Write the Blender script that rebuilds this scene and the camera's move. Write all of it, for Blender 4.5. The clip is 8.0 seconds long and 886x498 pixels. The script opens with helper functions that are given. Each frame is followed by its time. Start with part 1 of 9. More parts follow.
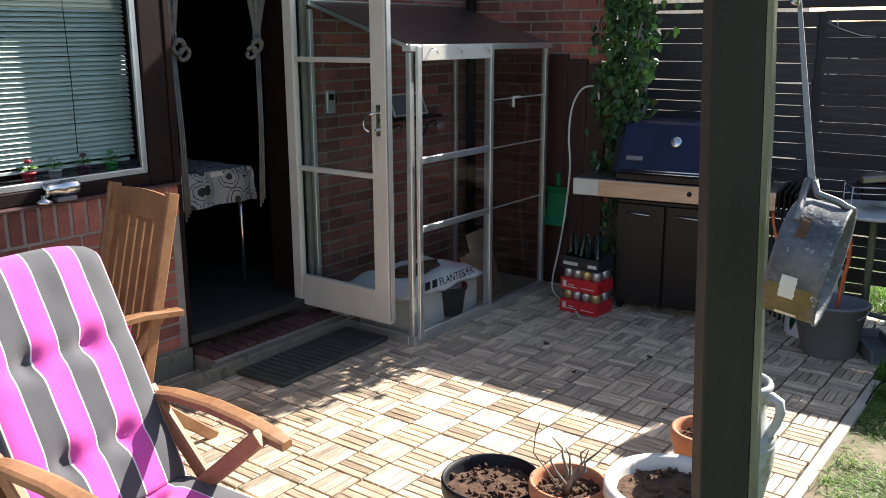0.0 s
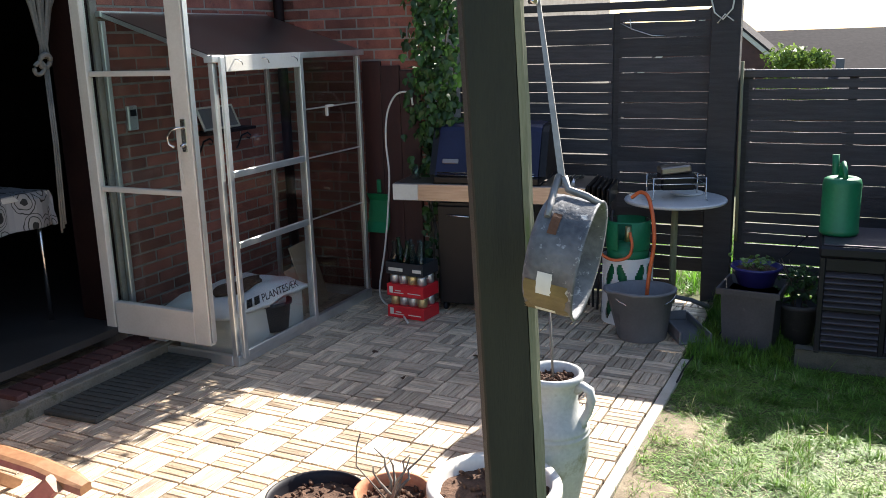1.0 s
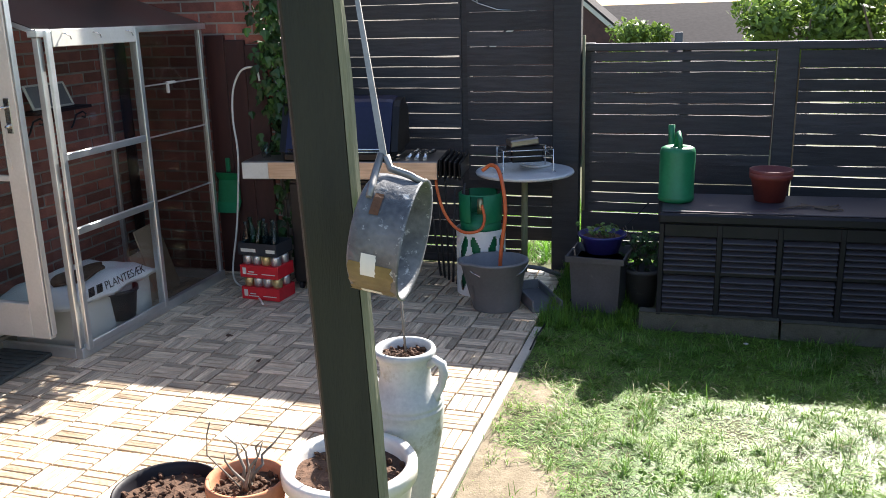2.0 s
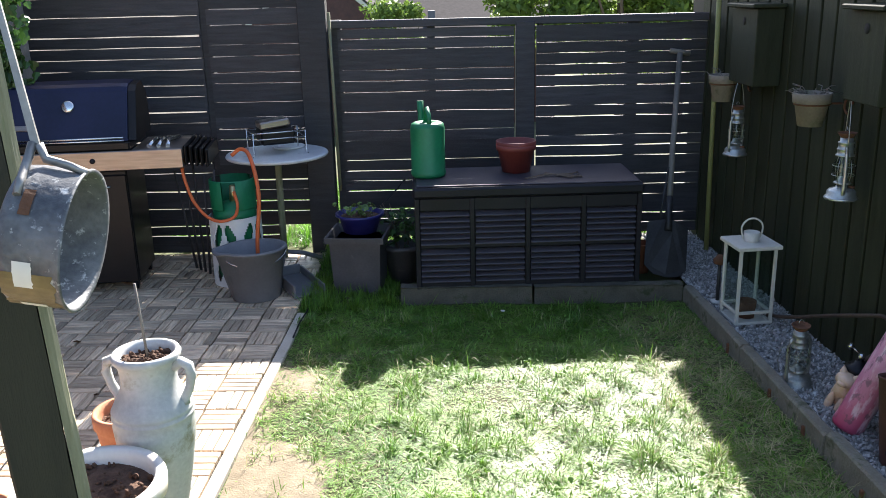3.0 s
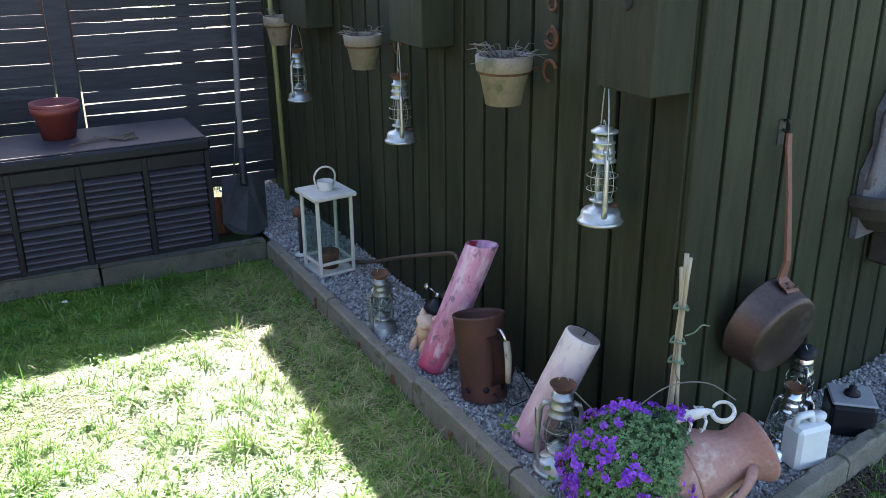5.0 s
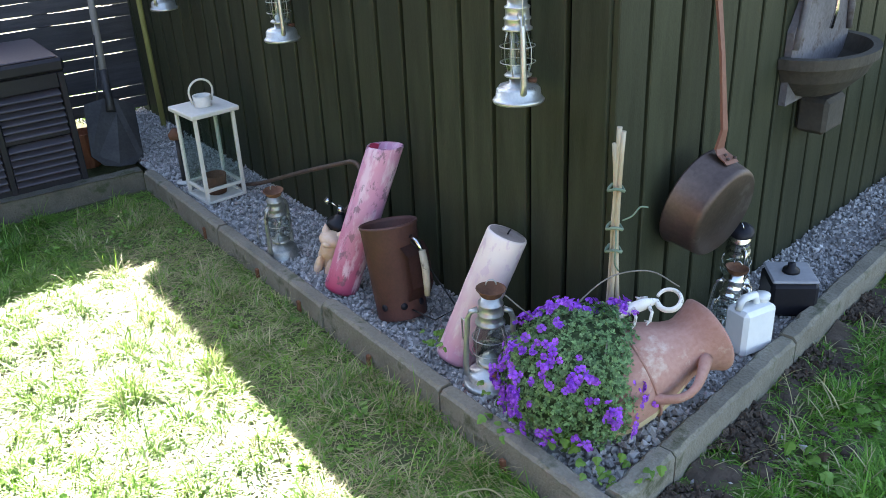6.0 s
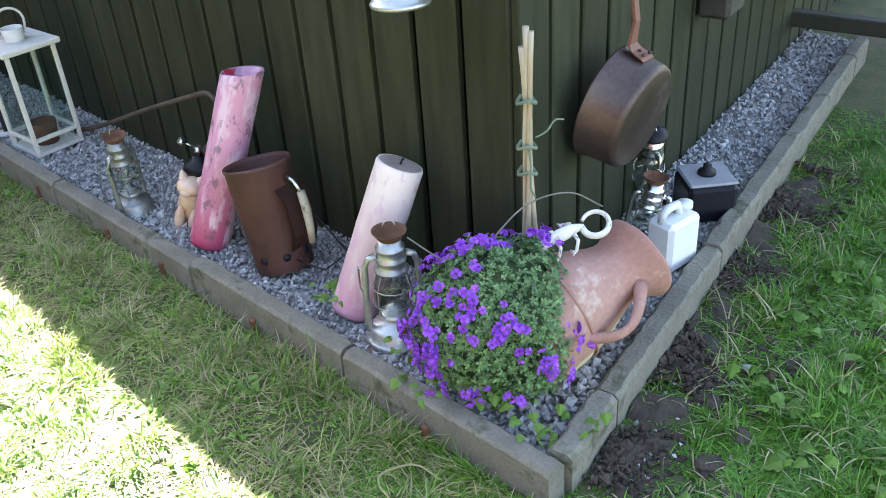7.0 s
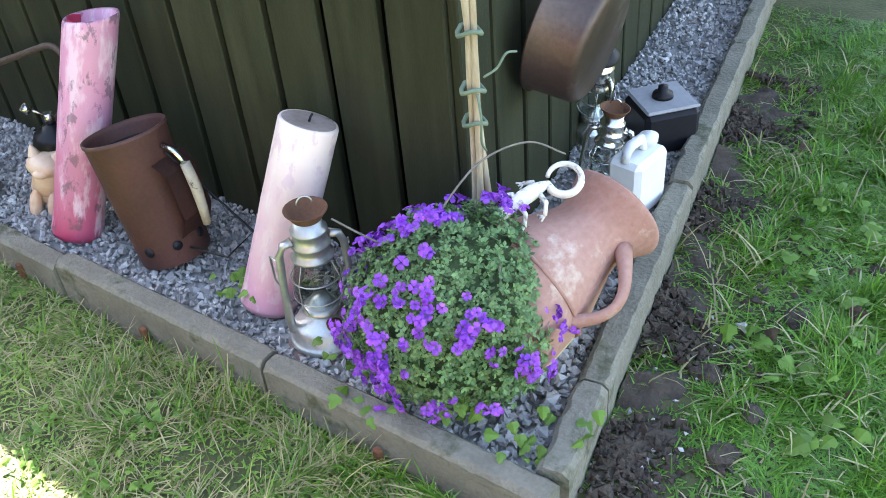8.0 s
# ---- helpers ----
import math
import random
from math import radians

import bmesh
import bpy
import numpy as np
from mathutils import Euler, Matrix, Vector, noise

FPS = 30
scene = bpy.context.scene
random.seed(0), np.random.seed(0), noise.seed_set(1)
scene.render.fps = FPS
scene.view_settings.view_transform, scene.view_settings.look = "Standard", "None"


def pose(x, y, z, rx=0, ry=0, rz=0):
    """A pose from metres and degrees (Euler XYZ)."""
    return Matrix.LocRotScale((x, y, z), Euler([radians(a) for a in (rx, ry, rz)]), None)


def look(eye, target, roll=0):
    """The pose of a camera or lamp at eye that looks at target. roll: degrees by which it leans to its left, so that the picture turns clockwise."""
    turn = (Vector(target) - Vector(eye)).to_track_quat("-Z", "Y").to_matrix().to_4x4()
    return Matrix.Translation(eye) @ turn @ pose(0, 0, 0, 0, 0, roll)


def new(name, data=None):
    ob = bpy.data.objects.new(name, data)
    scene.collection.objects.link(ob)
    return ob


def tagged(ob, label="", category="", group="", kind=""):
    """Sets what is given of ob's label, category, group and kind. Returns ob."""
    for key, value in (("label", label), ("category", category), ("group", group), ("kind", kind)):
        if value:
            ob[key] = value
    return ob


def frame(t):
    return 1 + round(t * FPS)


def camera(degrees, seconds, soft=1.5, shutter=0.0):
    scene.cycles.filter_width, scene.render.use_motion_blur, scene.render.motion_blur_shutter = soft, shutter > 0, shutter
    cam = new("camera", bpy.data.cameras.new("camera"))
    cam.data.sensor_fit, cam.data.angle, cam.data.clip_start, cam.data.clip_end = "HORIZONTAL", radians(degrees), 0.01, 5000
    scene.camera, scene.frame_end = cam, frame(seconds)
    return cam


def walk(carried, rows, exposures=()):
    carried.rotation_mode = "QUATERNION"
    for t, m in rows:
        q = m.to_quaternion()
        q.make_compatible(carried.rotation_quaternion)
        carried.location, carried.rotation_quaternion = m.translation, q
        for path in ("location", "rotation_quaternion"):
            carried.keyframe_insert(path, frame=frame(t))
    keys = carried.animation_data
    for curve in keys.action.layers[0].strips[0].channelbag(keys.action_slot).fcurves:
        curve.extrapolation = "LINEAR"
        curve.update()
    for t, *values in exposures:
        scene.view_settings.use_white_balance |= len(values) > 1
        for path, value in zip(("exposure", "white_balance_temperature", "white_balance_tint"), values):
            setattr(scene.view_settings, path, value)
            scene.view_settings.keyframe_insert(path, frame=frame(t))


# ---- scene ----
cam = camera(53.5, 8.0, soft=0.9)
PATH = [
    (0, (0.135, -0.074, 1.674), (-0.917, 1.559, 1.2), -0.2),
    (0.5, (0.169, -0.012, 1.667), (-0.693, 1.731, 1.201), -1.0),
    (1, (0.203, 0.009, 1.667), (-0.529, 1.812, 1.205), -1.6),
    (1.2, (0.216, 0.013, 1.669), (-0.471, 1.833, 1.205), -1.7),
    (2.3, (0.272, 0.066, 1.668), (-0.009, 1.966, 1.11), -1.1),
    (2.5, (0.303, 0.086, 1.66), (0.14, 1.995, 1.086), -0.9),
    (3, (0.315, 0.14, 1.649), (0.39, 2.053, 1.07), -1.4),
    (3.5, (0.359, 0.264, 1.647), (0.617, 2.148, 1.028), -1.4),
    (4, (0.486, 0.337, 1.642), (0.972, 2.16, 0.979), 0.1),
    (4.5, (0.533, 0.353, 1.657), (1.263, 2.093, 0.994), -0.3),
    (5, (0.542, 0.407, 1.655), (1.437, 2.042, 0.93), -0.5),
    (5.2, (0.585, 0.436, 1.636), (1.509, 2.046, 0.891), -1.4),
    (6.3, (0.688, 0.719, 1.41), (1.777, 2.106, 0.467), -3.7),
    (6.5, (0.731, 0.764, 1.392), (1.831, 2.109, 0.4), -5.3),
    (7, (0.821, 0.923, 1.354), (2.013, 2.13, 0.293), -4.3),
    (7.5, (0.911, 1.12, 1.308), (2.162, 2.19, 0.171), -3.0),
    (8, (1.052, 1.231, 1.231), (2.302, 2.202, 0.009), -5.6),
]
EXPOSURES = [(0, 1.45, 6550, 11), (1, 1.75, 6550, 12), (2.5, 2.0, 6500, 13), (4, 2.48, 6300, 13), (5, 2.82, 6350, 14), (6.5, 3.5, 7000, 14), (7.5, 3.8, 7200, 13), (8, 3.92, 7350, 13)]
walk(cam, [(t, look(eye, target, roll)) for t, eye, target, roll in PATH], EXPOSURES)

# ---- light ----
SUN_AZ, SUN_EL = 17.0, 37.5          # degrees from +y towards +x, and above the horizon
world = bpy.data.worlds.new("sky")
scene.world = world
world.use_nodes = True
wn = world.node_tree
sky = wn.nodes.new("ShaderNodeTexSky")
sky.sky_type = "NISHITA"
sky.sun_disc = False
sky.sun_elevation, sky.sun_rotation = radians(SUN_EL), radians(SUN_AZ)
wn.nodes["Background"].inputs["Strength"].default_value = 0.083
wn.links.new(sky.outputs["Color"], wn.nodes["Background"].inputs["Color"])
sun = new("sun", bpy.data.lights.new("sun", "SUN"))
sun.data.energy, sun.data.angle, sun.data.color = 5.0, radians(0.5), (1.0, 0.95, 0.86)
ca, ce = radians(SUN_AZ), radians(SUN_EL)
sun.matrix_world = look((6 * math.sin(ca), 6 * math.cos(ca), 8), (6 * math.sin(ca) - math.cos(ce) * math.sin(ca), 6 * math.cos(ca) - math.cos(ce) * math.cos(ca), 8 - math.sin(ce)))

# ---- building helpers ----
H = pose(0, 0, 0, 0, 0, -3.5)        # the house's own axes: y along its wall, x out of it


def quad_box(bm, x0, x1, y0, y1, z0, z1, bevel=0.0, m=None):
    """An axis-aligned block, with its edges broken by a bevel."""
    vs = [bm.verts.new((x, y, z)) for x in (x0, x1) for y in (y0, y1) for z in (z0, z1)]
    fs = [bm.faces.new([vs[i] for i in f]) for f in ((0, 1, 3, 2), (4, 6, 7, 5), (0, 4, 5, 1), (2, 3, 7, 6), (0, 2, 6, 4), (1, 5, 7, 3))]
    new_vs = vs
    if bevel:
        es = list({e for f in fs for e in f.edges})
        r = bmesh.ops.bevel(bm, geom=es, offset=bevel, segments=1, affect="EDGES")
        new_vs = list({v for f in r["faces"] for v in f.verts} | {v for v in vs if v.is_valid})
    if m is not None:
        bmesh.ops.transform(bm, matrix=m, verts=new_vs)
    return new_vs


def ring_loft(bm, rings, cap0=True, cap1=True, smooth=True):
    """Skins rings of equally many points."""
    loops = [[bm.verts.new(p) for p in r] for r in rings]
    n = len(loops[0])
    for a, b in zip(loops, loops[1:]):
        for i in range(n):
            f = bm.faces.new((a[i], a[(i + 1) % n], b[(i + 1) % n], b[i]))
            f.smooth = smooth
    if cap0:
        bm.faces.new(loops[0][::-1])
    if cap1:
        bm.faces.new(loops[-1])
    return loops


def lathe(bm, profile, seg=24, at=(0, 0, 0), m=None, cap0=False, cap1=False):
    """Turns (radius, height) pairs round z."""
    m = m or Matrix.Translation(at)
    rings = [[m @ Vector((r * math.cos(2 * math.pi * i / seg), r * math.sin(2 * math.pi * i / seg), z)) for i in range(seg)] for r, z in profile]
    return ring_loft(bm, rings, cap0, cap1)


def axis_frame(a, b):
    d = (Vector(b) - Vector(a)).normalized()
    q = Vector((0, 0, 1)).rotation_difference(d)
    return Matrix.Translation(a) @ q.to_matrix().to_4x4()


def rod(bm, a, b, r0, r1=None, seg=10):
    """A round bar from a to b."""
    r1 = r0 if r1 is None else r1
    length = (Vector(b) - Vector(a)).length
    return lathe(bm, [(r0, 0), (r1, length)], seg, m=axis_frame(a, b), cap0=True, cap1=True)


def tube(bm, pts, r, seg=8, closed=False):
    """A round bar along a line of points; r may be one radius or one for each."""
    pts = [Vector(p) for p in pts]
    rs = r if isinstance(r, (list, tuple)) else [r] * len(pts)
    rings, up = [], Vector((0.13, 0.27, 0.95)).normalized()
    for i, p in enumerate(pts):
        if closed:
            d = pts[(i + 1) % len(pts)] - pts[i - 1]
        else:
            d = pts[min(i + 1, len(pts) - 1)] - pts[max(i - 1, 0)]
        d.normalize()
        a = d.cross(up)
        if a.length < 0.05:
            a = d.cross(Vector((1, 0, 0)))
        a.normalize()
        b = d.cross(a)
        rings.append([p + rs[i] * (math.cos(2 * math.pi * k / seg) * a + math.sin(2 * math.pi * k / seg) * b) for k in range(seg)])
    if closed:
        loops = [[bm.verts.new(p) for p in r_] for r_ in rings]
        for a, b in zip(loops, loops[1:] + loops[:1]):
            for i in range(seg):
                bm.faces.new((a[i], a[(i + 1) % seg], b[(i + 1) % seg], b[i])).smooth = True
        return loops
    return ring_loft(bm, rings)


def arc(c, r, a0, a1, n, ex, ez):
    """Points on an arc about c in the plane of ex and ez, by degrees."""
    c, ex, ez = Vector(c), Vector(ex), Vector(ez)
    return [c + r * (math.cos(radians(a0 + (a1 - a0) * i / n)) * ex + math.sin(radians(a0 + (a1 - a0) * i / n)) * ez) for i in range(n + 1)]


def smooth(pts, n=6):
    """A soft curve through a few points."""
    q = [Vector(p) for p in pts]
    q = [q[0] * 2 - q[1]] + q + [q[-1] * 2 - q[-2]]
    out = []
    for a, b, c, d in zip(q, q[1:], q[2:], q[3:]):
        for k in range(n):
            t = k / n
            out.append(0.5 * (2 * b + (c - a) * t + (2 * a - 5 * b + 4 * c - d) * t * t + (3 * b - a - 3 * c + d) * t ** 3))
    return out + [q[-2]]


def mesh_of(name, bm, material):
    bmesh.ops.recalc_face_normals(bm, faces=bm.faces)
    me = bpy.data.meshes.new(name)
    bm.to_mesh(me)
    bm.free()
    me.materials.append(material)
    return me


def part(name, bm, material, parent, label="", m=None):
    """Links a bmesh as one mesh under a thing or a part."""
    ob = new(name, mesh_of(name, bm, material))
    ob.parent = parent
    if m is not None:
        ob.matrix_basis = m
    if label:
        ob["label"] = label
    return ob


def piece(name, me, parent, m):
    ob = new(name, me)
    ob.parent, ob.matrix_basis = parent, m
    return ob


def thing(name, m, label, category, group=""):
    ob = new(name)
    ob.empty_display_size = 0.05
    ob.matrix_basis = m
    return tagged(ob, label, category, group)


def struct(name, bm, material, label, category, m=None):
    ob = new(name, mesh_of(name, bm, material))
    if m is not None:
        ob.matrix_basis = m
    return tagged(ob, label, category, kind="structure")


def B():
    return bmesh.new()


# ---- materials ----
def mat(name, c1, c2, rough=0.6, scale=6.0, fine=90.0, bump=0.15, metal=0.0, c3=None, stretch=(1, 1, 1), piecewise=0.0, coat=0.0, rough2=None, spots=0.0, spot_scale=12.0, trans=0.0, spec=0.5):
    """A surface of two colours blended by coarse and fine noise, with a third colour in stains and a fine relief."""
    m = bpy.data.materials.new(name)
    m.use_nodes = True
    t = m.node_tree
    n, ln = t.nodes, t.links.new
    p = n["Principled BSDF"]
    tc, mp = n.new("ShaderNodeTexCoord"), n.new("ShaderNodeMapping")
    mp.inputs["Scale"].default_value = stretch
    oi = n.new("ShaderNodeObjectInfo")
    off = n.new("ShaderNodeVectorMath")
    off.operation = "SCALE"
    off.inputs[0].default_value = (17.0, 31.0, 23.0)
    ln(oi.outputs["Random"], off.inputs["Scale"])
    ln(off.outputs[0], mp.inputs["Location"])
    ln(tc.outputs["Object"], mp.inputs["Vector"])
    a, b = n.new("ShaderNodeTexNoise"), n.new("ShaderNodeTexNoise")
    a.inputs["Scale"].default_value, a.inputs["Detail"].default_value = scale, 5
    b.inputs["Scale"].default_value, b.inputs["Detail"].default_value = fine, 4
    ln(mp.outputs[0], a.inputs["Vector"])
    ln(mp.outputs[0], b.inputs["Vector"])
    add = n.new("ShaderNodeMath")
    add.operation = "MULTIPLY_ADD"
    ln(b.outputs["Fac"], add.inputs[0])
    add.inputs[1].default_value = 0.45
    ln(a.outputs["Fac"], add.inputs[2])
    mr = n.new("ShaderNodeMapRange")
    mr.inputs["From Min"].default_value, mr.inputs["From Max"].default_value = 0.5, 0.98
    ln(add.outputs[0], mr.inputs["Value"])
    mix = n.new("ShaderNodeMix")
    mix.data_type = "RGBA"
    mix.inputs["A"].default_value, mix.inputs["B"].default_value = (*c1, 1), (*c2, 1)
    ln(mr.outputs[0], mix.inputs["Factor"])
    out = mix.outputs["Result"]
    if c3 is not None:
        s = n.new("ShaderNodeTexNoise")
        s.inputs["Scale"].default_value, s.inputs["Detail"].default_value, s.inputs["Roughness"].default_value = spot_scale, 6, 0.65
        ln(mp.outputs[0], s.inputs["Vector"])
        sr = n.new("ShaderNodeMapRange")
        sr.inputs["From Min"].default_value, sr.inputs["From Max"].default_value = 0.62 - spots * 0.2, 0.72 - spots * 0.2
        ln(s.outputs["Fac"], sr.inputs["Value"])
        mix2 = n.new("ShaderNodeMix")
        mix2.data_type = "RGBA"
        ln(sr.outputs[0], mix2.inputs["Factor"])
        ln(out, mix2.inputs["A"])
        mix2.inputs["B"].default_value = (*c3, 1)
        out = mix2.outputs["Result"]
    if piecewise:
        hv = n.new("ShaderNodeHueSaturation")
        pr = n.new("ShaderNodeMapRange")
        pr.inputs["To Min"].default_value, pr.inputs["To Max"].default_value = 1 - piecewise, 1 + piecewise
        ge = n.new("ShaderNodeNewGeometry")
        pa = n.new("ShaderNodeMath")
        pa.operation = "ADD"
        ln(oi.outputs["Random"], pa.inputs[0])
        ln(ge.outputs["Random Per Island"], pa.inputs[1])
        fr = n.new("ShaderNodeMath")
        fr.operation = "FRACT"
        ln(pa.outputs[0], fr.inputs[0])
        ln(fr.outputs[0], pr.inputs["Value"])
        ln(pr.outputs[0], hv.inputs["Value"])
        ln(out, hv.inputs["Color"])
        out = hv.outputs["Color"]
    ln(out, p.inputs["Base Color"])
    if rough2 is None:
        rough2 = min(1.0, rough + 0.12)
    rr = n.new("ShaderNodeMapRange")
    rr.inputs["To Min"].default_value, rr.inputs["To Max"].default_value = rough, rough2
    ln(a.outputs["Fac"], rr.inputs["Value"])
    ln(rr.outputs[0], p.inputs["Roughness"])
    p.inputs["Metallic"].default_value = metal
    p.inputs["Coat Weight"].default_value = coat
    p.inputs["Specular IOR Level"].default_value = spec
    if bump:
        bp = n.new("ShaderNodeBump")
        bp.inputs["Strength"].default_value, bp.inputs["Distance"].default_value = bump, 0.01
        ln(add.outputs[0], bp.inputs["Height"])
        ln(bp.outputs[0], p.inputs["Normal"])
    if trans:                                            # thin leaves let light through
        tl, mx = n.new("ShaderNodeBsdfTranslucent"), n.new("ShaderNodeMixShader")
        ln(out, tl.inputs["Color"])
        mx.inputs["Fac"].default_value = trans
        ln(p.outputs[0], mx.inputs[1])
        ln(tl.outputs[0], mx.inputs[2])
        ln(mx.outputs[0], n["Material Output"].inputs["Surface"])
    return m


def ridged(m, direction, pitch, depth):
    """Fine machined grooves across one local axis, under the surface's own relief."""
    n, ln = m.node_tree.nodes, m.node_tree.links.new
    p = n["Principled BSDF"]
    tc, wv, bp = n.new("ShaderNodeTexCoord"), n.new("ShaderNodeTexWave"), n.new("ShaderNodeBump")
    wv.bands_direction = direction
    wv.inputs["Scale"].default_value = 2 * math.pi / (20 * pitch)
    wv.inputs["Distortion"].default_value = 0.6
    bp.inputs["Strength"].default_value, bp.inputs["Distance"].default_value = 1.0, depth
    ln(tc.outputs["Object"], wv.inputs["Vector"])
    ln(wv.outputs["Fac"], bp.inputs["Height"])
    old = p.inputs["Normal"].links[0].from_node
    ln(bp.outputs[0], old.inputs["Normal"])
    return m


def glass(name, tint=(0.9, 0.95, 0.93), rough=0.02, gloss=0.10):
    """A thin pane: clear, with a reflection that grows at grazing angles."""
    m = bpy.data.materials.new(name)
    m.use_nodes = True
    n, ln = m.node_tree.nodes, m.node_tree.links.new
    n.remove(n["Principled BSDF"])
    tr, gl, lw, mx = n.new("ShaderNodeBsdfTransparent"), n.new("ShaderNodeBsdfGlossy"), n.new("ShaderNodeLayerWeight"), n.new("ShaderNodeMixShader")
    tr.inputs["Color"].default_value = (*tint, 1)
    gl.inputs["Roughness"].default_value = rough
    lw.inputs["Blend"].default_value = 0.5
    pw, ma = n.new("ShaderNodeMath"), n.new("ShaderNodeMath")
    pw.operation, pw.inputs[1].default_value = "POWER", 4.5
    ma.operation, ma.inputs[1].default_value, ma.inputs[2].default_value = "MULTIPLY_ADD", 0.85, 0.035
    ln(lw.outputs["Facing"], pw.inputs[0])
    ln(pw.outputs[0], ma.inputs[0])
    ln(ma.outputs[0], mx.inputs["Fac"])
    ln(tr.outputs[0], mx.inputs[1])
    ln(gl.outputs[0], mx.inputs[2])
    ln(mx.outputs[0], n["Material Output"].inputs["Surface"])
    return m


M_GRASS_SOIL = mat("lawn_soil", (0.040, 0.055, 0.016), (0.10, 0.10, 0.04), 0.95, 7, 90, 1.0, c3=(0.10, 0.075, 0.045), spots=0.2, spot_scale=4)
M_BLADE = mat("grass_blades", (0.062, 0.180, 0.016), (0.215, 0.36, 0.055), 0.42, 3, 40, 0, piecewise=0.45, trans=0.4)
M_LUSH = mat("lush_grass", (0.06, 0.19, 0.014), (0.18, 0.37, 0.045), 0.45, 3, 40, 0, piecewise=0.4, trans=0.4)
M_DECK = ridged(mat("deck_slat", (0.34, 0.245, 0.16), (0.72, 0.585, 0.42), 0.36, 9, 40, 0.4, stretch=(1, 8, 8), piecewise=0.42, c3=(0.17, 0.105, 0.06), spots=0.0, spot_scale=6, spec=0.8), "Y", 0.006, 0.0007)
M_DECK_T = ridged(mat("deck_slat_cross", (0.34, 0.245, 0.16), (0.72, 0.585, 0.42), 0.36, 9, 40, 0.4, stretch=(8, 1, 8), piecewise=0.42, c3=(0.17, 0.105, 0.06), spots=0.0, spot_scale=6, spec=0.8), "X", 0.006, 0.0007)
M_DECK_BASE = mat("deck_base", (0.03, 0.028, 0.025), (0.06, 0.05, 0.04), 0.9)
M_BRICK = mat("brick", (0.20, 0.066, 0.050), (0.34, 0.122, 0.088), 0.88, 10, 120, 0.5, piecewise=0.4, c3=(0.16, 0.065, 0.055), spots=0.1, spot_scale=14)
M_MORTAR = mat("mortar", (0.22, 0.19, 0.165), (0.33, 0.295, 0.26), 0.95, 12, 150, 0.5)
# fence tone lifted and tinted: lens haze put into the board colour
M_FENCE = mat("fence_boards", (0.022, 0.021, 0.025), (0.052, 0.049, 0.055), 0.55, 5, 60, 0.25, stretch=(1, 10, 10), piecewise=0.35)
M_SHED = mat("shed_boards", (0.0205, 0.0235, 0.0125), (0.038, 0.042, 0.0235), 0.55, 4, 70, 0.2, stretch=(8, 8, 1), piecewise=0.15, spec=0.2)
M_CONC = mat("kerb_concrete", (0.138, 0.126, 0.094), (0.240, 0.222, 0.175), 0.95, 9, 120, 1.0, c3=(0.085, 0.088, 0.05), spots=0.36, spot_scale=9)
M_GRAVEL = mat("granite_gravel", (0.275, 0.265, 0.255), (0.46, 0.445, 0.425), 0.85, 20, 200, 0.3, piecewise=0.42)
M_WHITE = mat("white_paint", (0.56, 0.535, 0.47), (0.66, 0.64, 0.58), 0.45, 5, 80, 0.08)
M_ALU = mat("aluminium", (0.62, 0.64, 0.64), (0.75, 0.77, 0.77), 0.32, 10, 120, 0.05, metal=0.9)
M_GLASS = glass("window_glass")
M_PLASTIC_BLACK = mat("black_resin", (0.008, 0.008, 0.011), (0.016, 0.015, 0.020), 0.45, 6, 90, 0.1, spec=0.25)
M_DARK = mat("dark_interior", (0.02, 0.018, 0.018), (0.035, 0.03, 0.028), 0.9)
M_BROWN = mat("dark_brown_paint", (0.012, 0.006, 0.006), (0.024, 0.011, 0.009), 0.6, 4, 60, 0.1, spec=0.15)
M_REDPAINT = mat("oxblood_boards", (0.030, 0.008, 0.007), (0.052, 0.014, 0.011), 0.5, 4, 60, 0.2, stretch=(8, 8, 1))
M_STEP = mat("step_tile", (0.055, 0.022, 0.020), (0.095, 0.038, 0.033), 0.6, 8, 90, 0.3, piecewise=0.2)
M_RUBBER = mat("rubber_mat", (0.035, 0.038, 0.032), (0.075, 0.078, 0.066), 0.9, 10, 200, 0.6)
# indoor floor and plaster: near black, the room's dimness put into the colour
M_FLOOR_IN = mat("dimmed_floor", (0.032, 0.030, 0.028), (0.055, 0.050, 0.046), 0.45, 5, 60, 0.05)
M_DIM_PLASTER = mat("dimmed_plaster", (0.035, 0.03, 0.028), (0.05, 0.045, 0.042), 0.9, 4, 90, 0.2)
M_ROOF = mat("roof_tiles", (0.025, 0.023, 0.025), (0.05, 0.045, 0.047), 0.9, 8, 60, 0.4, spec=0.1)
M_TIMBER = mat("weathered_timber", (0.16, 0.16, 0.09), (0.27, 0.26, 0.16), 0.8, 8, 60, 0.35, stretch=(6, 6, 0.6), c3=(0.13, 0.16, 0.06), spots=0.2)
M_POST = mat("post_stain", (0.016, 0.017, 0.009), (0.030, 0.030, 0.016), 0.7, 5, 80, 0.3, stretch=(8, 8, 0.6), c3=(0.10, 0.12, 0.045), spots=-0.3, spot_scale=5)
M_SOIL = mat("potting_soil", (0.05, 0.024, 0.013), (0.13, 0.070, 0.042), 0.95, 30, 140, 1.0)
WALL_X = -3.38

# lawn: one sheet to the horizon, gently uneven near the beds
def lawn_z(x, y):
    """Height of the lawn's soil."""
    edge = min(1, max(abs(x - 1.5), abs(y - 3.0)) / 4.5)
    p = Vector((x, y, 0))
    z = (1 - edge ** 4) * (0.010 + 0.012 * noise.noise(p * 1.7) + 0.004 * noise.noise(p * 5))
    return min(z, 0.0) if x < -0.30 else z


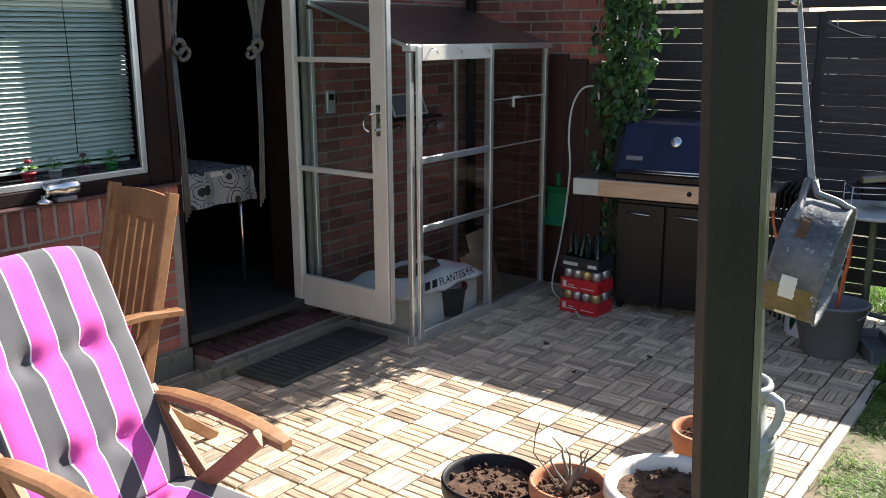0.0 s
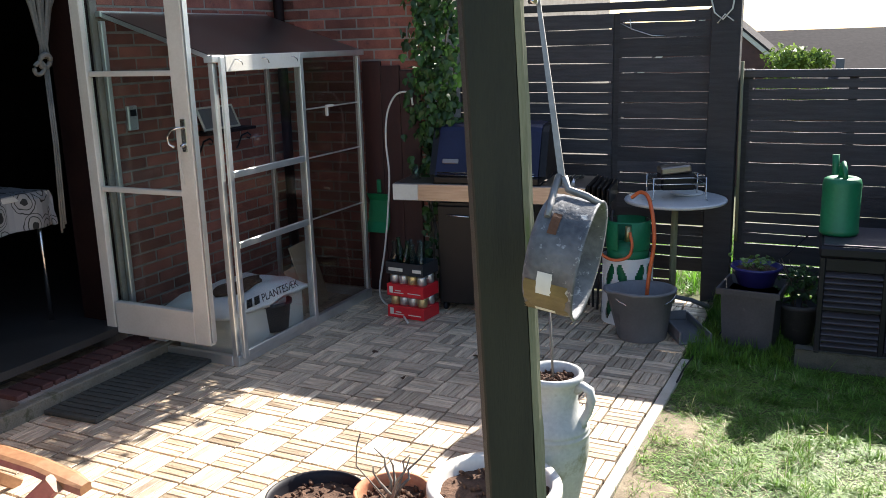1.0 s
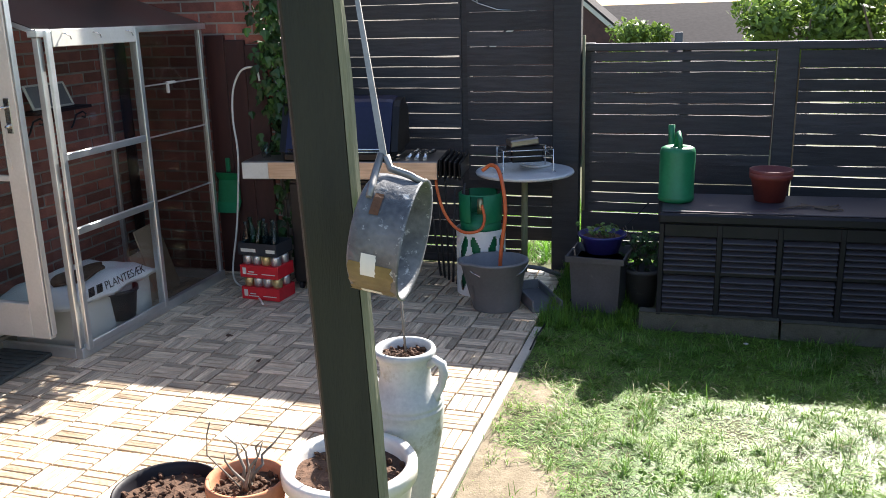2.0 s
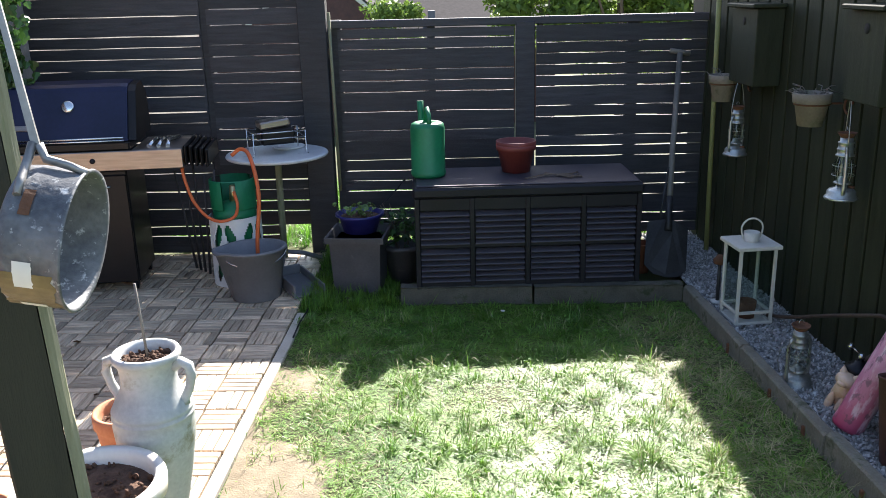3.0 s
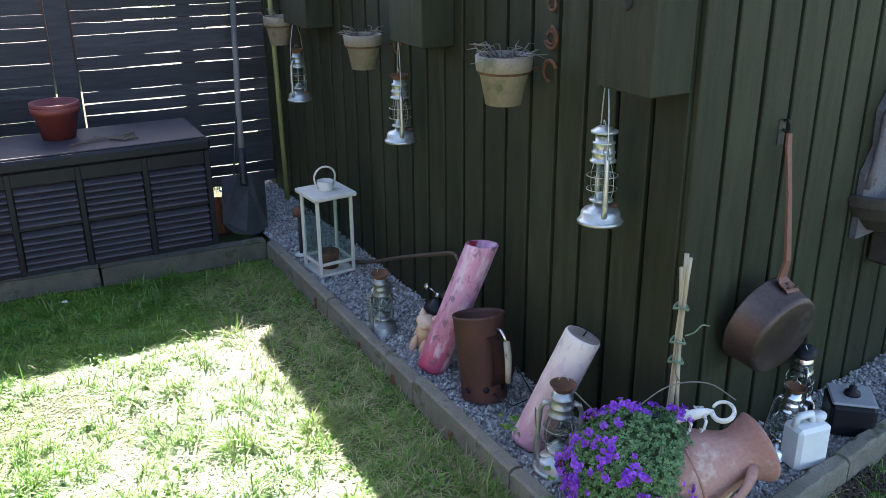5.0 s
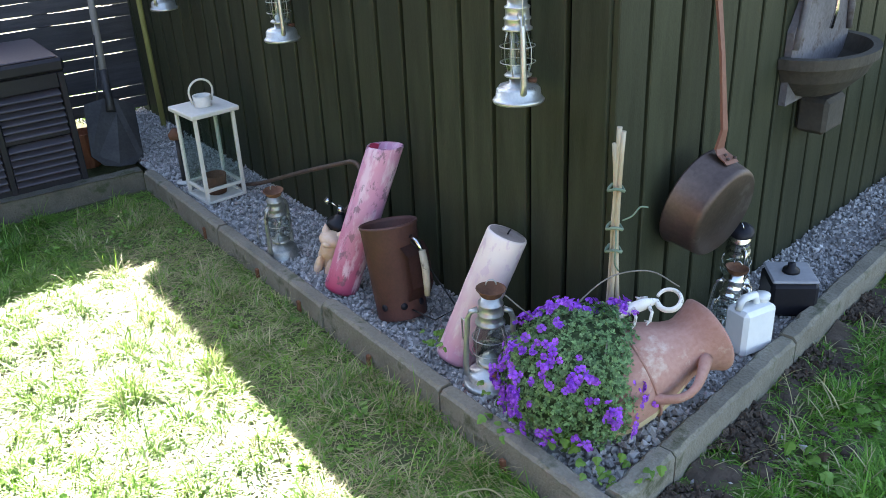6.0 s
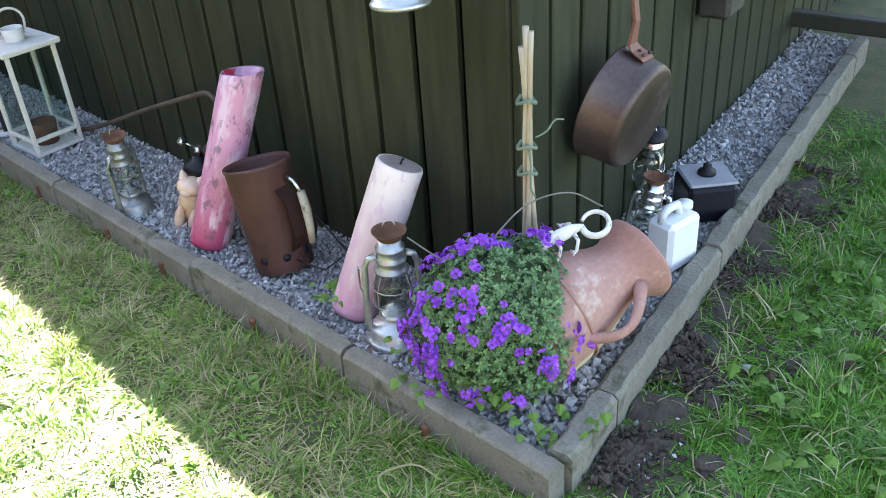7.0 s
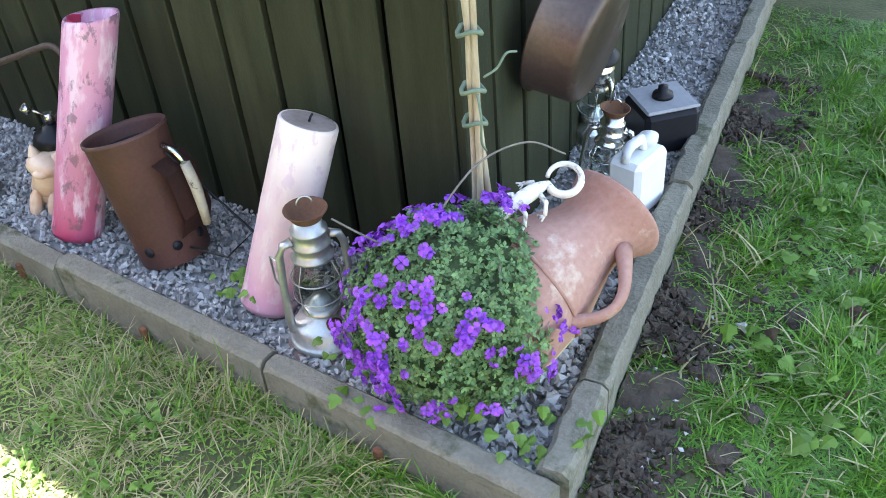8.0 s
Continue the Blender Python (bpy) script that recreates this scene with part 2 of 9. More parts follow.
bm = B()
bmesh.ops.create_grid(bm, x_segments=90, y_segments=90, size=4.5, matrix=pose(1.5, 3.0, 0))
for v in bm.verts:
    v.co.z = lawn_z(v.co.x, v.co.y)
xs, ys = (-300, -3.0, 6.0, 300), (-300, -1.5, 7.5, 9.5, 18, 60, 300)
drop = {ys[4]: -2.6, ys[5]: -2.6, ys[6]: -2.6}               # the land falls away behind the fence
gv = {(x, y): bm.verts.new((x, y, drop.get(y, 0))) for x in xs for y in ys}
for i in range(3):
    for j in range(6):
        if (i, j) != (1, 1):
            bm.faces.new((gv[xs[i], ys[j]], gv[xs[i + 1], ys[j]], gv[xs[i + 1], ys[j + 1]], gv[xs[i], ys[j + 1]]))
struct("ground", bm, M_GRASS_SOIL, "lawn soil with worn bare patches", "lawn")

# brick house: the wall with window and door, and the wing at a right angle
bm = B()
for a in ((WALL_X - 0.3, WALL_X - 0.0055, -6, 1.1, 0, 2.9), (WALL_X - 0.3, WALL_X - 0.0055, 1.1, 2.56, 0, 0.98), (WALL_X - 0.3, WALL_X - 0.0055, 3.44, 5.05, 0, 2.9),
          (WALL_X - 0.3, WALL_X - 0.0055, 1.1, 3.44, 2.16, 2.9), (WALL_X - 0.3, -2.303, 5.0565, 9.5, 0, 3.4)):
    quad_box(bm, *a)
house_wall = struct("wall_house", bm, M_MORTAR, "red brick house wall with pale mortar joints", "wall", H)
# room behind the doorway, its darkness painted into ceiling, walls and floor
bm = B()
quad_box(bm, WALL_X - 0.40, WALL_X - 0.3, -6, 9.5, 2.9, 3.0)
quad_box(bm, WALL_X - 4.4, WALL_X - 0.3, -3, 7, 2.45, 2.55)
struct("ceiling", bm, M_DIM_PLASTER, "room ceiling, dimness put into its colour", "ceiling", H)
bm = B()
quad_box(bm, WALL_X - 4.4, WALL_X - 4.2, -3, 7, 0.1, 2.45)
quad_box(bm, WALL_X - 4.2, WALL_X - 0.3, -3.1, -3.0, 0.1, 2.45)
quad_box(bm, WALL_X - 4.2, WALL_X - 0.3, 6.9, 7.0, 0.1, 2.45)
struct("wall_room", bm, M_DIM_PLASTER, "plastered room walls, darkness of the unlit room put into their colour", "wall", H)
bm = B()
quad_box(bm, WALL_X - 4.2, WALL_X + 0.01, 2.57, 3.436, 0.16, 0.20)
quad_box(bm, WALL_X - 4.2, WALL_X - 0.3, -3.0, 2.57, 0.16, 0.20)
quad_box(bm, WALL_X - 4.2, WALL_X - 0.3, 3.4362, 6.9, 0.16, 0.20)
struct("floor", bm, M_FLOOR_IN, "grey floor inside the doorway, dimness put into its colour", "floor", H)
bm = B()
quad_box(bm, WALL_X - 0.35, -2.2, 4.95, 9.6, 3.4, 3.5, 0.01)
quad_box(bm, WALL_X - 5, WALL_X + 0.25, -6, 5.0, 2.92, 3.02, 0.01)
struct("roof_house", bm, M_ROOF, "dark eaves of the brick house", "roof", H)

# concrete plinth, brick step and threshold
bm = B()
quad_box(bm, WALL_X + 0.001, WALL_X + 0.035, -2, 2.555, 0.0, 0.15, 0.006)
struct("plinth", bm, M_CONC, "grey concrete plinth under the bricks", "plinth", H)
step_ob = thing("door_step", H, "dark red brick-on-edge doorstep with a concrete kerb", "step")
bm = B(); quad_box(bm, WALL_X + 0.012, -3.19, 2.57, 3.6, 0.0, 0.105); part("bed", bm, M_MORTAR, step_ob)
bm = B(); quad_box(bm, -3.188, -3.13, 2.0, 3.62, 0.0, 0.10, 0.006); part("kerb", bm, M_CONC, step_ob, "concrete edging")
bm = B(); quad_box(bm, 0, 0.15, 0, 0.062, 0, 0.03, 0.004)
tile_me = mesh_of("tread_brick", bm, M_STEP)
for i in range(14):
    piece("tread_brick", tile_me, step_ob, pose(WALL_X + 0.02, 2.575 + i * 0.073, 0.098))

# window with dark frame, venetian blind and sill
win = thing("window_1", H, "dark brown window with a lowered white venetian blind", "window")
win["kind"] = "structure"
bm = B()
for a in ((1.10, 1.17), (2.43, 2.56)):
    quad_box(bm, WALL_X - 0.12, WALL_X - 0.02, a[0], a[1], 0.985, 2.155, 0.006)
quad_box(bm, WALL_X - 0.119, WALL_X - 0.021, 1.171, 2.429, 0.986, 1.045, 0.005)
quad_box(bm, WALL_X - 0.119, WALL_X - 0.021, 1.171, 2.429, 2.09, 2.154, 0.005)
part("window_frame", bm, M_BROWN, win)
bm = B()
quad_box(bm, WALL_X - 0.05, WALL_X - 0.028, 2.395, 2.425, 1.046, 2.088, 0.003)
quad_box(bm, WALL_X - 0.05, WALL_X - 0.028, 1.172, 2.394, 1.046, 1.075, 0.003)
part("sash", bm, M_ALU, win, "pale metal sash strip")
bm = B(); quad_box(bm, WALL_X - 0.10, WALL_X - 0.094, 1.172, 2.394, 1.078, 2.088); pane = part("pane", bm, M_GLASS, win); pane.visible_shadow = False
bm = B(); quad_box(bm, WALL_X - 0.118, WALL_X + 0.018, 1.0, 2.57, 0.976, 0.985, 0.002); part("window_sill", bm, M_STEP, win, "dark thin sill")
bm = B(); quad_box(bm, WALL_X - 0.30, WALL_X - 0.1205, 1.171, 2.429, 1.02, 1.046, 0.003); part("window_board", bm, M_WHITE, win, "pale inner window board")
M_BLIND = mat("blind_slat", (0.62, 0.66, 0.64), (0.70, 0.73, 0.71), 0.4, 5, 60, 0.03)
blind = part("blind", (lambda b: (quad_box(b, WALL_X - 0.17, WALL_X - 0.13, 1.18, 2.42, 2.05, 2.09, 0.004), b)[1])(B()), M_BLIND, win, "white venetian blind")
bm = B()
vs = [bm.verts.new(p) for p in ((0, 0, -0.010), (0, 1.25, -0.010), (-0.014, 1.25, 0.002), (-0.014, 0, 0.002), (-0.025, 1.25, 0.010), (-0.025, 0, 0.010))]
bm.faces.new((vs[0], vs[1], vs[2], vs[3])); bm.faces.new((vs[3], vs[2], vs[4], vs[5]))
slat_me = mesh_of("blind_slat", bm, M_BLIND)
for i in range(44):
    piece("slat", slat_me, blind, pose(WALL_X - 0.14 + random.uniform(-0.001, 0.001), 1.19, 1.135 + i * 0.021, random.uniform(-0.15, 0.15)))
bm = B(); quad_box(bm, WALL_X - 0.165, WALL_X - 0.14, 1.19, 2.41, 1.10, 1.115, 0.003); piece("bottom_rail", mesh_of("bottom_rail", bm, M_BLIND), blind, Matrix())
bm = B(); tube(bm, [(WALL_X - 0.13, 2.13, 2.06), (WALL_X - 0.128, 2.14, 1.5), (WALL_X - 0.127, 2.135, 1.16)], 0.0022, 5); piece("cord", mesh_of("cord", bm, M_PLASTIC_BLACK), blind, Matrix())

# door frame and the open glazed door
bm = B()
quad_box(bm, WALL_X - 0.12, WALL_X - 0.015, 2.562, 2.60, 0.20, 2.155, 0.005)
quad_box(bm, WALL_X - 0.12, WALL_X - 0.015, 2.601, 3.409, 2.11, 2.155, 0.005)
quad_box(bm, WALL_X - 0.12, WALL_X - 0.015, 3.41, 3.438, 0.20, 2.155, 0.004)
quad_box(bm, WALL_X - 0.302, WALL_X - 0.121, 3.424, 3.4385, 0.201, 2.155, 0.002)
frame_door = struct("door_frame", bm, M_BROWN, "dark brown door frame", "door frame", H)
door = thing("door_1", H @ pose(WALL_X - 0.075, 3.36, 0.17), "cream painted glazed terrace door standing wide open", "door")
door["kind"] = "structure"
DW = 0.725                                            # leaf width; the leaf stands square to the wall
bm = B()
quad_box(bm, 0.010, 0.078, 0, 0.042, 0, 1.93, 0.004); part("stile", bm, M_WHITE, door)
bm = B(); quad_box(bm, DW - 0.10, DW, 0, 0.042, 0, 1.93, 0.004); part("stile", bm, M_WHITE, door)
bm = B(); quad_box(bm, 0.0855, DW - 0.1005, 0.001, 0.041, 0, 0.175, 0.004); part("bottom_rail", bm, M_WHITE, door)
bm = B(); quad_box(bm, 0.0855, DW - 0.1005, 0.001, 0.041, 1.83, 1.93, 0.004); part("top_rail", bm, M_WHITE, door)
for z in (0.775, 1.365):
    bm = B(); quad_box(bm, 0.0855, DW - 0.1005, 0.006, 0.036, z, z + 0.026, 0.003); part("glazing_bar", bm, M_WHITE, door)
for z0, z1 in ((0.178, 0.772), (0.804, 1.362), (1.394, 1.828)):
    bm = B(); quad_box(bm, 0.087, DW - 0.102, 0.019, 0.023, z0, z1); part("pane", bm, M_GLASS, door).visible_shadow = False
bm = B()
quad_box(bm, DW + 0.001, DW + 0.012, 0.004, 0.036, 0.02, 1.92, 0.001)
part("edge_strip", bm, M_ALU, door, "metal weather strip on the door edge")
M_CHROME = mat("worn_chrome", (0.62, 0.62, 0.60), (0.75, 0.74, 0.72), 0.18, 14, 120, 0.03, metal=1.0)
bm = B()
quad_box(bm, DW - 0.062, DW - 0.030, -0.006, -0.001, 1.00, 1.16, 0.002)
tube(bm, [(DW - 0.046, -0.005, 1.12), (DW - 0.046, -0.03, 1.12), (DW - 0.05, -0.045, 1.12), (DW - 0.09, -0.048, 1.105), (DW - 0.115, -0.046, 1.075), (DW - 0.105, -0.045, 1.04), (DW - 0.08, -0.04, 1.025)], 0.006, 7)
tube(bm, [(DW - 0.046, -0.006, 1.04), (DW - 0.046, -0.028, 1.03)], 0.008, 7)
handle = part("door_handle", bm, M_CHROME, door, "curled chrome lever handle")
bm = B(); tube(bm, [(DW - 0.046, -0.028, 1.03), (DW - 0.06, -0.03, 0.985), (DW - 0.062, -0.03, 0.93), (DW - 0.05, -0.03, 0.88), (DW - 0.045, -0.03, 0.84)], 0.0025, 5)
part("key_cord", bm, M_WHITE, handle, "pale cord hanging from the key")
bm = B(); quad_box(bm, 0.0, 0.028, 0.044, 0.052, -0.03, 0.0, 0.001); quad_box(bm, 0.30, 0.42, 0.002, 0.04, -0.012, -0.001, 0.002); part("weather_bar", bm, M_ALU, door)

# board fence with light slits, on posts; the taller bay stands behind the barbecue
fence = thing("fence", H, "black stained board fence with thin gaps between its horizontal boards", "fence")
fence["kind"] = "structure"
rng = random.Random(5)


def bay(x0, x1, z0, z1, y, pitch, slack=0.85):
    """One bay of horizontal boards, each a little uneven."""
    z = z0
    while z < z1 - 0.02:
        h = min(rng.choice(pitch), z1 - z)
        gap = slack * rng.choice((0.002, 0.004, 0.006, 0.008, 0.009, 0.010))
        bm = B()
        d = rng.uniform(-0.002, 0.002)
        k = 26
        rings = []
        for i in range(k + 1):
            x = x0 + (x1 - x0) * i / k
            n0, n1 = noise.noise(Vector((x * 3.3, z * 9, 0))), noise.noise(Vector((x * 4.7, z * 11, 4)))
            lo, hi = 0.0035 * n0, h - gap + 0.0045 * n1
            rings.append([Vector((x, -0.005, lo)), Vector((x, 0.005, lo)), Vector((x, 0.005, hi)), Vector((x, -0.005, hi))])
        ring_loft(bm, rings, smooth=False)
        part("board", bm, M_FENCE, fence, m=pose(0, y + d, z))
        z += h


bay(-2.31, -1.245, 0.19, 1.82, 5.60, (0.068, 0.095, 0.115))
bay(-2.31, -0.84, 0.012, 0.188, 5.60, (0.058,))
bay(-1.205, -0.63, 0.19, 1.82, 5.60, (0.068, 0.095, 0.115))
bay(-0.42, 0.645, 0.10, 1.40, 5.60, (0.063, 0.066, 0.12))
bay(0.78, 1.86, 0.10, 1.40, 5.60, (0.063, 0.066, 0.12), 0.6)
for x0, x1, y0, y1, z1 in ((-1.262, -1.19, 5.611, 5.68, 1.80), (-0.64, -0.472, 5.50, 5.59, 2.05), (-0.466, -0.40, 5.611, 5.68, 1.45), (0.655, 0.77, 5.575, 5.66, 1.42), (1.33, 1.40, 5.611, 5.66, 1.42), (0.12, 0.17, 5.611, 5.66, 1.42)):
    bm = B(); quad_box(bm, x0, x1, y0, y1, 0, z1, 0.004); part("post", bm, M_FENCE, fence)
for x0, x1, z in ((-2.31, -0.645, 1.822), (-0.46, 1.87, 1.402)):
    bm = B(); quad_box(bm, x0, x1, 5.58, 5.63, z, z + 0.045, 0.004); part("cap_rail", bm, M_FENCE, fence)
bm = B(); tube(bm, [(-0.455, 5.52, 1.5), (-0.452, 5.525, 1.1), (-0.445, 5.53, 0.42)], 0.010, 7); part("cane", bm, M_TIMBER, fence, "pale weathered cane against the post")
bm = B(); tube(bm, [(-0.66, 5.49, 1.92), (-0.62, 5.48, 1.78), (-0.57, 5.47, 1.74), (-0.52, 5.48, 1.80), (-0.50, 5.49, 1.95)], 0.005, 6); tube(bm, [(-0.60, 5.475, 1.72), (-0.56, 5.47, 1.77), (-0.51, 5.475, 1.73)], 0.004, 6); part("rope", bm, M_WHITE, fence, "white rope knotted round the post")
bm = B()
tube(bm, [(-1.20, 5.585, 1.74), (-1.12, 5.58, 1.70), (-1.0, 5.58, 1.66), (-0.92, 5.585, 1.655)], 0.003, 5); tube(bm, [(-1.14, 5.585, 1.76), (-1.13, 5.58, 1.70)], 0.003, 5); part("wire", bm, M_ALU, fence, "loose end of wire")

# dark boarded shed: each board a piece of its own
shed = thing("shed", Matrix(), "dark green-black shed clad in upright boards", "shed")
SX, SY = 2.15, 2.02
FACE2 = pose(SX, SY, 0, 0, 0, 8.3)                       # the second face, square to the first but for a few degrees
bm = B()
p0, p1 = Vector((SX, SY, 0)), FACE2 @ Vector((3.6, 0, 0))
core = [Vector((SX + 0.035, SY + 0.040, 0)), FACE2 @ Vector((3.6, 0.035, 0)), Vector((p1.x, 5.9, 0)), Vector((SX + 0.035, 5.9, 0))]
lo = [bm.verts.new(v) for v in core]
hi = [bm.verts.new(v + Vector((0, 0, 1.90))) for v in core]
for i in range(4):
    bm.faces.new((lo[i], lo[(i + 1) % 4], hi[(i + 1) % 4], hi[i]))
bm.faces.new(hi)
part("core", bm, M_PLASTIC_BLACK, shed)
bm = B(); quad_box(bm, 2.135, 6.0, 1.98, 5.95, 1.905, 1.95, 0.008); part("roof", bm, M_ROOF, shed)
bm = B(); quad_box(bm, 0, 0.1235, -0.010, 0.010, 0.05, 1.90, 0.003); shed_me = mesh_of("cladding_board", bm, M_SHED)
for i in range(25):
    piece("cladding_board", shed_me, shed, pose(SX + random.uniform(-0.001, 0.001), SY + 0.1335 + i * 0.1425, random.uniform(-0.004, 0.004), 0, 0, -90))
for i in range(25):
    piece("cladding_board", shed_me, shed, FACE2 @ pose(0.002 + i * 0.141, random.uniform(-0.001, 0.001), random.uniform(-0.004, 0.004)))

# edging kerbs: long precast slabs set on edge
kerb = thing("kerb", Matrix(), "weathered grey concrete edging slabs round the gravel bed", "kerb")
kerb["kind"] = "structure"


def slab(a, b, top, lean=0.0, t=0.05, material=M_CONC):
    a, b = Vector((*a, 0)), Vector((*b, 0))
    n = (b - a).length
    bm = B()
    k = max(6, int(n / 0.022))
    rings = []
    for i in range(k + 1):
        w = 0.0035 * noise.noise(Vector((a.x * 3 + i * 0.4, a.y * 5, 1)))
        ch = 0.006 * max(0, noise.noise(Vector((i * 0.9, a.y * 7 + a.x, 3)))) + 0.003 * noise.noise(Vector((i * 1.7, a.x * 5, 8)))
        x = 0.004 + (n - 0.008) * i / k
        c = (0.007 if 0 < i < k else 0.012) + max(0, ch)
        rings.append([Vector((x, y + w, z + w)) for y, z in ((0, -0.1), (0, top - c), (c, top), (t - c, top), (t, top - c), (t, -0.1))])
    ring_loft(bm, rings, smooth=False)
    ang = math.degrees(math.atan2(b.y - a.y, b.x - a.x))
    part("kerb_slab", bm, material, kerb, m=pose(a.x, a.y, 0, lean, 0, ang))


for y0, y1, x0, x1, top in ((1.63, 2.222, 1.797, 1.792, 0.108), (2.222, 2.842, 1.792, 1.790, 0.112), (2.842, 3.64, 1.785, 1.785, 0.100), (3.64, 4.44, 1.783, 1.782, 0.104)):
    slab((x0 + 0.01, y0), (x1 + 0.01, y1), top)
# the two back slabs take a darker concrete than the others
M_CONC_DARK = mat("dark_concrete", (0.060, 0.058, 0.044), (0.125, 0.118, 0.094), 0.9, 9, 120, 1.0, c3=(0.045, 0.055, 0.025), spots=0.3, spot_scale=9)
slab((1.745, 4.445), (0.96, 4.49), 0.108, 0, -0.05, M_CONC_DARK)
slab((0.955, 4.492), (0.255, 4.545), 0.112, 0, -0.05, M_CONC_DARK)
K2 = pose(1.815, 1.622, 0, 0, 0, 9.6)
for i, (s0, s1) in enumerate(((0.0, 0.21), (0.21, 0.86), (0.86, 1.60), (1.60, 2.40), (2.40, 2.62))):
    a, b = K2 @ Vector((s0, 0, 0)), K2 @ Vector((s1, 0, 0))
    slab((a.x, a.y), (b.x, b.y), 0.112 - 0.004 * (i % 2), 0, 0.055)
for y in (1.95, 2.56, 2.99, 3.30, 3.77):
    bm = B(); quad_box(bm, -0.012, 0.0, -0.008, 0.008, -0.05, 0.055, 0.002); part("stake", bm, mat("rusty_iron", (0.10, 0.035, 0.015), (0.18, 0.075, 0.035), 0.85, 20, 120, 0.4) if y == 1.95 else bpy.data.materials["rusty_iron"], kerb, "rusty iron stake", pose(1.747, y, 0))

# gravel bed: a settled floor of stones between kerb and shed
bm = B()
nx, ny = 44, 64
grid = {}
for i in range(nx):
    for j in range(ny):
        x, y = 1.80 + i * 0.062, 1.66 + j * 0.062
        grid[i, j] = bm.verts.new((x, y, 0.062 + 0.012 * noise.noise(Vector((x * 3, y * 3, 0)))))
for i in range(nx - 1):
    for j in range(ny - 1):
        x, y = 1.80 + i * 0.062, 1.66 + j * 0.062
        if x > 2.2 and y > 2.35 or y < 1.637 + (x - 1.815) * 0.17:
            continue
        bm.faces.new((grid[i, j], grid[i + 1, j], grid[i + 1, j + 1], grid[i, j + 1]))
bmesh.ops.delete(bm, geom=[v for v in bm.verts if not v.link_faces], context="VERTS")
struct("gravel_bed", bm, M_GRAVEL, "bed of grey crushed stone", "gravel")

# far neighbours beyond the fence
def leaf_crown(bm, c, r, n, size, rng, squash=0.8):
    """Many small leaf blades in an uneven clump."""
    for _ in range(n):
        d = Vector((rng.gauss(0, 1), rng.gauss(0, 1), rng.gauss(0, 1))).normalized()
        k = r * (0.55 + 0.45 * rng.random()) * (0.8 + 0.35 * noise.noise(d * 2.3 + Vector(c)))
        p = Vector(c) + Vector((d.x * k, d.y * k, d.z * k * squash))
        a = Vector((rng.uniform(-1, 1), rng.uniform(-1, 1), rng.uniform(-1, 1))).normalized()
        b = a.cross(d + Vector((0.01, 0.02, 0.03))).normalized()
        s = size * rng.uniform(0.6, 1.3)
        vs = [bm.verts.new(p + q) for q in (-a * s, -a * 0.2 * s + b * 0.45 * s, a * s, -a * 0.2 * s - b * 0.45 * s)]
        bm.faces.new(vs)


M_LEAF = mat("tree_leaves", (0.075, 0.14, 0.02), (0.18, 0.26, 0.05), 0.5, 2, 20, 0, piecewise=0.35, trans=0.4)
M_BARK = mat("bark", (0.10, 0.07, 0.05), (0.16, 0.12, 0.09), 0.9, 6, 50, 0.5, stretch=(4, 4, 1))


def tree(x, y, h, r, n, size, seed, label):
    rr = random.Random(seed)
    t = thing("tree", pose(x, y, -2.6), label, "tree", "trees beyond the fence")
    bm = B()
    tube(bm, [(0, 0, 0), (0.1, 0.05, h * 0.4), (0.0, 0.1, h * 0.75)], [0.22 * r / 2, 0.15 * r / 2, 0.08 * r / 2], 9)
    for k in range(6):
        a = k * 1.05 + rr.random()
        tube(bm, [(0.05, 0.05, h * 0.45), (0.4 * r * math.cos(a), 0.4 * r * math.sin(a), h * 0.65), (0.75 * r * math.cos(a), 0.75 * r * math.sin(a), h * 0.8)], [0.09 * r / 2, 0.05 * r / 2, 0.02 * r / 2], 6)
    part("trunk", bm, M_BARK, t)
    bm = B()
    for k in range(7):
        a = k * 0.9 + rr.random()
        leaf_crown(bm, (0.5 * r * math.cos(a), 0.5 * r * math.sin(a), h * (0.62 + 0.3 * rr.random())), r * rr.uniform(0.45, 0.65), n // 7, size, rr)
    part("crown", bm, M_LEAF, t)

# ---- terrace: greenhouse ----
gh = thing("greenhouse", H, "small aluminium lean-to greenhouse against the brick wall", "greenhouse")
GX, GY0, GY1, GE, GR = -2.66, 3.47, 4.87, 1.59, 1.83        # front, ends, eaves and ridge


def bar(name, x0, x1, y0, y1, z0, z1, material=None, parent=None, label=""):
    bm = B(); quad_box(bm, x0, x1, y0, y1, z0, z1, 0.003)
    return part(name, bm, material or M_ALU, parent or gh, label)


bar("sill_profile", GX - 0.03, GX + 0.012, GY0, GY1, 0.03, 0.085)
bar("sill_profile", WALL_X + 0.005, GX - 0.031, GY0, GY0 + 0.03, 0.03, 0.085)
bar("sill_profile", WALL_X + 0.005, GX - 0.031, GY1 - 0.03, GY1, 0.03, 0.085)
for y in (GY0, GY1 - 0.032):
    bar("corner_post", GX - 0.03, GX + 0.002, y, y + 0.032, 0.086, GE)
    bar("back_post", WALL_X + 0.004, WALL_X + 0.03, y, y + 0.03, 0.086, GR - 0.02)
bar("front_post", GX - 0.028, GX, 4.19, 4.215, 0.086, GE - 0.001)
bar("eaves_profile", GX - 0.035, GX + 0.02, GY0 - 0.02, GY1 + 0.02, GE + 0.001, GE + 0.035)
bar("ridge_profile", WALL_X + 0.004, WALL_X + 0.04, GY0 - 0.01, GY1 + 0.01, GR, GR + 0.03)
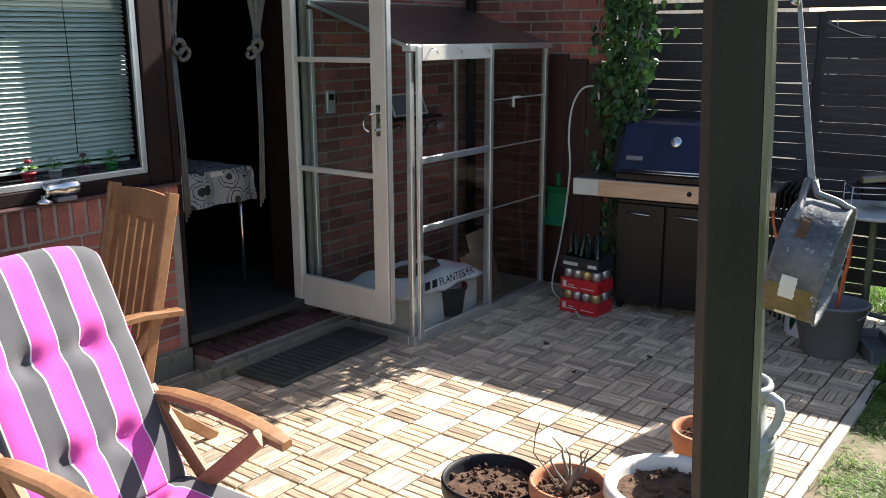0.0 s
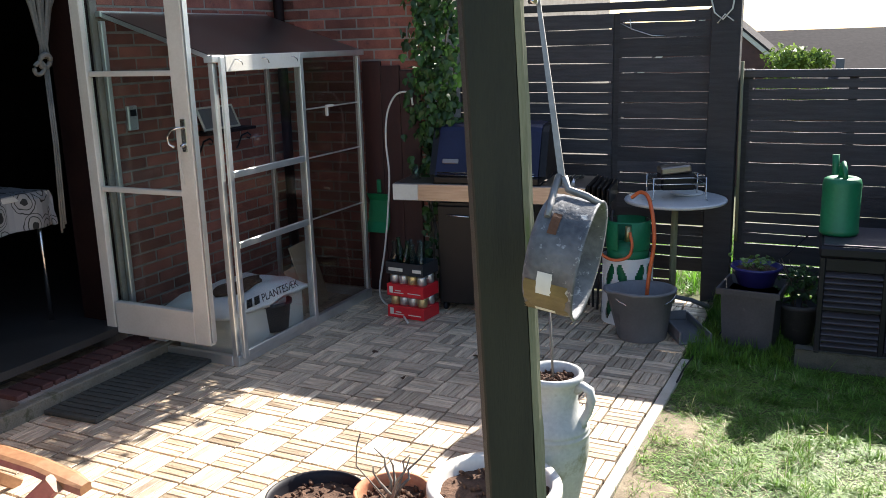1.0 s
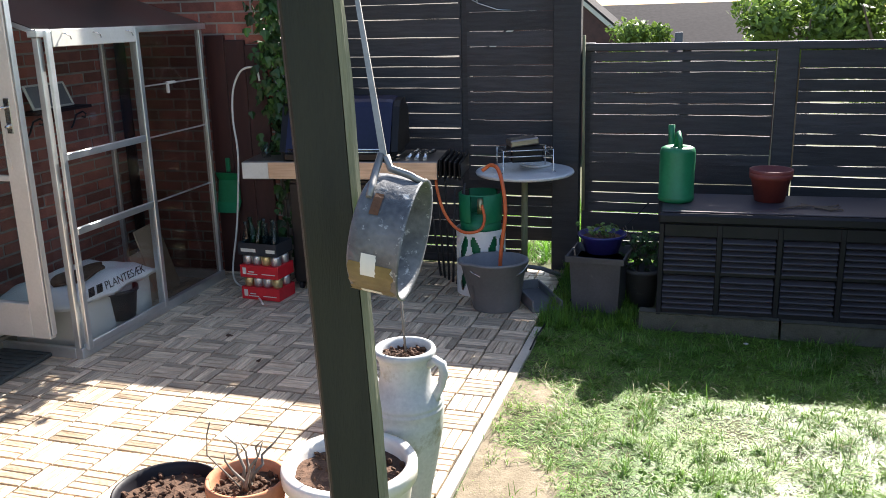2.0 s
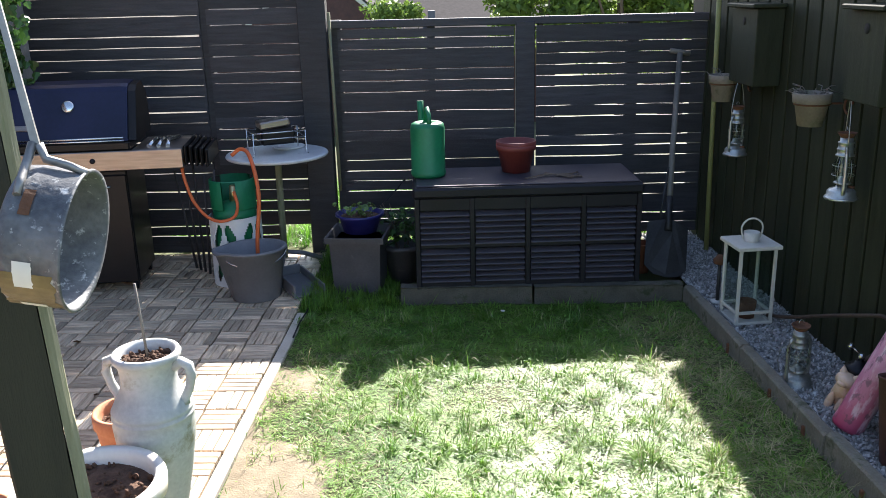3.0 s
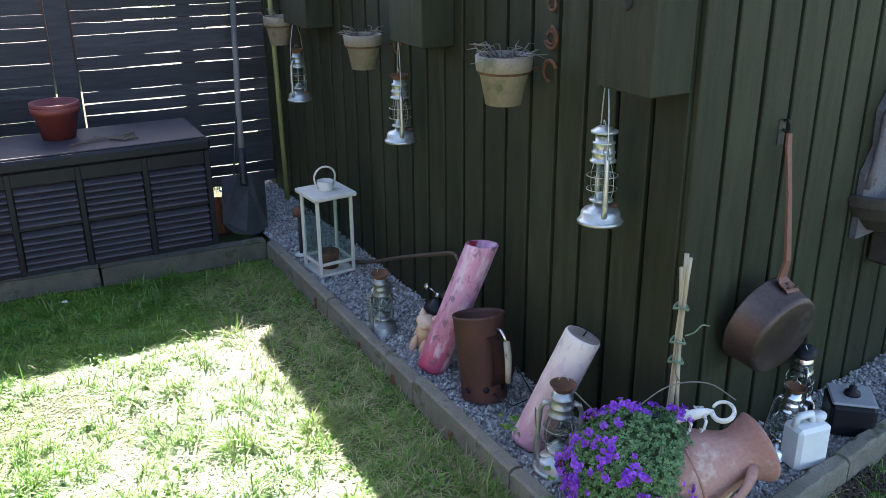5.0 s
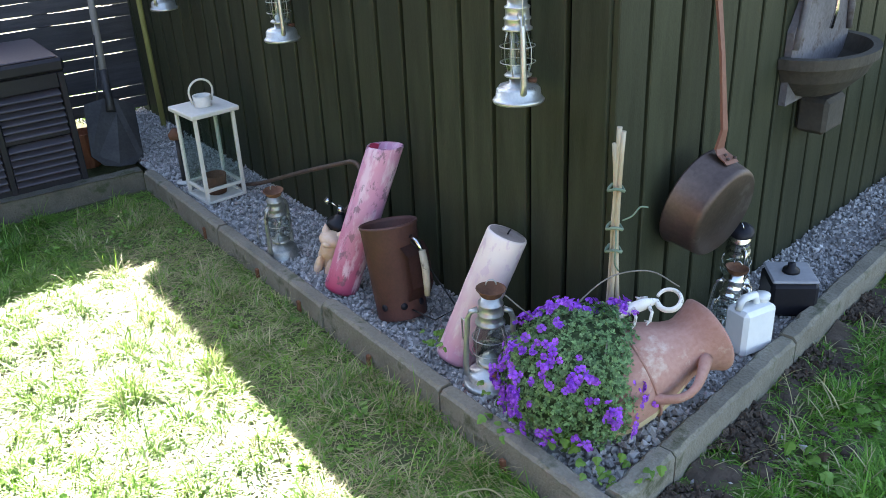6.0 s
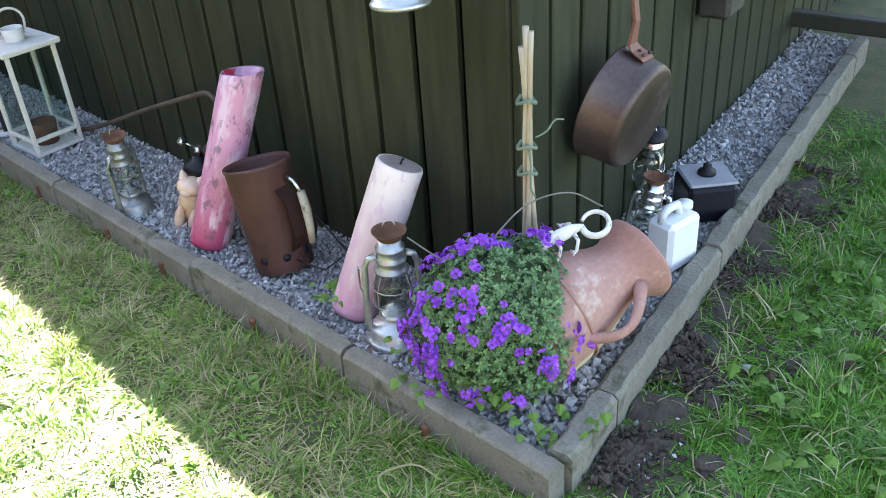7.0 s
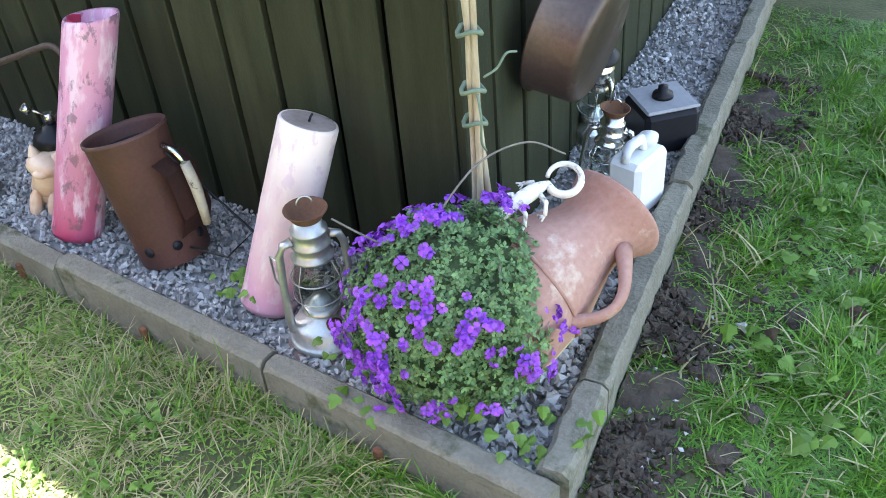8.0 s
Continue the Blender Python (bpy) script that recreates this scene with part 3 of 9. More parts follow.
for y in (GY0, 3.93, 4.4, GY1 - 0.022):
    bm = B()
    quad_box(bm, 0, math.hypot(GX - WALL_X, GR - GE) - 0.06, 0, 0.022, 0, 0.022, 0.002, pose(WALL_X + 0.03, y, GR - 0.002, 0, math.degrees(math.atan2(GR - GE, GX - WALL_X)), 0))
    part("roof_bar", bm, M_ALU, gh)
gdoor = part("sliding_door", (lambda b: (quad_box(b, GX + 0.014, GX + 0.034, GY0 + 0.025, GY0 + 0.058, 0.07, GE + 0.03, 0.003), b)[1])(B()), M_ALU, gh, "sliding greenhouse door with three panes")
bar("stile", GX + 0.014, GX + 0.034, 4.165, 4.198, 0.07, GE + 0.03, None, gdoor)
bar("top_rail", GX + 0.013, GX + 0.036, GY0 + 0.059, 4.164, GE - 0.045, GE + 0.035, M_WHITE, gdoor, "white door head rail with hooks")
for z in (0.075, 0.655, 1.02):
    bar("rail", GX + 0.015, GX + 0.034, GY0 + 0.059, 4.164, z, z + 0.035, M_ALU, gdoor)
M_GHGLASS = glass("greenhouse_glass", (0.97, 0.98, 0.975), 0.06)
for z0, z1 in ((0.112, 0.652), (0.692, 1.017), (1.057, GE - 0.047)):
    bm = B(); quad_box(bm, GX + 0.022, GX + 0.025, GY0 + 0.06, 4.163, z0, z1); part("pane", bm, M_GHGLASS, gdoor).visible_shadow = False
for y in (3.60, 3.82, 4.08):
    bm = B(); tube(bm, [(GX + 0.036, y, GE + 0.015), (GX + 0.05, y + 0.01, GE + 0.012), (GX + 0.055, y + 0.03, GE + 0.0), (GX + 0.05, y + 0.04, GE - 0.012)], 0.003, 5); part("hook", bm, M_CHROME, gdoor)
M_ACRYL = glass("smoked_panel", (0.74, 0.71, 0.69), 0.08)
for z0, z1 in ((0.088, 0.66), (0.67, 1.02), (1.03, GE - 0.002)):
    bm = B(); quad_box(bm, GX - 0.016, GX - 0.013, 4.216, GY1 - 0.033, z0, z1); part("pane", bm, M_ACRYL, gh).visible_shadow = False
for z in (0.66, 1.02, 1.30):
    bar("glazing_strip", GX - 0.022, GX - 0.008, 4.216, GY1 - 0.033, z, z + 0.008)
for y in (GY0 + 0.015, GY1 - 0.015):
    bm = B(); quad_box(bm, WALL_X + 0.031, GX - 0.031, y, y + 0.003, 0.088, GE - 0.01); part("end_pane", bm, M_GHGLASS, gh).visible_shadow = False
bm = B()
quad_box(bm, 0, math.hypot(GX - WALL_X, GR - GE) - 0.02, GY0, GY1, 0.024, 0.029, 0, pose(WALL_X + 0.02, 0, GR, 0, math.degrees(math.atan2(GR - GE, GX - WALL_X)), 0))
part("roof_sheet", bm, glass("grimy_sheet", (0.60, 0.58, 0.57), 0.3), gh, "grimy smoked roof sheet").visible_shadow = False
bar("latch", GX - 0.012, GX + 0.004, 4.46, 4.54, 1.30, 1.315, M_WHITE); bar("latch", GX - 0.012, GX + 0.004, 4.46, 4.475, 1.25, 1.30, M_WHITE)

# inside the greenhouse
M_BOARD = mat("cardboard", (0.36, 0.26, 0.17), (0.45, 0.34, 0.23), 0.85, 4, 60, 0.1)
tub = thing("polystyrene_tub", H @ pose(-2.97, 3.84, 0.03), "white polystyrene fish box used as planter stand", "box")
bm = B(); quad_box(bm, -0.2, 0.24, -0.27, 0.36, 0.0, 0.24, 0.015); part("body", bm, M_WHITE, tub)
bm = B(); quad_box(bm, -0.21, 0.25, -0.28, 0.37, 0.241, 0.262, 0.008); part("lid", bm, M_WHITE, tub)
bag = thing("compost_bag", H @ pose(-2.97, 3.85, 0.292), "white plastic planting bag with black lettering, slit open", "bag")
bm = B()
bmesh.ops.create_grid(bm, x_segments=26, y_segments=36, size=0.5)
for v in bm.verts:
    x, y = v.co.x, v.co.y
    fall = max(0, 1 - (2 * x) ** 6) * max(0, 1 - (2 * y) ** 8)
    v.co = (x * 0.50 + 0.02, y * 0.72 + 0.02, 0.055 * fall + 0.022 * noise.noise(Vector((x * 5, y * 5, 2))) - 0.01)
bmesh.ops.solidify(bm, geom=bm.faces[:], thickness=0.02)
for f in bm.faces:
    f.smooth = True
M_BAG = mat("bag_film", (0.70, 0.71, 0.71), (0.80, 0.80, 0.79), 0.3, 9, 60, 0.15)
part("film", bm, M_BAG, bag)
bm = B()
bmesh.ops.create_grid(bm, x_segments=6, y_segments=20, size=0.5)
for v in bm.verts:
    x, y = v.co.x, v.co.y
    v.co = (x * 0.16 * (1 - (2 * y) ** 4) + 0.06, y * 0.40 - 0.02, 0.062 + 0.022 * noise.noise(Vector((x * 1.6 + 0.4, y * 2.8, 2))))
bmesh.ops.solidify(bm, geom=bm.faces[:], thickness=0.012)
part("slit", bm, M_SOIL, bag, "dark compost showing in the slit")
txt = bpy.data.curves.new("bag_text", "FONT")
txt.body, txt.size, txt.extrude = "PLANTESÆK", 0.062, 0.0005
tob = new("lettering", txt)
tob.data.materials.append(M_PLASTIC_BLACK)
tob.parent, tob.matrix_basis = bag, pose(0.285, -0.10, 0.012, 78, 0, 90)
bm = B()
for y in (-0.30, -0.235, -0.17):
    quad_box(bm, 0.284, 0.286, y, y + 0.045, 0.012, 0.058)
part("lettering_bars", bm, M_PLASTIC_BLACK, bag, "black print too worn to read")
bpot = thing("plant_pot", H @ pose(-2.76, 3.93, 0.088), "black plastic plant pot behind the greenhouse pane", "pot")
bm = B(); lathe(bm, [(0.085, 0), (0.105, 0.15), (0.115, 0.15), (0.115, 0.17), (0.105, 0.17), (0.08, 0.02)], 24, cap0=True, cap1=True); part("body", bm, M_PLASTIC_BLACK, bpot)
card = thing("cardboard_sheet", H @ pose(-2.86, 4.50, 0.035, 0, -16, 8), "folded cardboard sheet leaning in the greenhouse corner", "cardboard")
bm = B(); quad_box(bm, -0.006, 0.006, -0.22, 0.20, 0.0, 0.30, 0.002); quad_box(bm, 0.007, 0.016, -0.10, 0.20, 0.0, 0.42, 0.002); part("sheet", bm, M_BOARD, card)
meter = thing("wall_thermometer", H @ pose(WALL_X + 0.012, 3.62, 1.24), "small grey electronic thermometer on the bricks", "thermometer")
bm = B(); quad_box(bm, 0, 0.022, -0.035, 0.035, 0, 0.13, 0.005); part("case", bm, M_ALU, meter)
bm = B(); quad_box(bm, 0.0222, 0.024, -0.022, 0.022, 0.075, 0.11); part("display", bm, M_PLASTIC_BLACK, meter)
shelf = thing("wall_shelf", H @ pose(WALL_X + 0.01, 4.30, 1.16), "small wall shelf on scrolled iron brackets with a tilted tray", "shelf")
bm = B(); quad_box(bm, 0, 0.13, -0.22, 0.24, 0, 0.018, 0.003); part("board", bm, M_BROWN, shelf)
for y in (-0.17, 0.19):
    bm = B(); tube(bm, [(0.004, y, -0.12), (0.02, y, -0.10), (0.05, y, -0.04), (0.10, y, -0.02), (0.12, y, -0.035), (0.11, y, -0.055), (0.09, y, -0.05)], 0.006, 6); part("bracket", bm, M_PLASTIC_BLACK, shelf)
tray = thing("seed_tray", H @ pose(WALL_X + 0.09, 4.28, 1.182, 0, -24, 0), "flat pale-rimmed seed tray leaning on the shelf", "tray")
bm = B(); quad_box(bm, -0.004, 0.002, -0.155, 0.155, 0.012, 0.138, 0.001); part("tray_body", bm, mat("tray_grey", (0.13, 0.13, 0.14), (0.19, 0.19, 0.20), 0.4), tray)
bm = B()
for a in ((-0.165, 0.165, 0.002, 0.0118), (-0.165, 0.165, 0.1382, 0.148), (-0.165, -0.1552, 0.012, 0.138), (0.1552, 0.165, 0.012, 0.138)):
    quad_box(bm, -0.006, 0.008, a[0], a[1], a[2], a[3], 0.001)
part("rim", bm, M_WHITE, tray)

# oxblood boarding on the wing, with the things that hang there
boarding = thing("wall_boarding", H, "dark oxblood painted boarding on the wing wall", "boarding")
boarding["kind"] = "structure"
for i in range(3):
    bm = B(); quad_box(bm, -2.74 + i * 0.137, -2.606 + i * 0.137, 5.02, 5.048, 0.03, 1.55 - 0.03 * i, 0.004); part("board", bm, M_REDPAINT, boarding)
M_GREENP = mat("green_plastic", (0.004, 0.13, 0.052), (0.012, 0.19, 0.078), 0.4, 6, 60, 0.05)
pan_g = thing("dustpan", H @ pose(-2.64, 5.0, 0.45), "green plastic dustpan hanging on the boards", "dustpan")
bm = B()
ring_loft(bm, [[Vector((-w, d, h)), Vector((w, d, h)), Vector((w, d + 0.012, h)), Vector((-w, d + 0.012, h))] for w, d, h in ((0.085, -0.07, 0.0), (0.08, -0.015, 0.06), (0.07, 0.0, 0.2), (0.075, -0.03, 0.25))], smooth=False)
part("scoop", bm, M_GREENP, pan_g)
bm = B(); quad_box(bm, -0.015, 0.015, 0.0, 0.016, 0.251, 0.34, 0.004); part("handle", bm, M_GREENP, pan_g)
hose = thing("white_cable", H, "white cable looping up from the ground by the wall", "cable")
bm = B(); tube(bm, smooth([(-2.33, 4.93, 1.28), (-2.35, 4.94, 1.345), (-2.40, 4.94, 1.36), (-2.46, 4.93, 1.33), (-2.51, 4.92, 1.22), (-2.515, 4.9, 1.05), (-2.49, 4.88, 0.85), (-2.50, 4.86, 0.6), (-2.53, 4.85, 0.35), (-2.56, 4.82, 0.12), (-2.50, 4.75, 0.045), (-2.30, 4.6, 0.04), (-2.15, 4.42, 0.04)]), 0.0065, 7)
part("cord", bm, M_WHITE, hose)

# climbing ivy at the end of the wing
ivy = thing("ivy", H, "dark green climbing ivy on the corner of the wing", "ivy")
rng = random.Random(3)
bm = B()
stems = []
for k in range(7):
    x = -2.20 + 0.03 * k - 0.06
    pts = [Vector((x + 0.03 * math.sin(j * 0.9 + k), 5.0 - 0.03 * math.sin(j * 0.7 + 2 * k), 0.03 + j * 0.21)) for j in range(11)]
    stems.append(pts)
    tube(bm, pts, 0.006, 5)
part("stems", bm, M_BARK, ivy)
M_IVY = mat("ivy_leaf", (0.016, 0.050, 0.010), (0.042, 0.10, 0.022), 0.42, 5, 50, 0.05, piecewise=0.5, trans=0.25)


def ivy_leaf(bm, p, n, s, rr):
    """A five-lobed leaf, cupped along its midrib."""
    n = n.normalized()
    up = (Vector((0, 0, 1)) + Vector((rr.uniform(-0.5, 0.5), rr.uniform(-0.5, 0.5), 0))).normalized()
    a = n.cross(up).normalized()
    b = a.cross(n).normalized()
    outline = ((0, -0.45), (0.42, -0.35), (0.5, 0.0), (0.28, 0.1), (0.25, 0.35), (0, 0.6), (-0.25, 0.35), (-0.28, 0.1), (-0.5, 0.0), (-0.42, -0.35))
    c = bm.verts.new(p + n * 0.05 * s)
    ring = [bm.verts.new(p + s * (x * a - y * b) - n * abs(x) * 0.25 * s) for x, y in outline]
    for i in range(len(ring)):
        bm.faces.new((c, ring[i], ring[(i + 1) % len(ring)]))


bm = B()
for i in range(1050):
    st = rng.choice(stems)
    j = rng.random() ** 0.62 * 9.9
    p = st[int(j)].lerp(st[int(j) + 1], j % 1)
    d = Vector((rng.gauss(0, 0.5), -abs(rng.gauss(0.8, 0.4)), rng.gauss(0.2, 0.4)))
    if j < 4 and rng.random() < 0.55:
        continue
    spread = 0.035 + 0.04 * (j > 5)
    ivy_leaf(bm, p + Vector((rng.gauss(0, spread), -0.04 - abs(rng.gauss(0, 0.04)), rng.gauss(0, 0.04))), d, rng.uniform(0.038, 0.068), rng)
leaves = part("leaves", bm, M_IVY, ivy)

# ---- barbecue ----
Q = thing("gas_barbecue", pose(-2.06, 4.80, 0.03, 0, 0, 4.0), "black gas barbecue with a stainless front shelf, lid closed", "barbecue")
M_STEEL = mat("brushed_steel", (0.26, 0.22, 0.19), (0.40, 0.34, 0.295), 0.30, 6, 160, 0.05, metal=0.9, stretch=(1, 12, 12))
M_ENAMEL = mat("black_enamel", (0.004, 0.004, 0.005), (0.010, 0.008, 0.008), 0.34, 6, 60, 0.04)
M_ENAMEL.node_tree.nodes["Principled BSDF"].inputs["Specular IOR Level"].default_value = 0.3
M_NAVY = mat("dark_blue_enamel", (0.008, 0.010, 0.032), (0.014, 0.017, 0.052), 0.3, 6, 60, 0.02, spec=0.35)
bm = B(); quad_box(bm, 0.27, 0.86, 0.04, 0.46, 0.05, 0.69, 0.008); part("cabinet", bm, M_ENAMEL, Q)
for x0, x1 in ((0.275, 0.56), (0.57, 0.855)):
    bm = B(); quad_box(bm, x0, x1, 0.022, 0.039, 0.06, 0.665, 0.004); dd = part("cabinet_door", bm, M_ENAMEL, Q)
    bm = B(); tube(bm, [(x0 + 0.06, 0.022, 0.61), (x0 + 0.06, 0.008, 0.612), (x0 + 0.20, 0.008, 0.605), (x0 + 0.20, 0.022, 0.603)], 0.005, 6); part("handle", bm, M_CHROME, dd)
bm = B(); quad_box(bm, 0.0, 1.17, 0.0, 0.02, 0.695, 0.80, 0.004); part("front_panel", bm, M_STEEL, Q, "stainless control panel")
bm = B(); lathe(bm, [(0, 0.012), (0.012, 0.012), (0.014, 0.0)], 16, m=pose(0.70, -0.001, 0.752, 90, 0, 0)); part("button", bm, M_PLASTIC_BLACK, Q, "black push button")
bm = B(); quad_box(bm, 0.0, 0.160, -0.003, -0.0005, 0.70, 0.795, 0.001); part("label", bm, M_WHITE, Q, "white sticker on the panel")
for x0, x1 in ((0.0, 0.25), (0.90, 1.17)):
    bm = B(); quad_box(bm, x0, x1, 0.021, 0.46, 0.77, 0.80, 0.004); part("side_shelf", bm, M_STEEL, Q)
for i in range(5):
    bm = B(); quad_box(bm, 1.172 + i * 0.028, 1.19 + i * 0.028, 0.02, 0.43, 0.70 - i * 0.003, 0.815 - i * 0.006, 0.008); part("end_cover_rib", bm, M_ENAMEL, Q, "ribbed black end cover")
bm = B(); quad_box(bm, 0.255, 0.895, 0.021, 0.46, 0.802, 0.845, 0.006); part("firebox", bm, M_ENAMEL, Q)
bm = B()
rings = []
for y, z in ((0.03, 0.85), (0.04, 0.87), (0.155, 1.10), (0.175, 1.125), (0.205, 1.14), (0.33, 1.15), (0.43, 1.07), (0.45, 0.85)):
    rings.append((y, z))
prof = rings
lv = [[bm.verts.new((x, y, z)) for y, z in prof] for x in (0.262, 0.30, 0.85, 0.888)]
for k, col in enumerate(lv):
    if k in (0, 3):
        for v in col:
            v.co.z = 0.85 + (v.co.z - 0.85) * 0.985
for a, b in zip(lv, lv[1:]):
    for i in range(len(prof) - 1):
        bm.faces.new((a[i], a[i + 1], b[i + 1], b[i]))
bm.faces.new(lv[0]); bm.faces.new(lv[-1][::-1]); bm.faces.new([c[0] for c in lv] + [c[-1] for c in lv][::-1])
lid = part("lid", bm, M_NAVY, Q, "dark blue enamelled lid")
bm = B()
for z in (0.853, 0.868):
    tube(bm, [(0.28, 0.022, z), (0.87, 0.022, z)], 0.005, 6)
part("lid_handle", bm, M_CHROME, lid)
bm = B(); lathe(bm, [(0.0, 0.012), (0.028, 0.012), (0.034, 0.006), (0.034, 0.0)], 24, m=pose(0.58, 0.116, 1.03, 63.5, 0, 0)); part("lid_thermometer", bm, M_CHROME, lid, "round dial thermometer")
bm = B(); quad_box(bm, 0.30, 0.40, -0.006, 0.004, -0.015, 0.015, 0.003, pose(0, 0.068, 0.93, -26.5, 0, 0)); part("badge", bm, M_STEEL, lid)
bm = B(); ring_loft(bm, [[Vector((x, y, z)) for y, z in ((0.05, 0.85), (0.165, 1.10), (0.21, 1.13), (0.33, 1.14), (0.43, 1.06), (0.44, 0.85))] for x in (0.889, 0.93)], smooth=False); part("lid_end_cheek", bm, M_ENAMEL, lid)
bm = B(); ring_loft(bm, [[Vector((x, y, z)) for y, z in ((0.05, 0.85), (0.165, 1.10), (0.21, 1.13), (0.33, 1.14), (0.43, 1.06), (0.44, 0.85))] for x in (0.22, 0.261)], smooth=False); part("lid_end_cheek", bm, M_ENAMEL, lid)
for x in (0.30, 0.83):
    for y in (0.07, 0.42):
        bm = B(); lathe(bm, [(0.0, -0.012), (0.028, -0.012), (0.032, 0), (0.028, 0.012), (0, 0.012)], 14, m=pose(x, y, 0.033, 0, 90, 0)); part("castor", bm, M_PLASTIC_BLACK, Q)
for i in range(3):
    bm = B(); tube(bm, [(0.98 + i * 0.05, 0.1, 0.803), (0.99 + i * 0.04, 0.2, 0.82), (1.0 + i * 0.05, 0.35, 0.812)], 0.012, 7); part("grill_tool", bm, M_CHROME, Q, "grill tool lying on the side shelf")
glassjar = thing("glass_tumbler", pose(-1.98, 4.98, 0.831), "clear glass tumbler on the barbecue shelf", "glass")
bm = B(); lathe(bm, [(0.0, 0), (0.028, 0.0), (0.033, 0.08), (0.030, 0.08), (0.026, 0.008), (0, 0.008)], 18); part("cup", bm, M_GLASS, glassjar)
# bundle of dark canes between barbecue and gas bottle
for i in range(5):
    c = thing("garden_cane", pose(-0.98 + i * 0.035, 5.28 - i * 0.04, 0.03, 6 + i, -5 + 3 * i, 0), "dark cane leaning behind the barbecue", "cane", "canes by the barbecue")
    bm = B(); rod(bm, (0, 0, 0), (0, 0, 0.62 + 0.05 * (i % 3)), 0.008, 0.006, 7); part("stick", bm, M_FENCE, c)

# stacked beverage cartons with empty bottles
M_REDCARD = mat("red_carton", (0.50, 0.012, 0.018), (0.62, 0.02, 0.03), 0.35, 8, 60, 0.03)
M_DKCARD = mat("dark_carton", (0.012, 0.014, 0.018), (0.03, 0.03, 0.036), 0.5, 8, 60, 0.05)
M_GOLD = mat("gold_foil", (0.55, 0.42, 0.18), (0.70, 0.58, 0.32), 0.3, 20, 90, 0.05, metal=0.8)
M_CAN = mat("can_metal", (0.55, 0.55, 0.55), (0.70, 0.68, 0.66), 0.3, 20, 90, 0.05, metal=0.9)
M_BOTTLE = glass("bottle_green", (0.45, 0.75, 0.55), 0.05)
M_BOTTLEB = glass("bottle_clear_blue", (0.68, 0.86, 0.88), 0.05)
C = H @ pose(-2.34, 4.52, 0.03, 0, 0, -5)
for k in range(2):
    ct = thing("can_carton", C @ pose(0, 0, 0.135 * k), "red cardboard tray of beverage cans", "carton", "stacked can cartons")
    bm = B(); quad_box(bm, 0, 0.26, 0, 0.18, 0, 0.075, 0.003); part("tray", bm, M_REDCARD, ct)
    bm = B(); quad_box(bm, 0.02, 0.045, -0.002, -0.0005, 0.02, 0.06); quad_box(bm, 0.05, 0.12, -0.002, -0.0005, 0.02, 0.026); quad_box(bm, 0.06, 0.10, -0.002, -0.0005, 0.034, 0.04); quad_box(bm, 0.15, 0.24, -0.002, -0.0005, 0.024, 0.029); part("print", bm, M_WHITE, ct, "white print on the carton")
    for i in range(4):
        for j in range(2):
            bm = B(); lathe(bm, [(0.026, 0.0), (0.031, 0.006), (0.031, 0.045), (0.027, 0.058), (0.026, 0.058), (0.024, 0.054), (0, 0.054)], 14); part("can", bm, M_CAN if (i + j + k) % 3 else M_GOLD, ct, "", pose(0.035 + i * 0.0635, 0.045 + j * 0.085, 0.0755))
bb = thing("bottle_carrier", C @ pose(0, 0, 0.272), "black cardboard carrier full of empty bottles", "bottle carrier")
bm = B(); quad_box(bm, 0.0, 0.26, 0.0, 0.18, 0, 0.012, 0.002); quad_box(bm, 0, 0.26, 0, 0.004, 0.0125, 0.075, 0.001); quad_box(bm, 0, 0.26, 0.176, 0.18, 0.0125, 0.075, 0.001); quad_box(bm, 0, 0.004, 0.0045, 0.1755, 0.0125, 0.075, 0.001); quad_box(bm, 0.256, 0.26, 0.0045, 0.1755, 0.0125, 0.075, 0.001); part("carrier", bm, M_DKCARD, bb)
for x0, x1 in ((0.02, 0.12), (0.19, 0.25)):
    bm = B(); quad_box(bm, x0, x1, -0.0025, -0.0005, 0.022, 0.042); part("print", bm, M_WHITE, bb, "pale worn print")
for i in range(7):
    r2 = random.Random(i)
    bm = B(); lathe(bm, [(0, 0), (0.026, 0.0), (0.028, 0.01), (0.028, 0.085), (0.014, 0.135), (0.012, 0.17), (0.0145, 0.172), (0.0145, 0.185), (0, 0.185)], 14)
    part("bottle", bm, (M_BOTTLEB, M_BOTTLE, M_BOTTLEB)[i % 3], bb, "empty glass bottle", pose(0.035 + (i % 4) * 0.062, 0.05 + (i // 4) * 0.08, 0.014, r2.uniform(-10, 10), r2.uniform(-14, 10), 0))

# ---- gas bottle, table and bucket by the fence ----
M_WHITEP = mat("white_plastic", (0.66, 0.67, 0.66), (0.76, 0.76, 0.74), 0.4, 6, 70, 0.05)
M_ORANGE = mat("orange_rubber", (0.55, 0.10, 0.025), (0.66, 0.15, 0.04), 0.5, 12, 80, 0.05)
M_GREYP = mat("grey_plastic", (0.13, 0.13, 0.14), (0.18, 0.18, 0.19), 0.5, 7, 70, 0.08)
M_GREYD = mat("weathered_dark_plastic", (0.045, 0.043, 0.048), (0.085, 0.08, 0.085), 0.6, 7, 90, 0.15, c3=(0.14, 0.13, 0.12), spots=-0.1, spot_scale=16)
gb = thing("gas_bottle", pose(-0.67, 5.02, 0.03), "green gas bottle in a white cut-out plastic cover", "gas bottle")
bm = B(); lathe(bm, [(0.0, 0.02), (0.11, 0.02), (0.118, 0.06), (0.118, 0.36), (0.12, 0.40), (0.12, 0.43), (0.06, 0.47), (0, 0.475)], 30); part("cylinder", bm, M_GREENP, gb)
bm = B(); lathe(bm, [(0.125, 0.44), (0.128, 0.60), (0.120, 0.605), (0.117, 0.44)], 30)
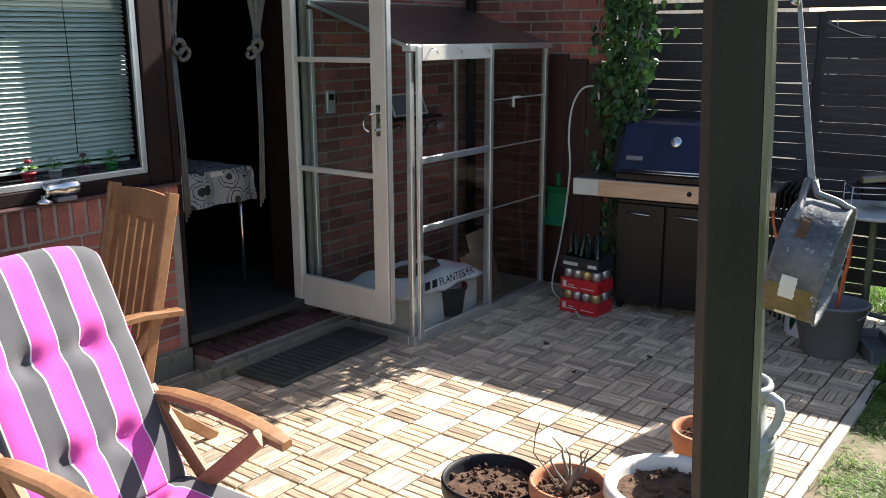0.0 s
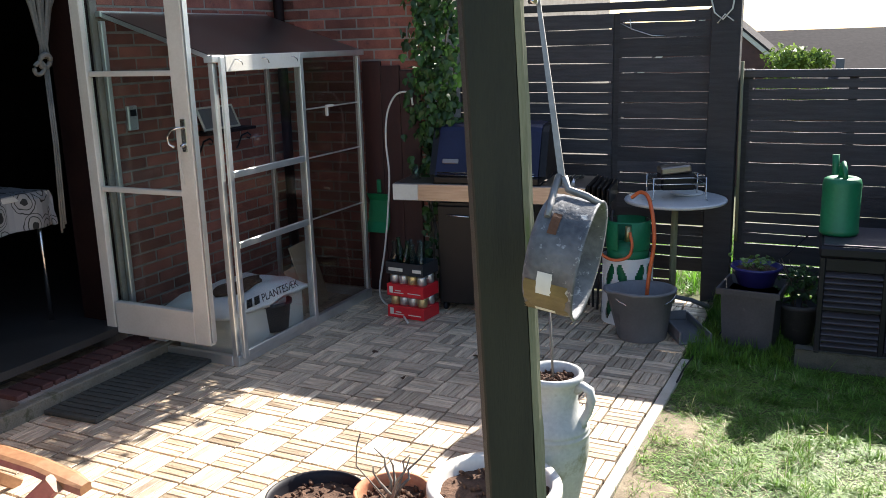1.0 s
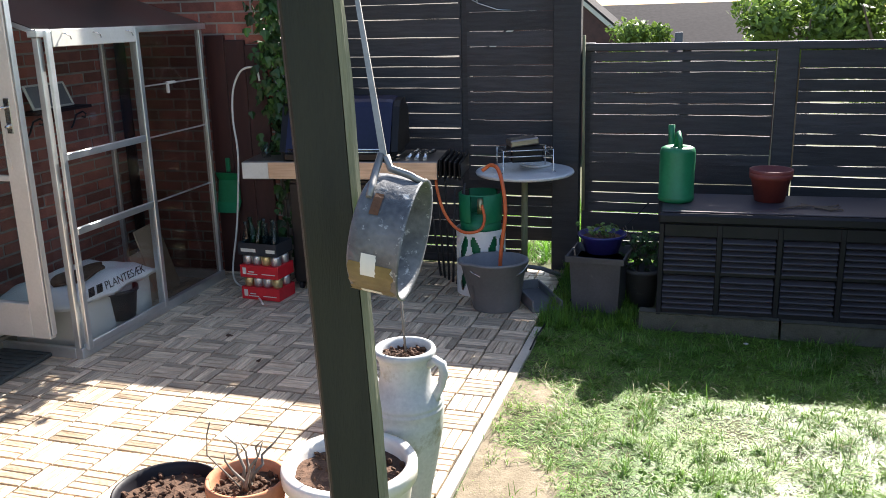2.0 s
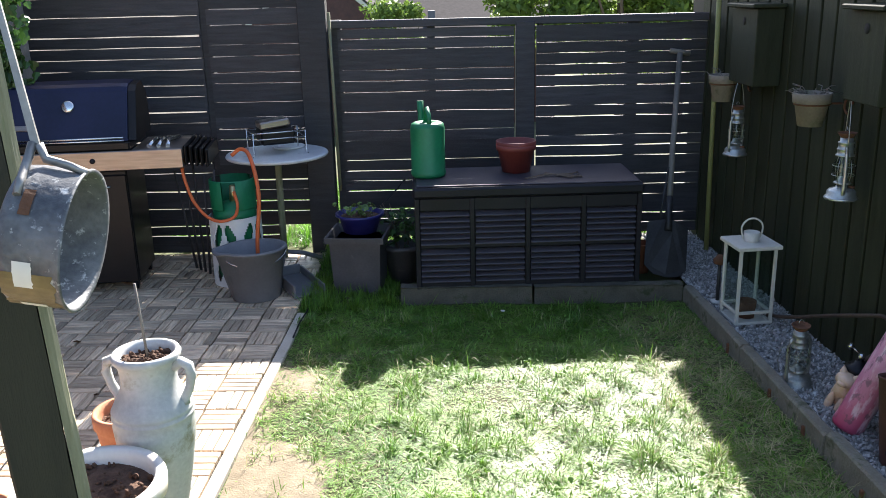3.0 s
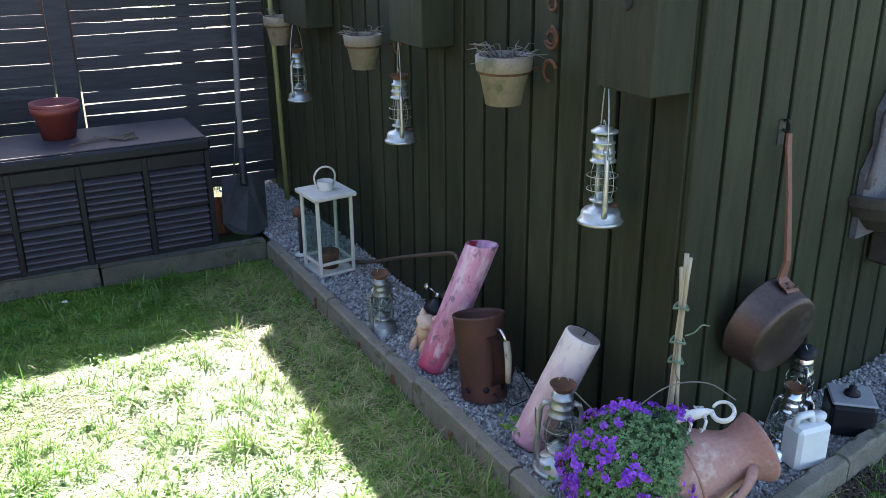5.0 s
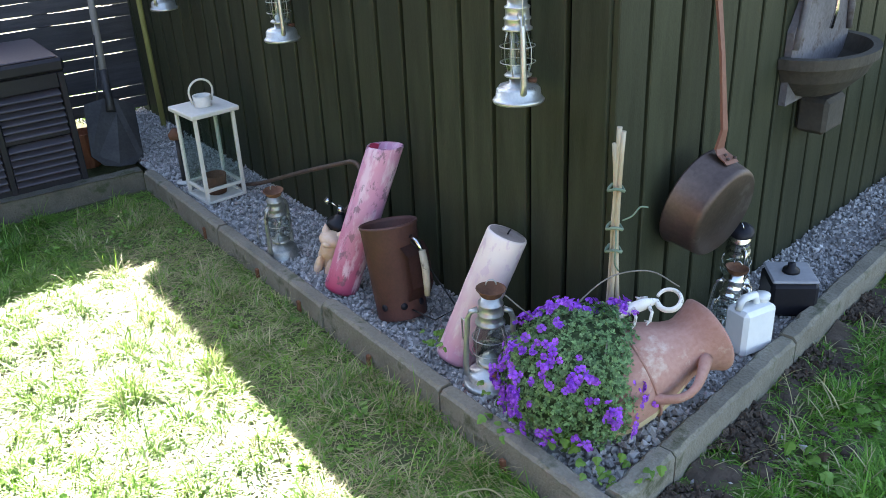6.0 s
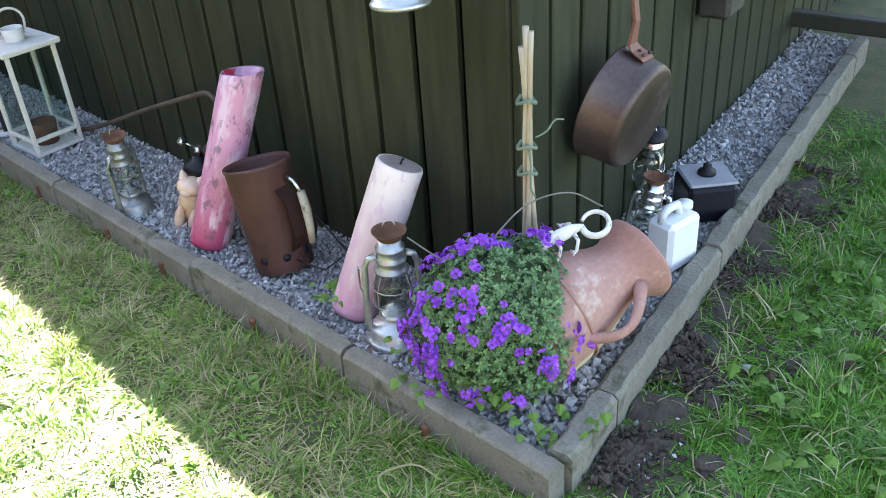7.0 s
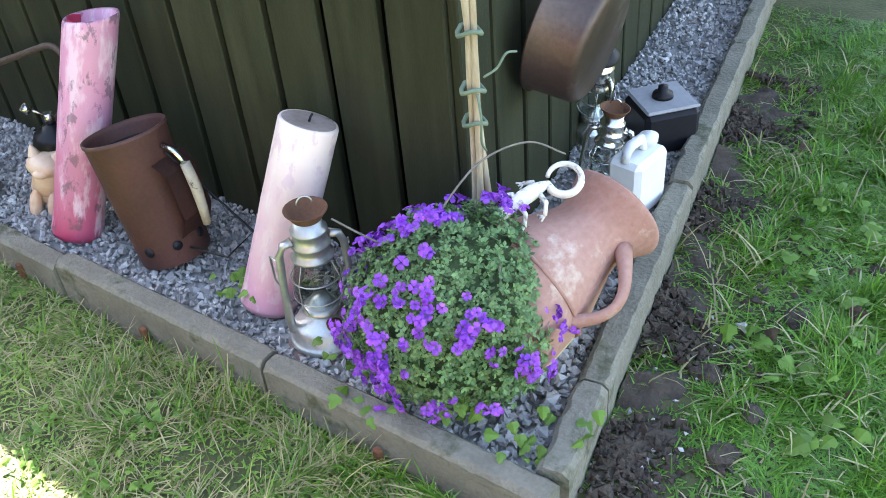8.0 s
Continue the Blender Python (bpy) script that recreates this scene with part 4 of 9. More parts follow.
bmesh.ops.delete(bm, geom=[f for f in bm.faces if 0.445 < f.calc_center_median().z < 0.595 and math.sin(3 * math.atan2(f.calc_center_median().y, f.calc_center_median().x)) > 0.75], context="FACES")
part("collar", bm, M_GREENP, gb)
bm = B(); seg, rows = 120, 26
rad = 0.146
gr = {(i, j): bm.verts.new((rad * math.cos(2 * math.pi * i / seg), rad * math.sin(2 * math.pi * i / seg), 0.395 * j / rows)) for i in range(seg) for j in range(rows + 1)}


def leaf_hole(i, j):
    """Slanted leaf-shaped openings in mirrored pairs, two rows of them."""
    u, v = (i % 24 + 0.5) / 24, ((j - 1) % 12 + 0.5) / 12
    if not 0 < j < rows - 1:
        return False
    for cu, sl in ((0.27, 0.42), (0.73, -0.42)):
        x, y = u - cu - sl * (v - 0.5) * 0.6, v - 0.5
        if (x / 0.155) ** 2 + (y / 0.42) ** 2 < 1:
            return True
    return False


for i in range(seg):
    for j in range(rows):
        if not leaf_hole(i, j):
            bm.faces.new((gr[i, j], gr[(i + 1) % seg, j], gr[(i + 1) % seg, j + 1], gr[i, j + 1]))
bmesh.ops.delete(bm, geom=[v for v in bm.verts if not v.link_faces], context="VERTS")
bmesh.ops.solidify(bm, geom=bm.faces[:], thickness=0.006)
part("cover", bm, M_WHITEP, gb, "white cover with leaf-shaped openings")
bm = B(); rod(bm, (0, 0, 0.47), (0, 0, 0.56), 0.022, 0.018, 12); rod(bm, (0, 0, 0.52), (0.07, -0.04, 0.53), 0.014, 0.012, 10); part("valve", bm, M_GOLD, gb)
bm = B(); tube(bm, smooth([(0.03, -0.12, 0.55), (0.05, -0.155, 0.48), (0.03, -0.175, 0.42), (-0.05, -0.18, 0.40), (-0.13, -0.15, 0.43), (-0.20, -0.12, 0.52), (-0.24, -0.10, 0.66), (-0.25, -0.02, 0.72)]), 0.009, 7); part("gas_hose", bm, M_ORANGE, gb, "orange rubber gas hose")
tb = thing("round_table", pose(-0.44, 5.26, 0), "small round garden table on a slim pedestal", "table")
# white glare on the tabletop is put into its pale base colour
bm = B(); lathe(bm, [(0.0, 0.70), (0.27, 0.70), (0.292, 0.705), (0.297, 0.715), (0.292, 0.724), (0.275, 0.722), (0, 0.722)], 44); part("tabletop", bm, mat("table_laminate", (0.50, 0.50, 0.51), (0.64, 0.64, 0.64), 0.28, 8, 80, 0.08, c3=(0.20, 0.19, 0.18), spots=0.0), tb)
bm = B(); rod(bm, (0.0, -0.02, 0.09), (0.0, 0, 0.70), 0.02, 0.02, 12); part("pedestal", bm, M_TIMBER, tb, "pale wooden pedestal")
for k in range(3):
    bm = B(); a = 0.5 + k * 2.094; tube(bm, [(0, 0, 0.12), (0.12 * math.cos(a), 0.12 * math.sin(a), 0.09), (0.24 * math.cos(a), 0.24 * math.sin(a), 0.035)], 0.014, 8); part("foot", bm, M_GREYP, tb)
rk = thing("table_grill", pose(-0.44, 5.26, 0.722, 0, 0, 20), "wire grill stand with a closed pan on the table", "grill")
bm = B()
for z in (0.10, 0.135):
    tube(bm, [(-0.15, -0.10, z), (0.15, -0.10, z), (0.15, 0.10, z), (-0.15, 0.10, z)], 0.004, 6, True)
for x in (-0.15, 0.15):
    for y in (-0.10, 0.10):
        tube(bm, [(x, y, 0.138), (x, y, 0.01), (x * 1.08, y * 1.08, 0.004)], 0.004, 6)
part("wire_stand", bm, M_CHROME, rk)
bm = B(); quad_box(bm, -0.10, 0.10, -0.075, 0.075, 0.06, 0.155, 0.012); part("pan", bm, M_ENAMEL, rk)
bm = B(); quad_box(bm, -0.085, 0.09, -0.075, 0.06, 0.158, 0.20, 0.008, pose(0, 0, 0, 0, -6, 0)); part("pan_lid", bm, M_STEEL, rk, "brushed metal lid")
bm = B(); lathe(bm, [(0.0, 0.002), (0.09, 0.002), (0.10, 0.012), (0.096, 0.014), (0.0, 0.006)], 22, at=(0.10, 0.14, 0)); part("plate", bm, M_WHITEP, rk)
bk = thing("bucket", pose(-0.53, 4.72, 0.03, 0, 0, 15), "grey plastic bucket with an orange hose inside", "bucket")
bm = B()
rings = []
for r, z in ((0.118, 0.0), (0.122, 0.005), (0.155, 0.27), (0.168, 0.272), (0.168, 0.285), (0.150, 0.285), (0.118, 0.02)):
    rings.append([Vector((r * 1.08 * math.cos(2 * math.pi * i / 32) + (0.035 if 14 <= i <= 18 and z > 0.2 else 0) * -1, r * 0.95 * math.sin(2 * math.pi * i / 32), z)) for i in range(32)])
ring_loft(bm, rings); part("body", bm, M_GREYP, bk)
bm = B(); tube(bm, arc((0, 0.0, 0.28), 0.17, -8, -172, 14, (1.05, 0, 0), (0, 0.75, 0.45)), 0.004, 6); part("handle", bm, M_CHROME, bk)
bm = B(); tube(bm, smooth([(0.02, 0.05, 0.03), (0.03, 0.04, 0.3), (0.06, 0.06, 0.55), (0.04, 0.16, 0.74), (0.0, 0.24, 0.775), (-0.05, 0.26, 0.74)]), 0.011, 8); part("garden_hose", bm, M_ORANGE, bk, "orange hose standing in the bucket")
ft = thing("plastic_trough", pose(-0.32, 4.86, 0.03, 0, 0, 25), "grey plastic trough lying on the terrace edge", "trough")
bm = B(); quad_box(bm, -0.09, 0.09, -0.20, 0.20, 0, 0.014, 0.004); quad_box(bm, -0.09, -0.078, -0.20, 0.20, 0.0145, 0.075, 0.003); quad_box(bm, 0.078, 0.09, -0.20, 0.20, 0.0145, 0.06, 0.003); quad_box(bm, -0.077, 0.077, 0.19, 0.20, 0.0145, 0.07, 0.003); part("body", bm, M_GREYP, ft)
# planter box with the blue bowl
pl = thing("planter_box", pose(0.035, 4.86, 0.0, 0, 0, -8), "square grey tapered planter box", "planter")
bm = B()
ring_loft(bm, [[Vector((sx * w, sy * w, z)) for sx, sy in ((-1, -1), (1, -1), (1, 1), (-1, 1))] for w, z in ((0.125, 0.0), (0.14, 0.31), (0.16, 0.312), (0.162, 0.345), (0.15, 0.345), (0.135, 0.30))], smooth=False); part("box", bm, M_GREYD, pl)
bm = B(); quad_box(bm, -0.132, 0.132, -0.132, 0.132, 0.285, 0.30); part("soil", bm, M_SOIL, pl)
bw = thing("blue_bowl", pose(0.045, 4.85, 0.346), "dark blue glazed bowl of seedlings", "bowl")
M_BLUE = mat("blue_glaze", (0.012, 0.012, 0.09), (0.02, 0.02, 0.14), 0.25, 8, 60, 0.05)
bm = B(); lathe(bm, [(0.0, 0), (0.09, 0.0), (0.12, 0.085), (0.135, 0.095), (0.135, 0.105), (0.122, 0.105), (0.1, 0.06), (0, 0.06)], 30); part("bowl", bm, M_BLUE, bw)
bm = B(); lathe(bm, [(0.0, 0.092), (0.06, 0.090), (0.118, 0.082)], 24); part("soil", bm, M_SOIL, bw)
M_SPROUT = mat("seedling_leaf", (0.05, 0.11, 0.02), (0.12, 0.18, 0.04), 0.5, 6, 50, 0, piecewise=0.4)
bm = B(); rr = random.Random(8)
for i in range(26):
    a, d = rr.uniform(0, 6.28), rr.uniform(0, 0.1)
    b0 = Vector((d * math.cos(a), d * math.sin(a), 0.085)); tip = b0 + Vector((rr.gauss(0, 0.03), rr.gauss(0, 0.03), rr.uniform(0.02, 0.07)))
    tube(bm, [b0, tip], 0.0015, 4)
    for q in range(2):
        ivy_leaf(bm, tip, Vector((rr.gauss(0, 0.6), rr.gauss(0, 0.6), 1)), rr.uniform(0.02, 0.035), rr)
part("seedling", bm, M_SPROUT, bw)

# weedy growth and a cable between the planter and the storage box
wp2 = thing("potted_weeds", pose(0.27, 4.98, 0), "dark straggling plant in a pot between planter and storage box", "plant")
bm = B(); lathe(bm, [(0, 0), (0.075, 0.0), (0.10, 0.20), (0.107, 0.20), (0.107, 0.225), (0.096, 0.225), (0.09, 0.19), (0, 0.18)], 24); part("pot", bm, M_GREYD, wp2)
bm = B(); rr = random.Random(44)
for i in range(12):
    a = rr.uniform(0, 6.28)
    tube(bm, [(0.03 * math.cos(a), 0.03 * math.sin(a), 0.18), (0.07 * math.cos(a), 0.07 * math.sin(a), 0.30 + 0.08 * rr.random()), (0.14 * math.cos(a), 0.13 * math.sin(a), 0.30 + 0.16 * rr.random())], 0.002, 4)
part("stems", bm, M_BARK, wp2)["kind"] = "stuff"
bm = B()
for i in range(150):
    a, d = rr.uniform(0, 6.28), rr.uniform(0.02, 0.15)
    ivy_leaf(bm, Vector((d * math.cos(a), d * math.sin(a) * 0.8, 0.24 + 0.22 * rr.random() * (1 - d * 2.5))), Vector((rr.gauss(0, 0.6), rr.gauss(-0.2, 0.6), 1)), rr.uniform(0.02, 0.045), rr)
part("leaves", bm, M_IVY, wp2)
bc = thing("black_cable", Matrix(), "thin black cable lying along the edge of the terrace", "cable")
bm = B(); tube(bm, smooth([(0.30, 5.45, 0.50), (0.18, 5.30, 0.40), (0.02, 5.15, 0.30), (-0.10, 5.0, 0.10), (-0.127, 4.863, 0.04), (-0.20, 4.618, 0.036), (-0.247, 4.33, 0.034), (-0.262, 4.10, 0.034)]), 0.0045, 6); part("cord", bm, M_PLASTIC_BLACK, bc)

# ---- storage box and what stands on it ----
sb = thing("storage_box", pose(0.345, 4.54, 0.098, 0, 0, -1.2), "black resin garden storage box with louvred panels", "storage box")
bm = B(); quad_box(bm, 0.012, 1.168, 0.060, 0.46, 0.0, 0.49, 0.006); part("body", bm, M_PLASTIC_BLACK, sb)
bm = B(); quad_box(bm, -0.008, 1.188, -0.015, 0.485, 0.492, 0.548, 0.012); lid2 = part("lid", bm, M_PLASTIC_BLACK, sb)
# top skin of the lid: a paler resin than the body
M_RESIN2 = mat("paler_resin", (0.035, 0.030, 0.038), (0.060, 0.053, 0.064), 0.42, 5, 60, 0.12, spec=0.35)
bm = B(); quad_box(bm, 0.012, 1.168, 0.005, 0.465, 0.5485, 0.556, 0.004); part("top_skin", bm, M_RESIN2, lid2, "paler lid top")
for x in (0.0, 0.285, 0.575, 0.865, 1.155):
    bm = B(); quad_box(bm, x, x + 0.026, -0.004, 0.059, 0.0, 0.49, 0.003); part("upright", bm, M_PLASTIC_BLACK, sb)
bm = B(); quad_box(bm, 0.027, 1.154, 0.001, 0.058, 0.425, 0.489, 0.003); part("top_band", bm, M_PLASTIC_BLACK, sb)
bm = B(); quad_box(bm, 0.027, 1.154, 0.001, 0.058, 0.0, 0.035, 0.003); part("bottom_band", bm, M_PLASTIC_BLACK, sb)
bm = B(); quad_box(bm, 0.027, 1.154, 0.002, 0.057, 0.222, 0.246, 0.003); part("middle_band", bm, M_PLASTIC_BLACK, sb)
bm = B()
lv_ = [[bm.verts.new((x, y, z)) for y, z in ((-0.006, 0.0), (-0.008, 0.004), (-0.005, 0.008), (0.030, 0.024), (0.030, 0.017))] for x in (0, 0.255)]
for i in range(5):
    bm.faces.new((lv_[0][i], lv_[1][i], lv_[1][(i + 1) % 5], lv_[0][(i + 1) % 5]))
bm.faces.new(lv_[0]); bm.faces.new(lv_[1][::-1])
# louvres paler than the body: light on their faces put into the colour
M_LOUVRE_LIT = mat("louvre_lit_resin", (0.046, 0.043, 0.052), (0.070, 0.065, 0.078), 0.4, 5, 60, 0.08, spec=0.4)
louvre_me = mesh_of("louvre", bm, M_LOUVRE_LIT)
for x in (0.0285, 0.3155, 0.6055, 0.8945):
    for k in range(12):
        piece("louvre", louvre_me, sb, pose(x, random.uniform(-0.001, 0.001), 0.036 + k * 0.0305 + (0.022 if k > 5 else 0)))
wc = thing("watering_can", pose(0.43, 4.80, 0.656, 0, 0, 100), "green plastic watering can on the storage box", "watering can")
bm = B(); lathe(bm, [(0.0, 0), (0.086, 0), (0.094, 0.012), (0.094, 0.03), (0.091, 0.034), (0.092, 0.26), (0.086, 0.282), (0.07, 0.29), (0.035, 0.29), (0.03, 0.285), (0, 0.27)], 32); part("body", bm, M_GREENP, wc)
bm = B(); tube(bm, [(-0.06, 0, 0.285), (-0.04, 0, 0.33), (0.0, 0, 0.36), (0.03, 0, 0.35), (0.04, 0, 0.30), (0.045, 0, 0.285)], 0.013, 10); part("handle", bm, M_GREENP, wc)
bm = B(); tube(bm, [(0.08, 0, 0.05), (0.13, 0, 0.12), (0.16, 0, 0.22), (0.175, 0, 0.32), (0.18, 0, 0.38)], [0.026, 0.022, 0.018, 0.016, 0.018], 12); part("spout", bm, M_GREENP, wc)
rp = thing("red_pot", pose(0.91, 4.85, 0.656), "red plastic flower pots stacked on the box lid", "pot")
M_REDPOT = mat("red_plastic", (0.14, 0.026, 0.024), (0.21, 0.046, 0.038), 0.5, 6, 70, 0.08)
for k in range(2):
    bm = B(); lathe(bm, [(0.0, 0.0), (0.075, 0.0), (0.10, 0.12), (0.108, 0.12), (0.11, 0.15), (0.102, 0.15), (0.075, 0.01), (0, 0.012)], 28); part("pot", bm, M_REDPOT, rp, "", pose(0, 0, 0.018 * k))
tw = thing("dry_twigs", pose(1.05, 4.68, 0.656), "dry brown twigs lying on the box lid", "twigs")
for i in range(6):
    bm = B(); rr = random.Random(i); tube(bm, [(-0.12 + 0.03 * i, 0.02 * i - 0.05, 0.004), (0.0, 0.01 * i, 0.012), (0.12, 0.03 - 0.02 * i, 0.005), (0.18, rr.uniform(-0.08, 0.08), 0.006)], 0.003, 5); part("twig", bm, M_BARK, tw)

# ---- spades and poles in the corner ----
M_GREYWOOD = mat("grey_wood", (0.13, 0.115, 0.095), (0.21, 0.19, 0.16), 0.7, 9, 70, 0.2, stretch=(5, 5, 0.6))
M_YELLOWW = mat("greenish_pole", (0.20, 0.20, 0.06), (0.30, 0.29, 0.10), 0.6, 6, 70, 0.15, stretch=(5, 5, 0.6))
M_IRON = mat("dull_iron", (0.034, 0.033, 0.033), (0.07, 0.068, 0.066), 0.5, 8, 90, 0.15, metal=0.6)


sp_ = thing("spade", axis_frame((1.705, 4.66, 0.07), (1.97, 5.44, 1.24)), "long grey-handled spade with a dark iron blade leaning on the fence", "spade")
bm = B(); tube(bm, [(0, 0.0, 0.34), (0, 0.012, 0.8), (0, 0.0, 1.40)], 0.017, 10); part("shaft", bm, M_GREYWOOD, sp_)
bm = B(); rod(bm, (-0.06, 0, 1.41), (0.06, 0, 1.41), 0.015, 0.015, 10); part("grip", bm, M_GREYWOOD, sp_)
bm = B()
pr = [(-0.115, 0.31), (-0.118, 0.06), (-0.07, 0.012), (0, 0.0), (0.07, 0.012), (0.118, 0.06), (0.115, 0.31), (0.03, 0.335), (-0.03, 0.335)]
fr = [bm.verts.new((x, -0.016 * (1 - (x / 0.118) ** 2), z)) for x, z in pr]
ba = [bm.verts.new((x, -0.016 * (1 - (x / 0.118) ** 2) + 0.004, z)) for x, z in pr]
bm.faces.new(fr); bm.faces.new(ba[::-1])
for i in range(len(pr)):
    bm.faces.new((fr[i], ba[i], ba[(i + 1) % len(pr)], fr[(i + 1) % len(pr)]))
tube(bm, [(0, -0.010, 0.27), (0, -0.004, 0.36), (0, 0.002, 0.48)], [0.024, 0.021, 0.019], 10)
part("blade", bm, M_IRON, sp_, "dark worn iron blade")
bm = B(); tube(bm, [(-0.05, -0.006, 0.33), (-0.035, 0.0, 0.48), (-0.017, 0.004, 0.66)], 0.006, 7); part("strap", bm, M_IRON, sp_, "iron strap along the shaft")
rpot = thing("ribbed_pot", pose(1.645, 4.95, 0.0), "small ribbed terracotta pot beside the storage box", "pot")
bm = B(); ring_loft(bm, [[Vector(((r_ + 0.004 * (k % 2)) * math.cos(2 * math.pi * k / 32), (r_ + 0.004 * (k % 2)) * math.sin(2 * math.pi * k / 32), z_)) for k in range(32)] for r_, z_ in ((0.045, 0.0), (0.058, 0.15), (0.064, 0.15), (0.066, 0.19), (0.056, 0.19), (0.05, 0.10))], smooth=False)
part("body", bm, mat("ribbed_clay", (0.30, 0.10, 0.045), (0.40, 0.15, 0.07), 0.8, 8, 90, 0.2), rpot)
pole = thing("broom_pole", pose(2.10, 5.14, 0.06, -1, -0.4, 0), "greenish wooden pole standing in the fence corner", "pole")
bm = B(); tube(bm, [(0, 0, 0), (0.003, 0.01, 0.7), (0, 0, 1.75)], 0.014, 10); part("shaft", bm, M_YELLOWW, pole)

# ---- pots and jar at the terrace edge ----
M_TERRA = mat("terracotta", (0.42, 0.16, 0.075), (0.55, 0.25, 0.14), 0.8, 6, 90, 0.2, c3=(0.60, 0.46, 0.36), spots=-0.1, spot_scale=5)
M_JAR = mat("pale_stoneware", (0.36, 0.37, 0.365), (0.54, 0.55, 0.54), 0.5, 6, 80, 0.15, c3=(0.25, 0.235, 0.155), spots=0.3, spot_scale=6)
M_CREAM = mat("cream_glaze", (0.62, 0.58, 0.52), (0.74, 0.70, 0.64), 0.35, 5, 70, 0.08, c3=(0.40, 0.35, 0.28), spots=-0.15)


def soil_disc(r, z, seed, name="soil"):
    """Lumpy potting soil with crumbs standing up."""
    bm = B()
    rr = random.Random(seed)
    rows = [[Vector((r * k / 8 * math.cos(2 * math.pi * i / 30), r * k / 8 * math.sin(2 * math.pi * i / 30), z + 0.012 * noise.noise(Vector((k * 0.5 * math.cos(i), k * 0.5 * math.sin(i), seed))))) for i in range(30)] for k in range(1, 9)]
    ring_loft(bm, rows, True, False, True)
    for _ in range(int(60 + 900 * r)):
        a, d = rr.uniform(0, 6.28), r * math.sqrt(rr.random()) * 0.95
        s = rr.uniform(0.004, 0.012)
        bmesh.ops.create_icosphere(bm, subdivisions=0 or 1, radius=s, matrix=pose(d * math.cos(a), d * math.sin(a), z + 0.006, rr.uniform(0, 90), rr.uniform(0, 90), rr.uniform(0, 90)) @ Matrix.Diagonal((1.5, 0.8, 0.7, 1))) if _ < 70 else None
    return bm


def pot(name, m, r, h, material, label, rim=0.016, base=0.72, seed=1):
    t = thing(name, m, label, "flower pot", "pots at the terrace edge")
    bm = B()
    lathe(bm, [(0, 0), (r * base, 0), (r * 0.93, h - 0.06), (r * 0.94, h - 0.05), (r, h - 0.045), (r * 1.01, h - 0.01), (r * 0.99, h), (r - rim, h), (r - rim - 0.004, h - 0.02), (r * base * 0.8, h * 0.4)], 40)
    part("body", bm, material, t)
    part("soil", soil_disc(r - rim - 0.003, h - 0.04, seed), M_SOIL, t)
    return t


pot("plant_pot", pose(-1.15, 2.21, 0.03), 0.165, 0.24, M_PLASTIC_BLACK, "black plastic pot of bare soil on the wooden tiles", 0.008, 0.78, 2)
p2 = pot("plant_pot", pose(-0.875, 2.20, 0.03), 0.120, 0.31, M_TERRA, "brown pot of soil with a bare twiggy plant", 0.010, 0.7, 3)
pot("plant_pot", pose(-0.565, 2.25, 0.03), 0.200, 0.365, M_CREAM, "large cream glazed pot of dark soil", 0.028, 0.7, 4)
pot("plant_pot", pose(-0.64, 2.83, 0.03), 0.115, 0.29, M_TERRA, "terracotta pot of soil behind the pale jar", 0.013, 0.66, 5)
bm = B(); rr = random.Random(12)
for k in range(6):
    a = k * 1.05
    b0 = Vector((0.015 * math.cos(a), 0.015 * math.sin(a), 0.27))
    pts = [b0]
    for j in range(5):
        pts.append(pts[-1] + Vector((rr.gauss(0.012 * math.cos(a), 0.012), rr.gauss(0.012 * math.sin(a), 0.012), rr.uniform(0.015, 0.045))))
    tube(bm, pts, [0.007, 0.006, 0.005, 0.004, 0.003, 0.002], 6)
pts = [Vector((-0.02, 0, 0.27)), Vector((-0.07, 0.01, 0.31)), Vector((-0.12, 0.0, 0.37)), Vector((-0.12, 0.01, 0.43)), Vector((-0.10, 0.0, 0.48))]
tube(bm, pts, 0.0025, 5)
part("bare_stems", bm, M_GREYWOOD, p2, "bare leafless stems")

jar = thing("stoneware_jar", pose(-0.475, 2.575, 0.03, 0, 0, -12), "tall pale grey two-handled jar planted with a stick", "jar")
bm = B()
prof = [(0, 0.0), (0.062, 0.0), (0.066, 0.01), (0.075, 0.10), (0.100, 0.22), (0.117, 0.32), (0.121, 0.375), (0.118, 0.395), (0.1215, 0.40), (0.1215, 0.408), (0.117, 0.412), (0.1205, 0.418), (0.120, 0.426), (0.110, 0.445), (0.092, 0.475), (0.082, 0.505), (0.083, 0.545), (0.088, 0.572), (0.098, 0.580), (0.101, 0.592), (0.096, 0.602), (0.086, 0.602), (0.078, 0.585), (0.07, 0.52), (0.08, 0.40)]
lathe(bm, prof, 48)
part("body", bm, M_JAR, jar)
for s in (-1, 1):
    bm = B(); tube(bm, [(s * 0.082, 0, 0.555), (s * 0.108, 0, 0.572), (s * 0.130, 0, 0.562), (s * 0.136, 0, 0.53), (s * 0.126, 0, 0.49), (s * 0.108, 0, 0.455), (s * 0.106, 0, 0.44)], [0.016, 0.016, 0.016, 0.015, 0.014, 0.014, 0.016], 10); part("handle", bm, M_JAR, jar)
part("soil", soil_disc(0.076, 0.57, 9), M_SOIL, jar)
bm = B(); rod(bm, (0.0, 0.01, 0.54), (-0.025, 0.03, 0.80), 0.004, 0.004, 7); part("stick", bm, M_GREYWOOD, jar)

# ---- post with the hanging pan ----
po = thing("timber_post", pose(-0.1826, 1.1846, 0, 0, 0, 24.3), "dark green stained square post with a weathered edge, leaning a little", "post")


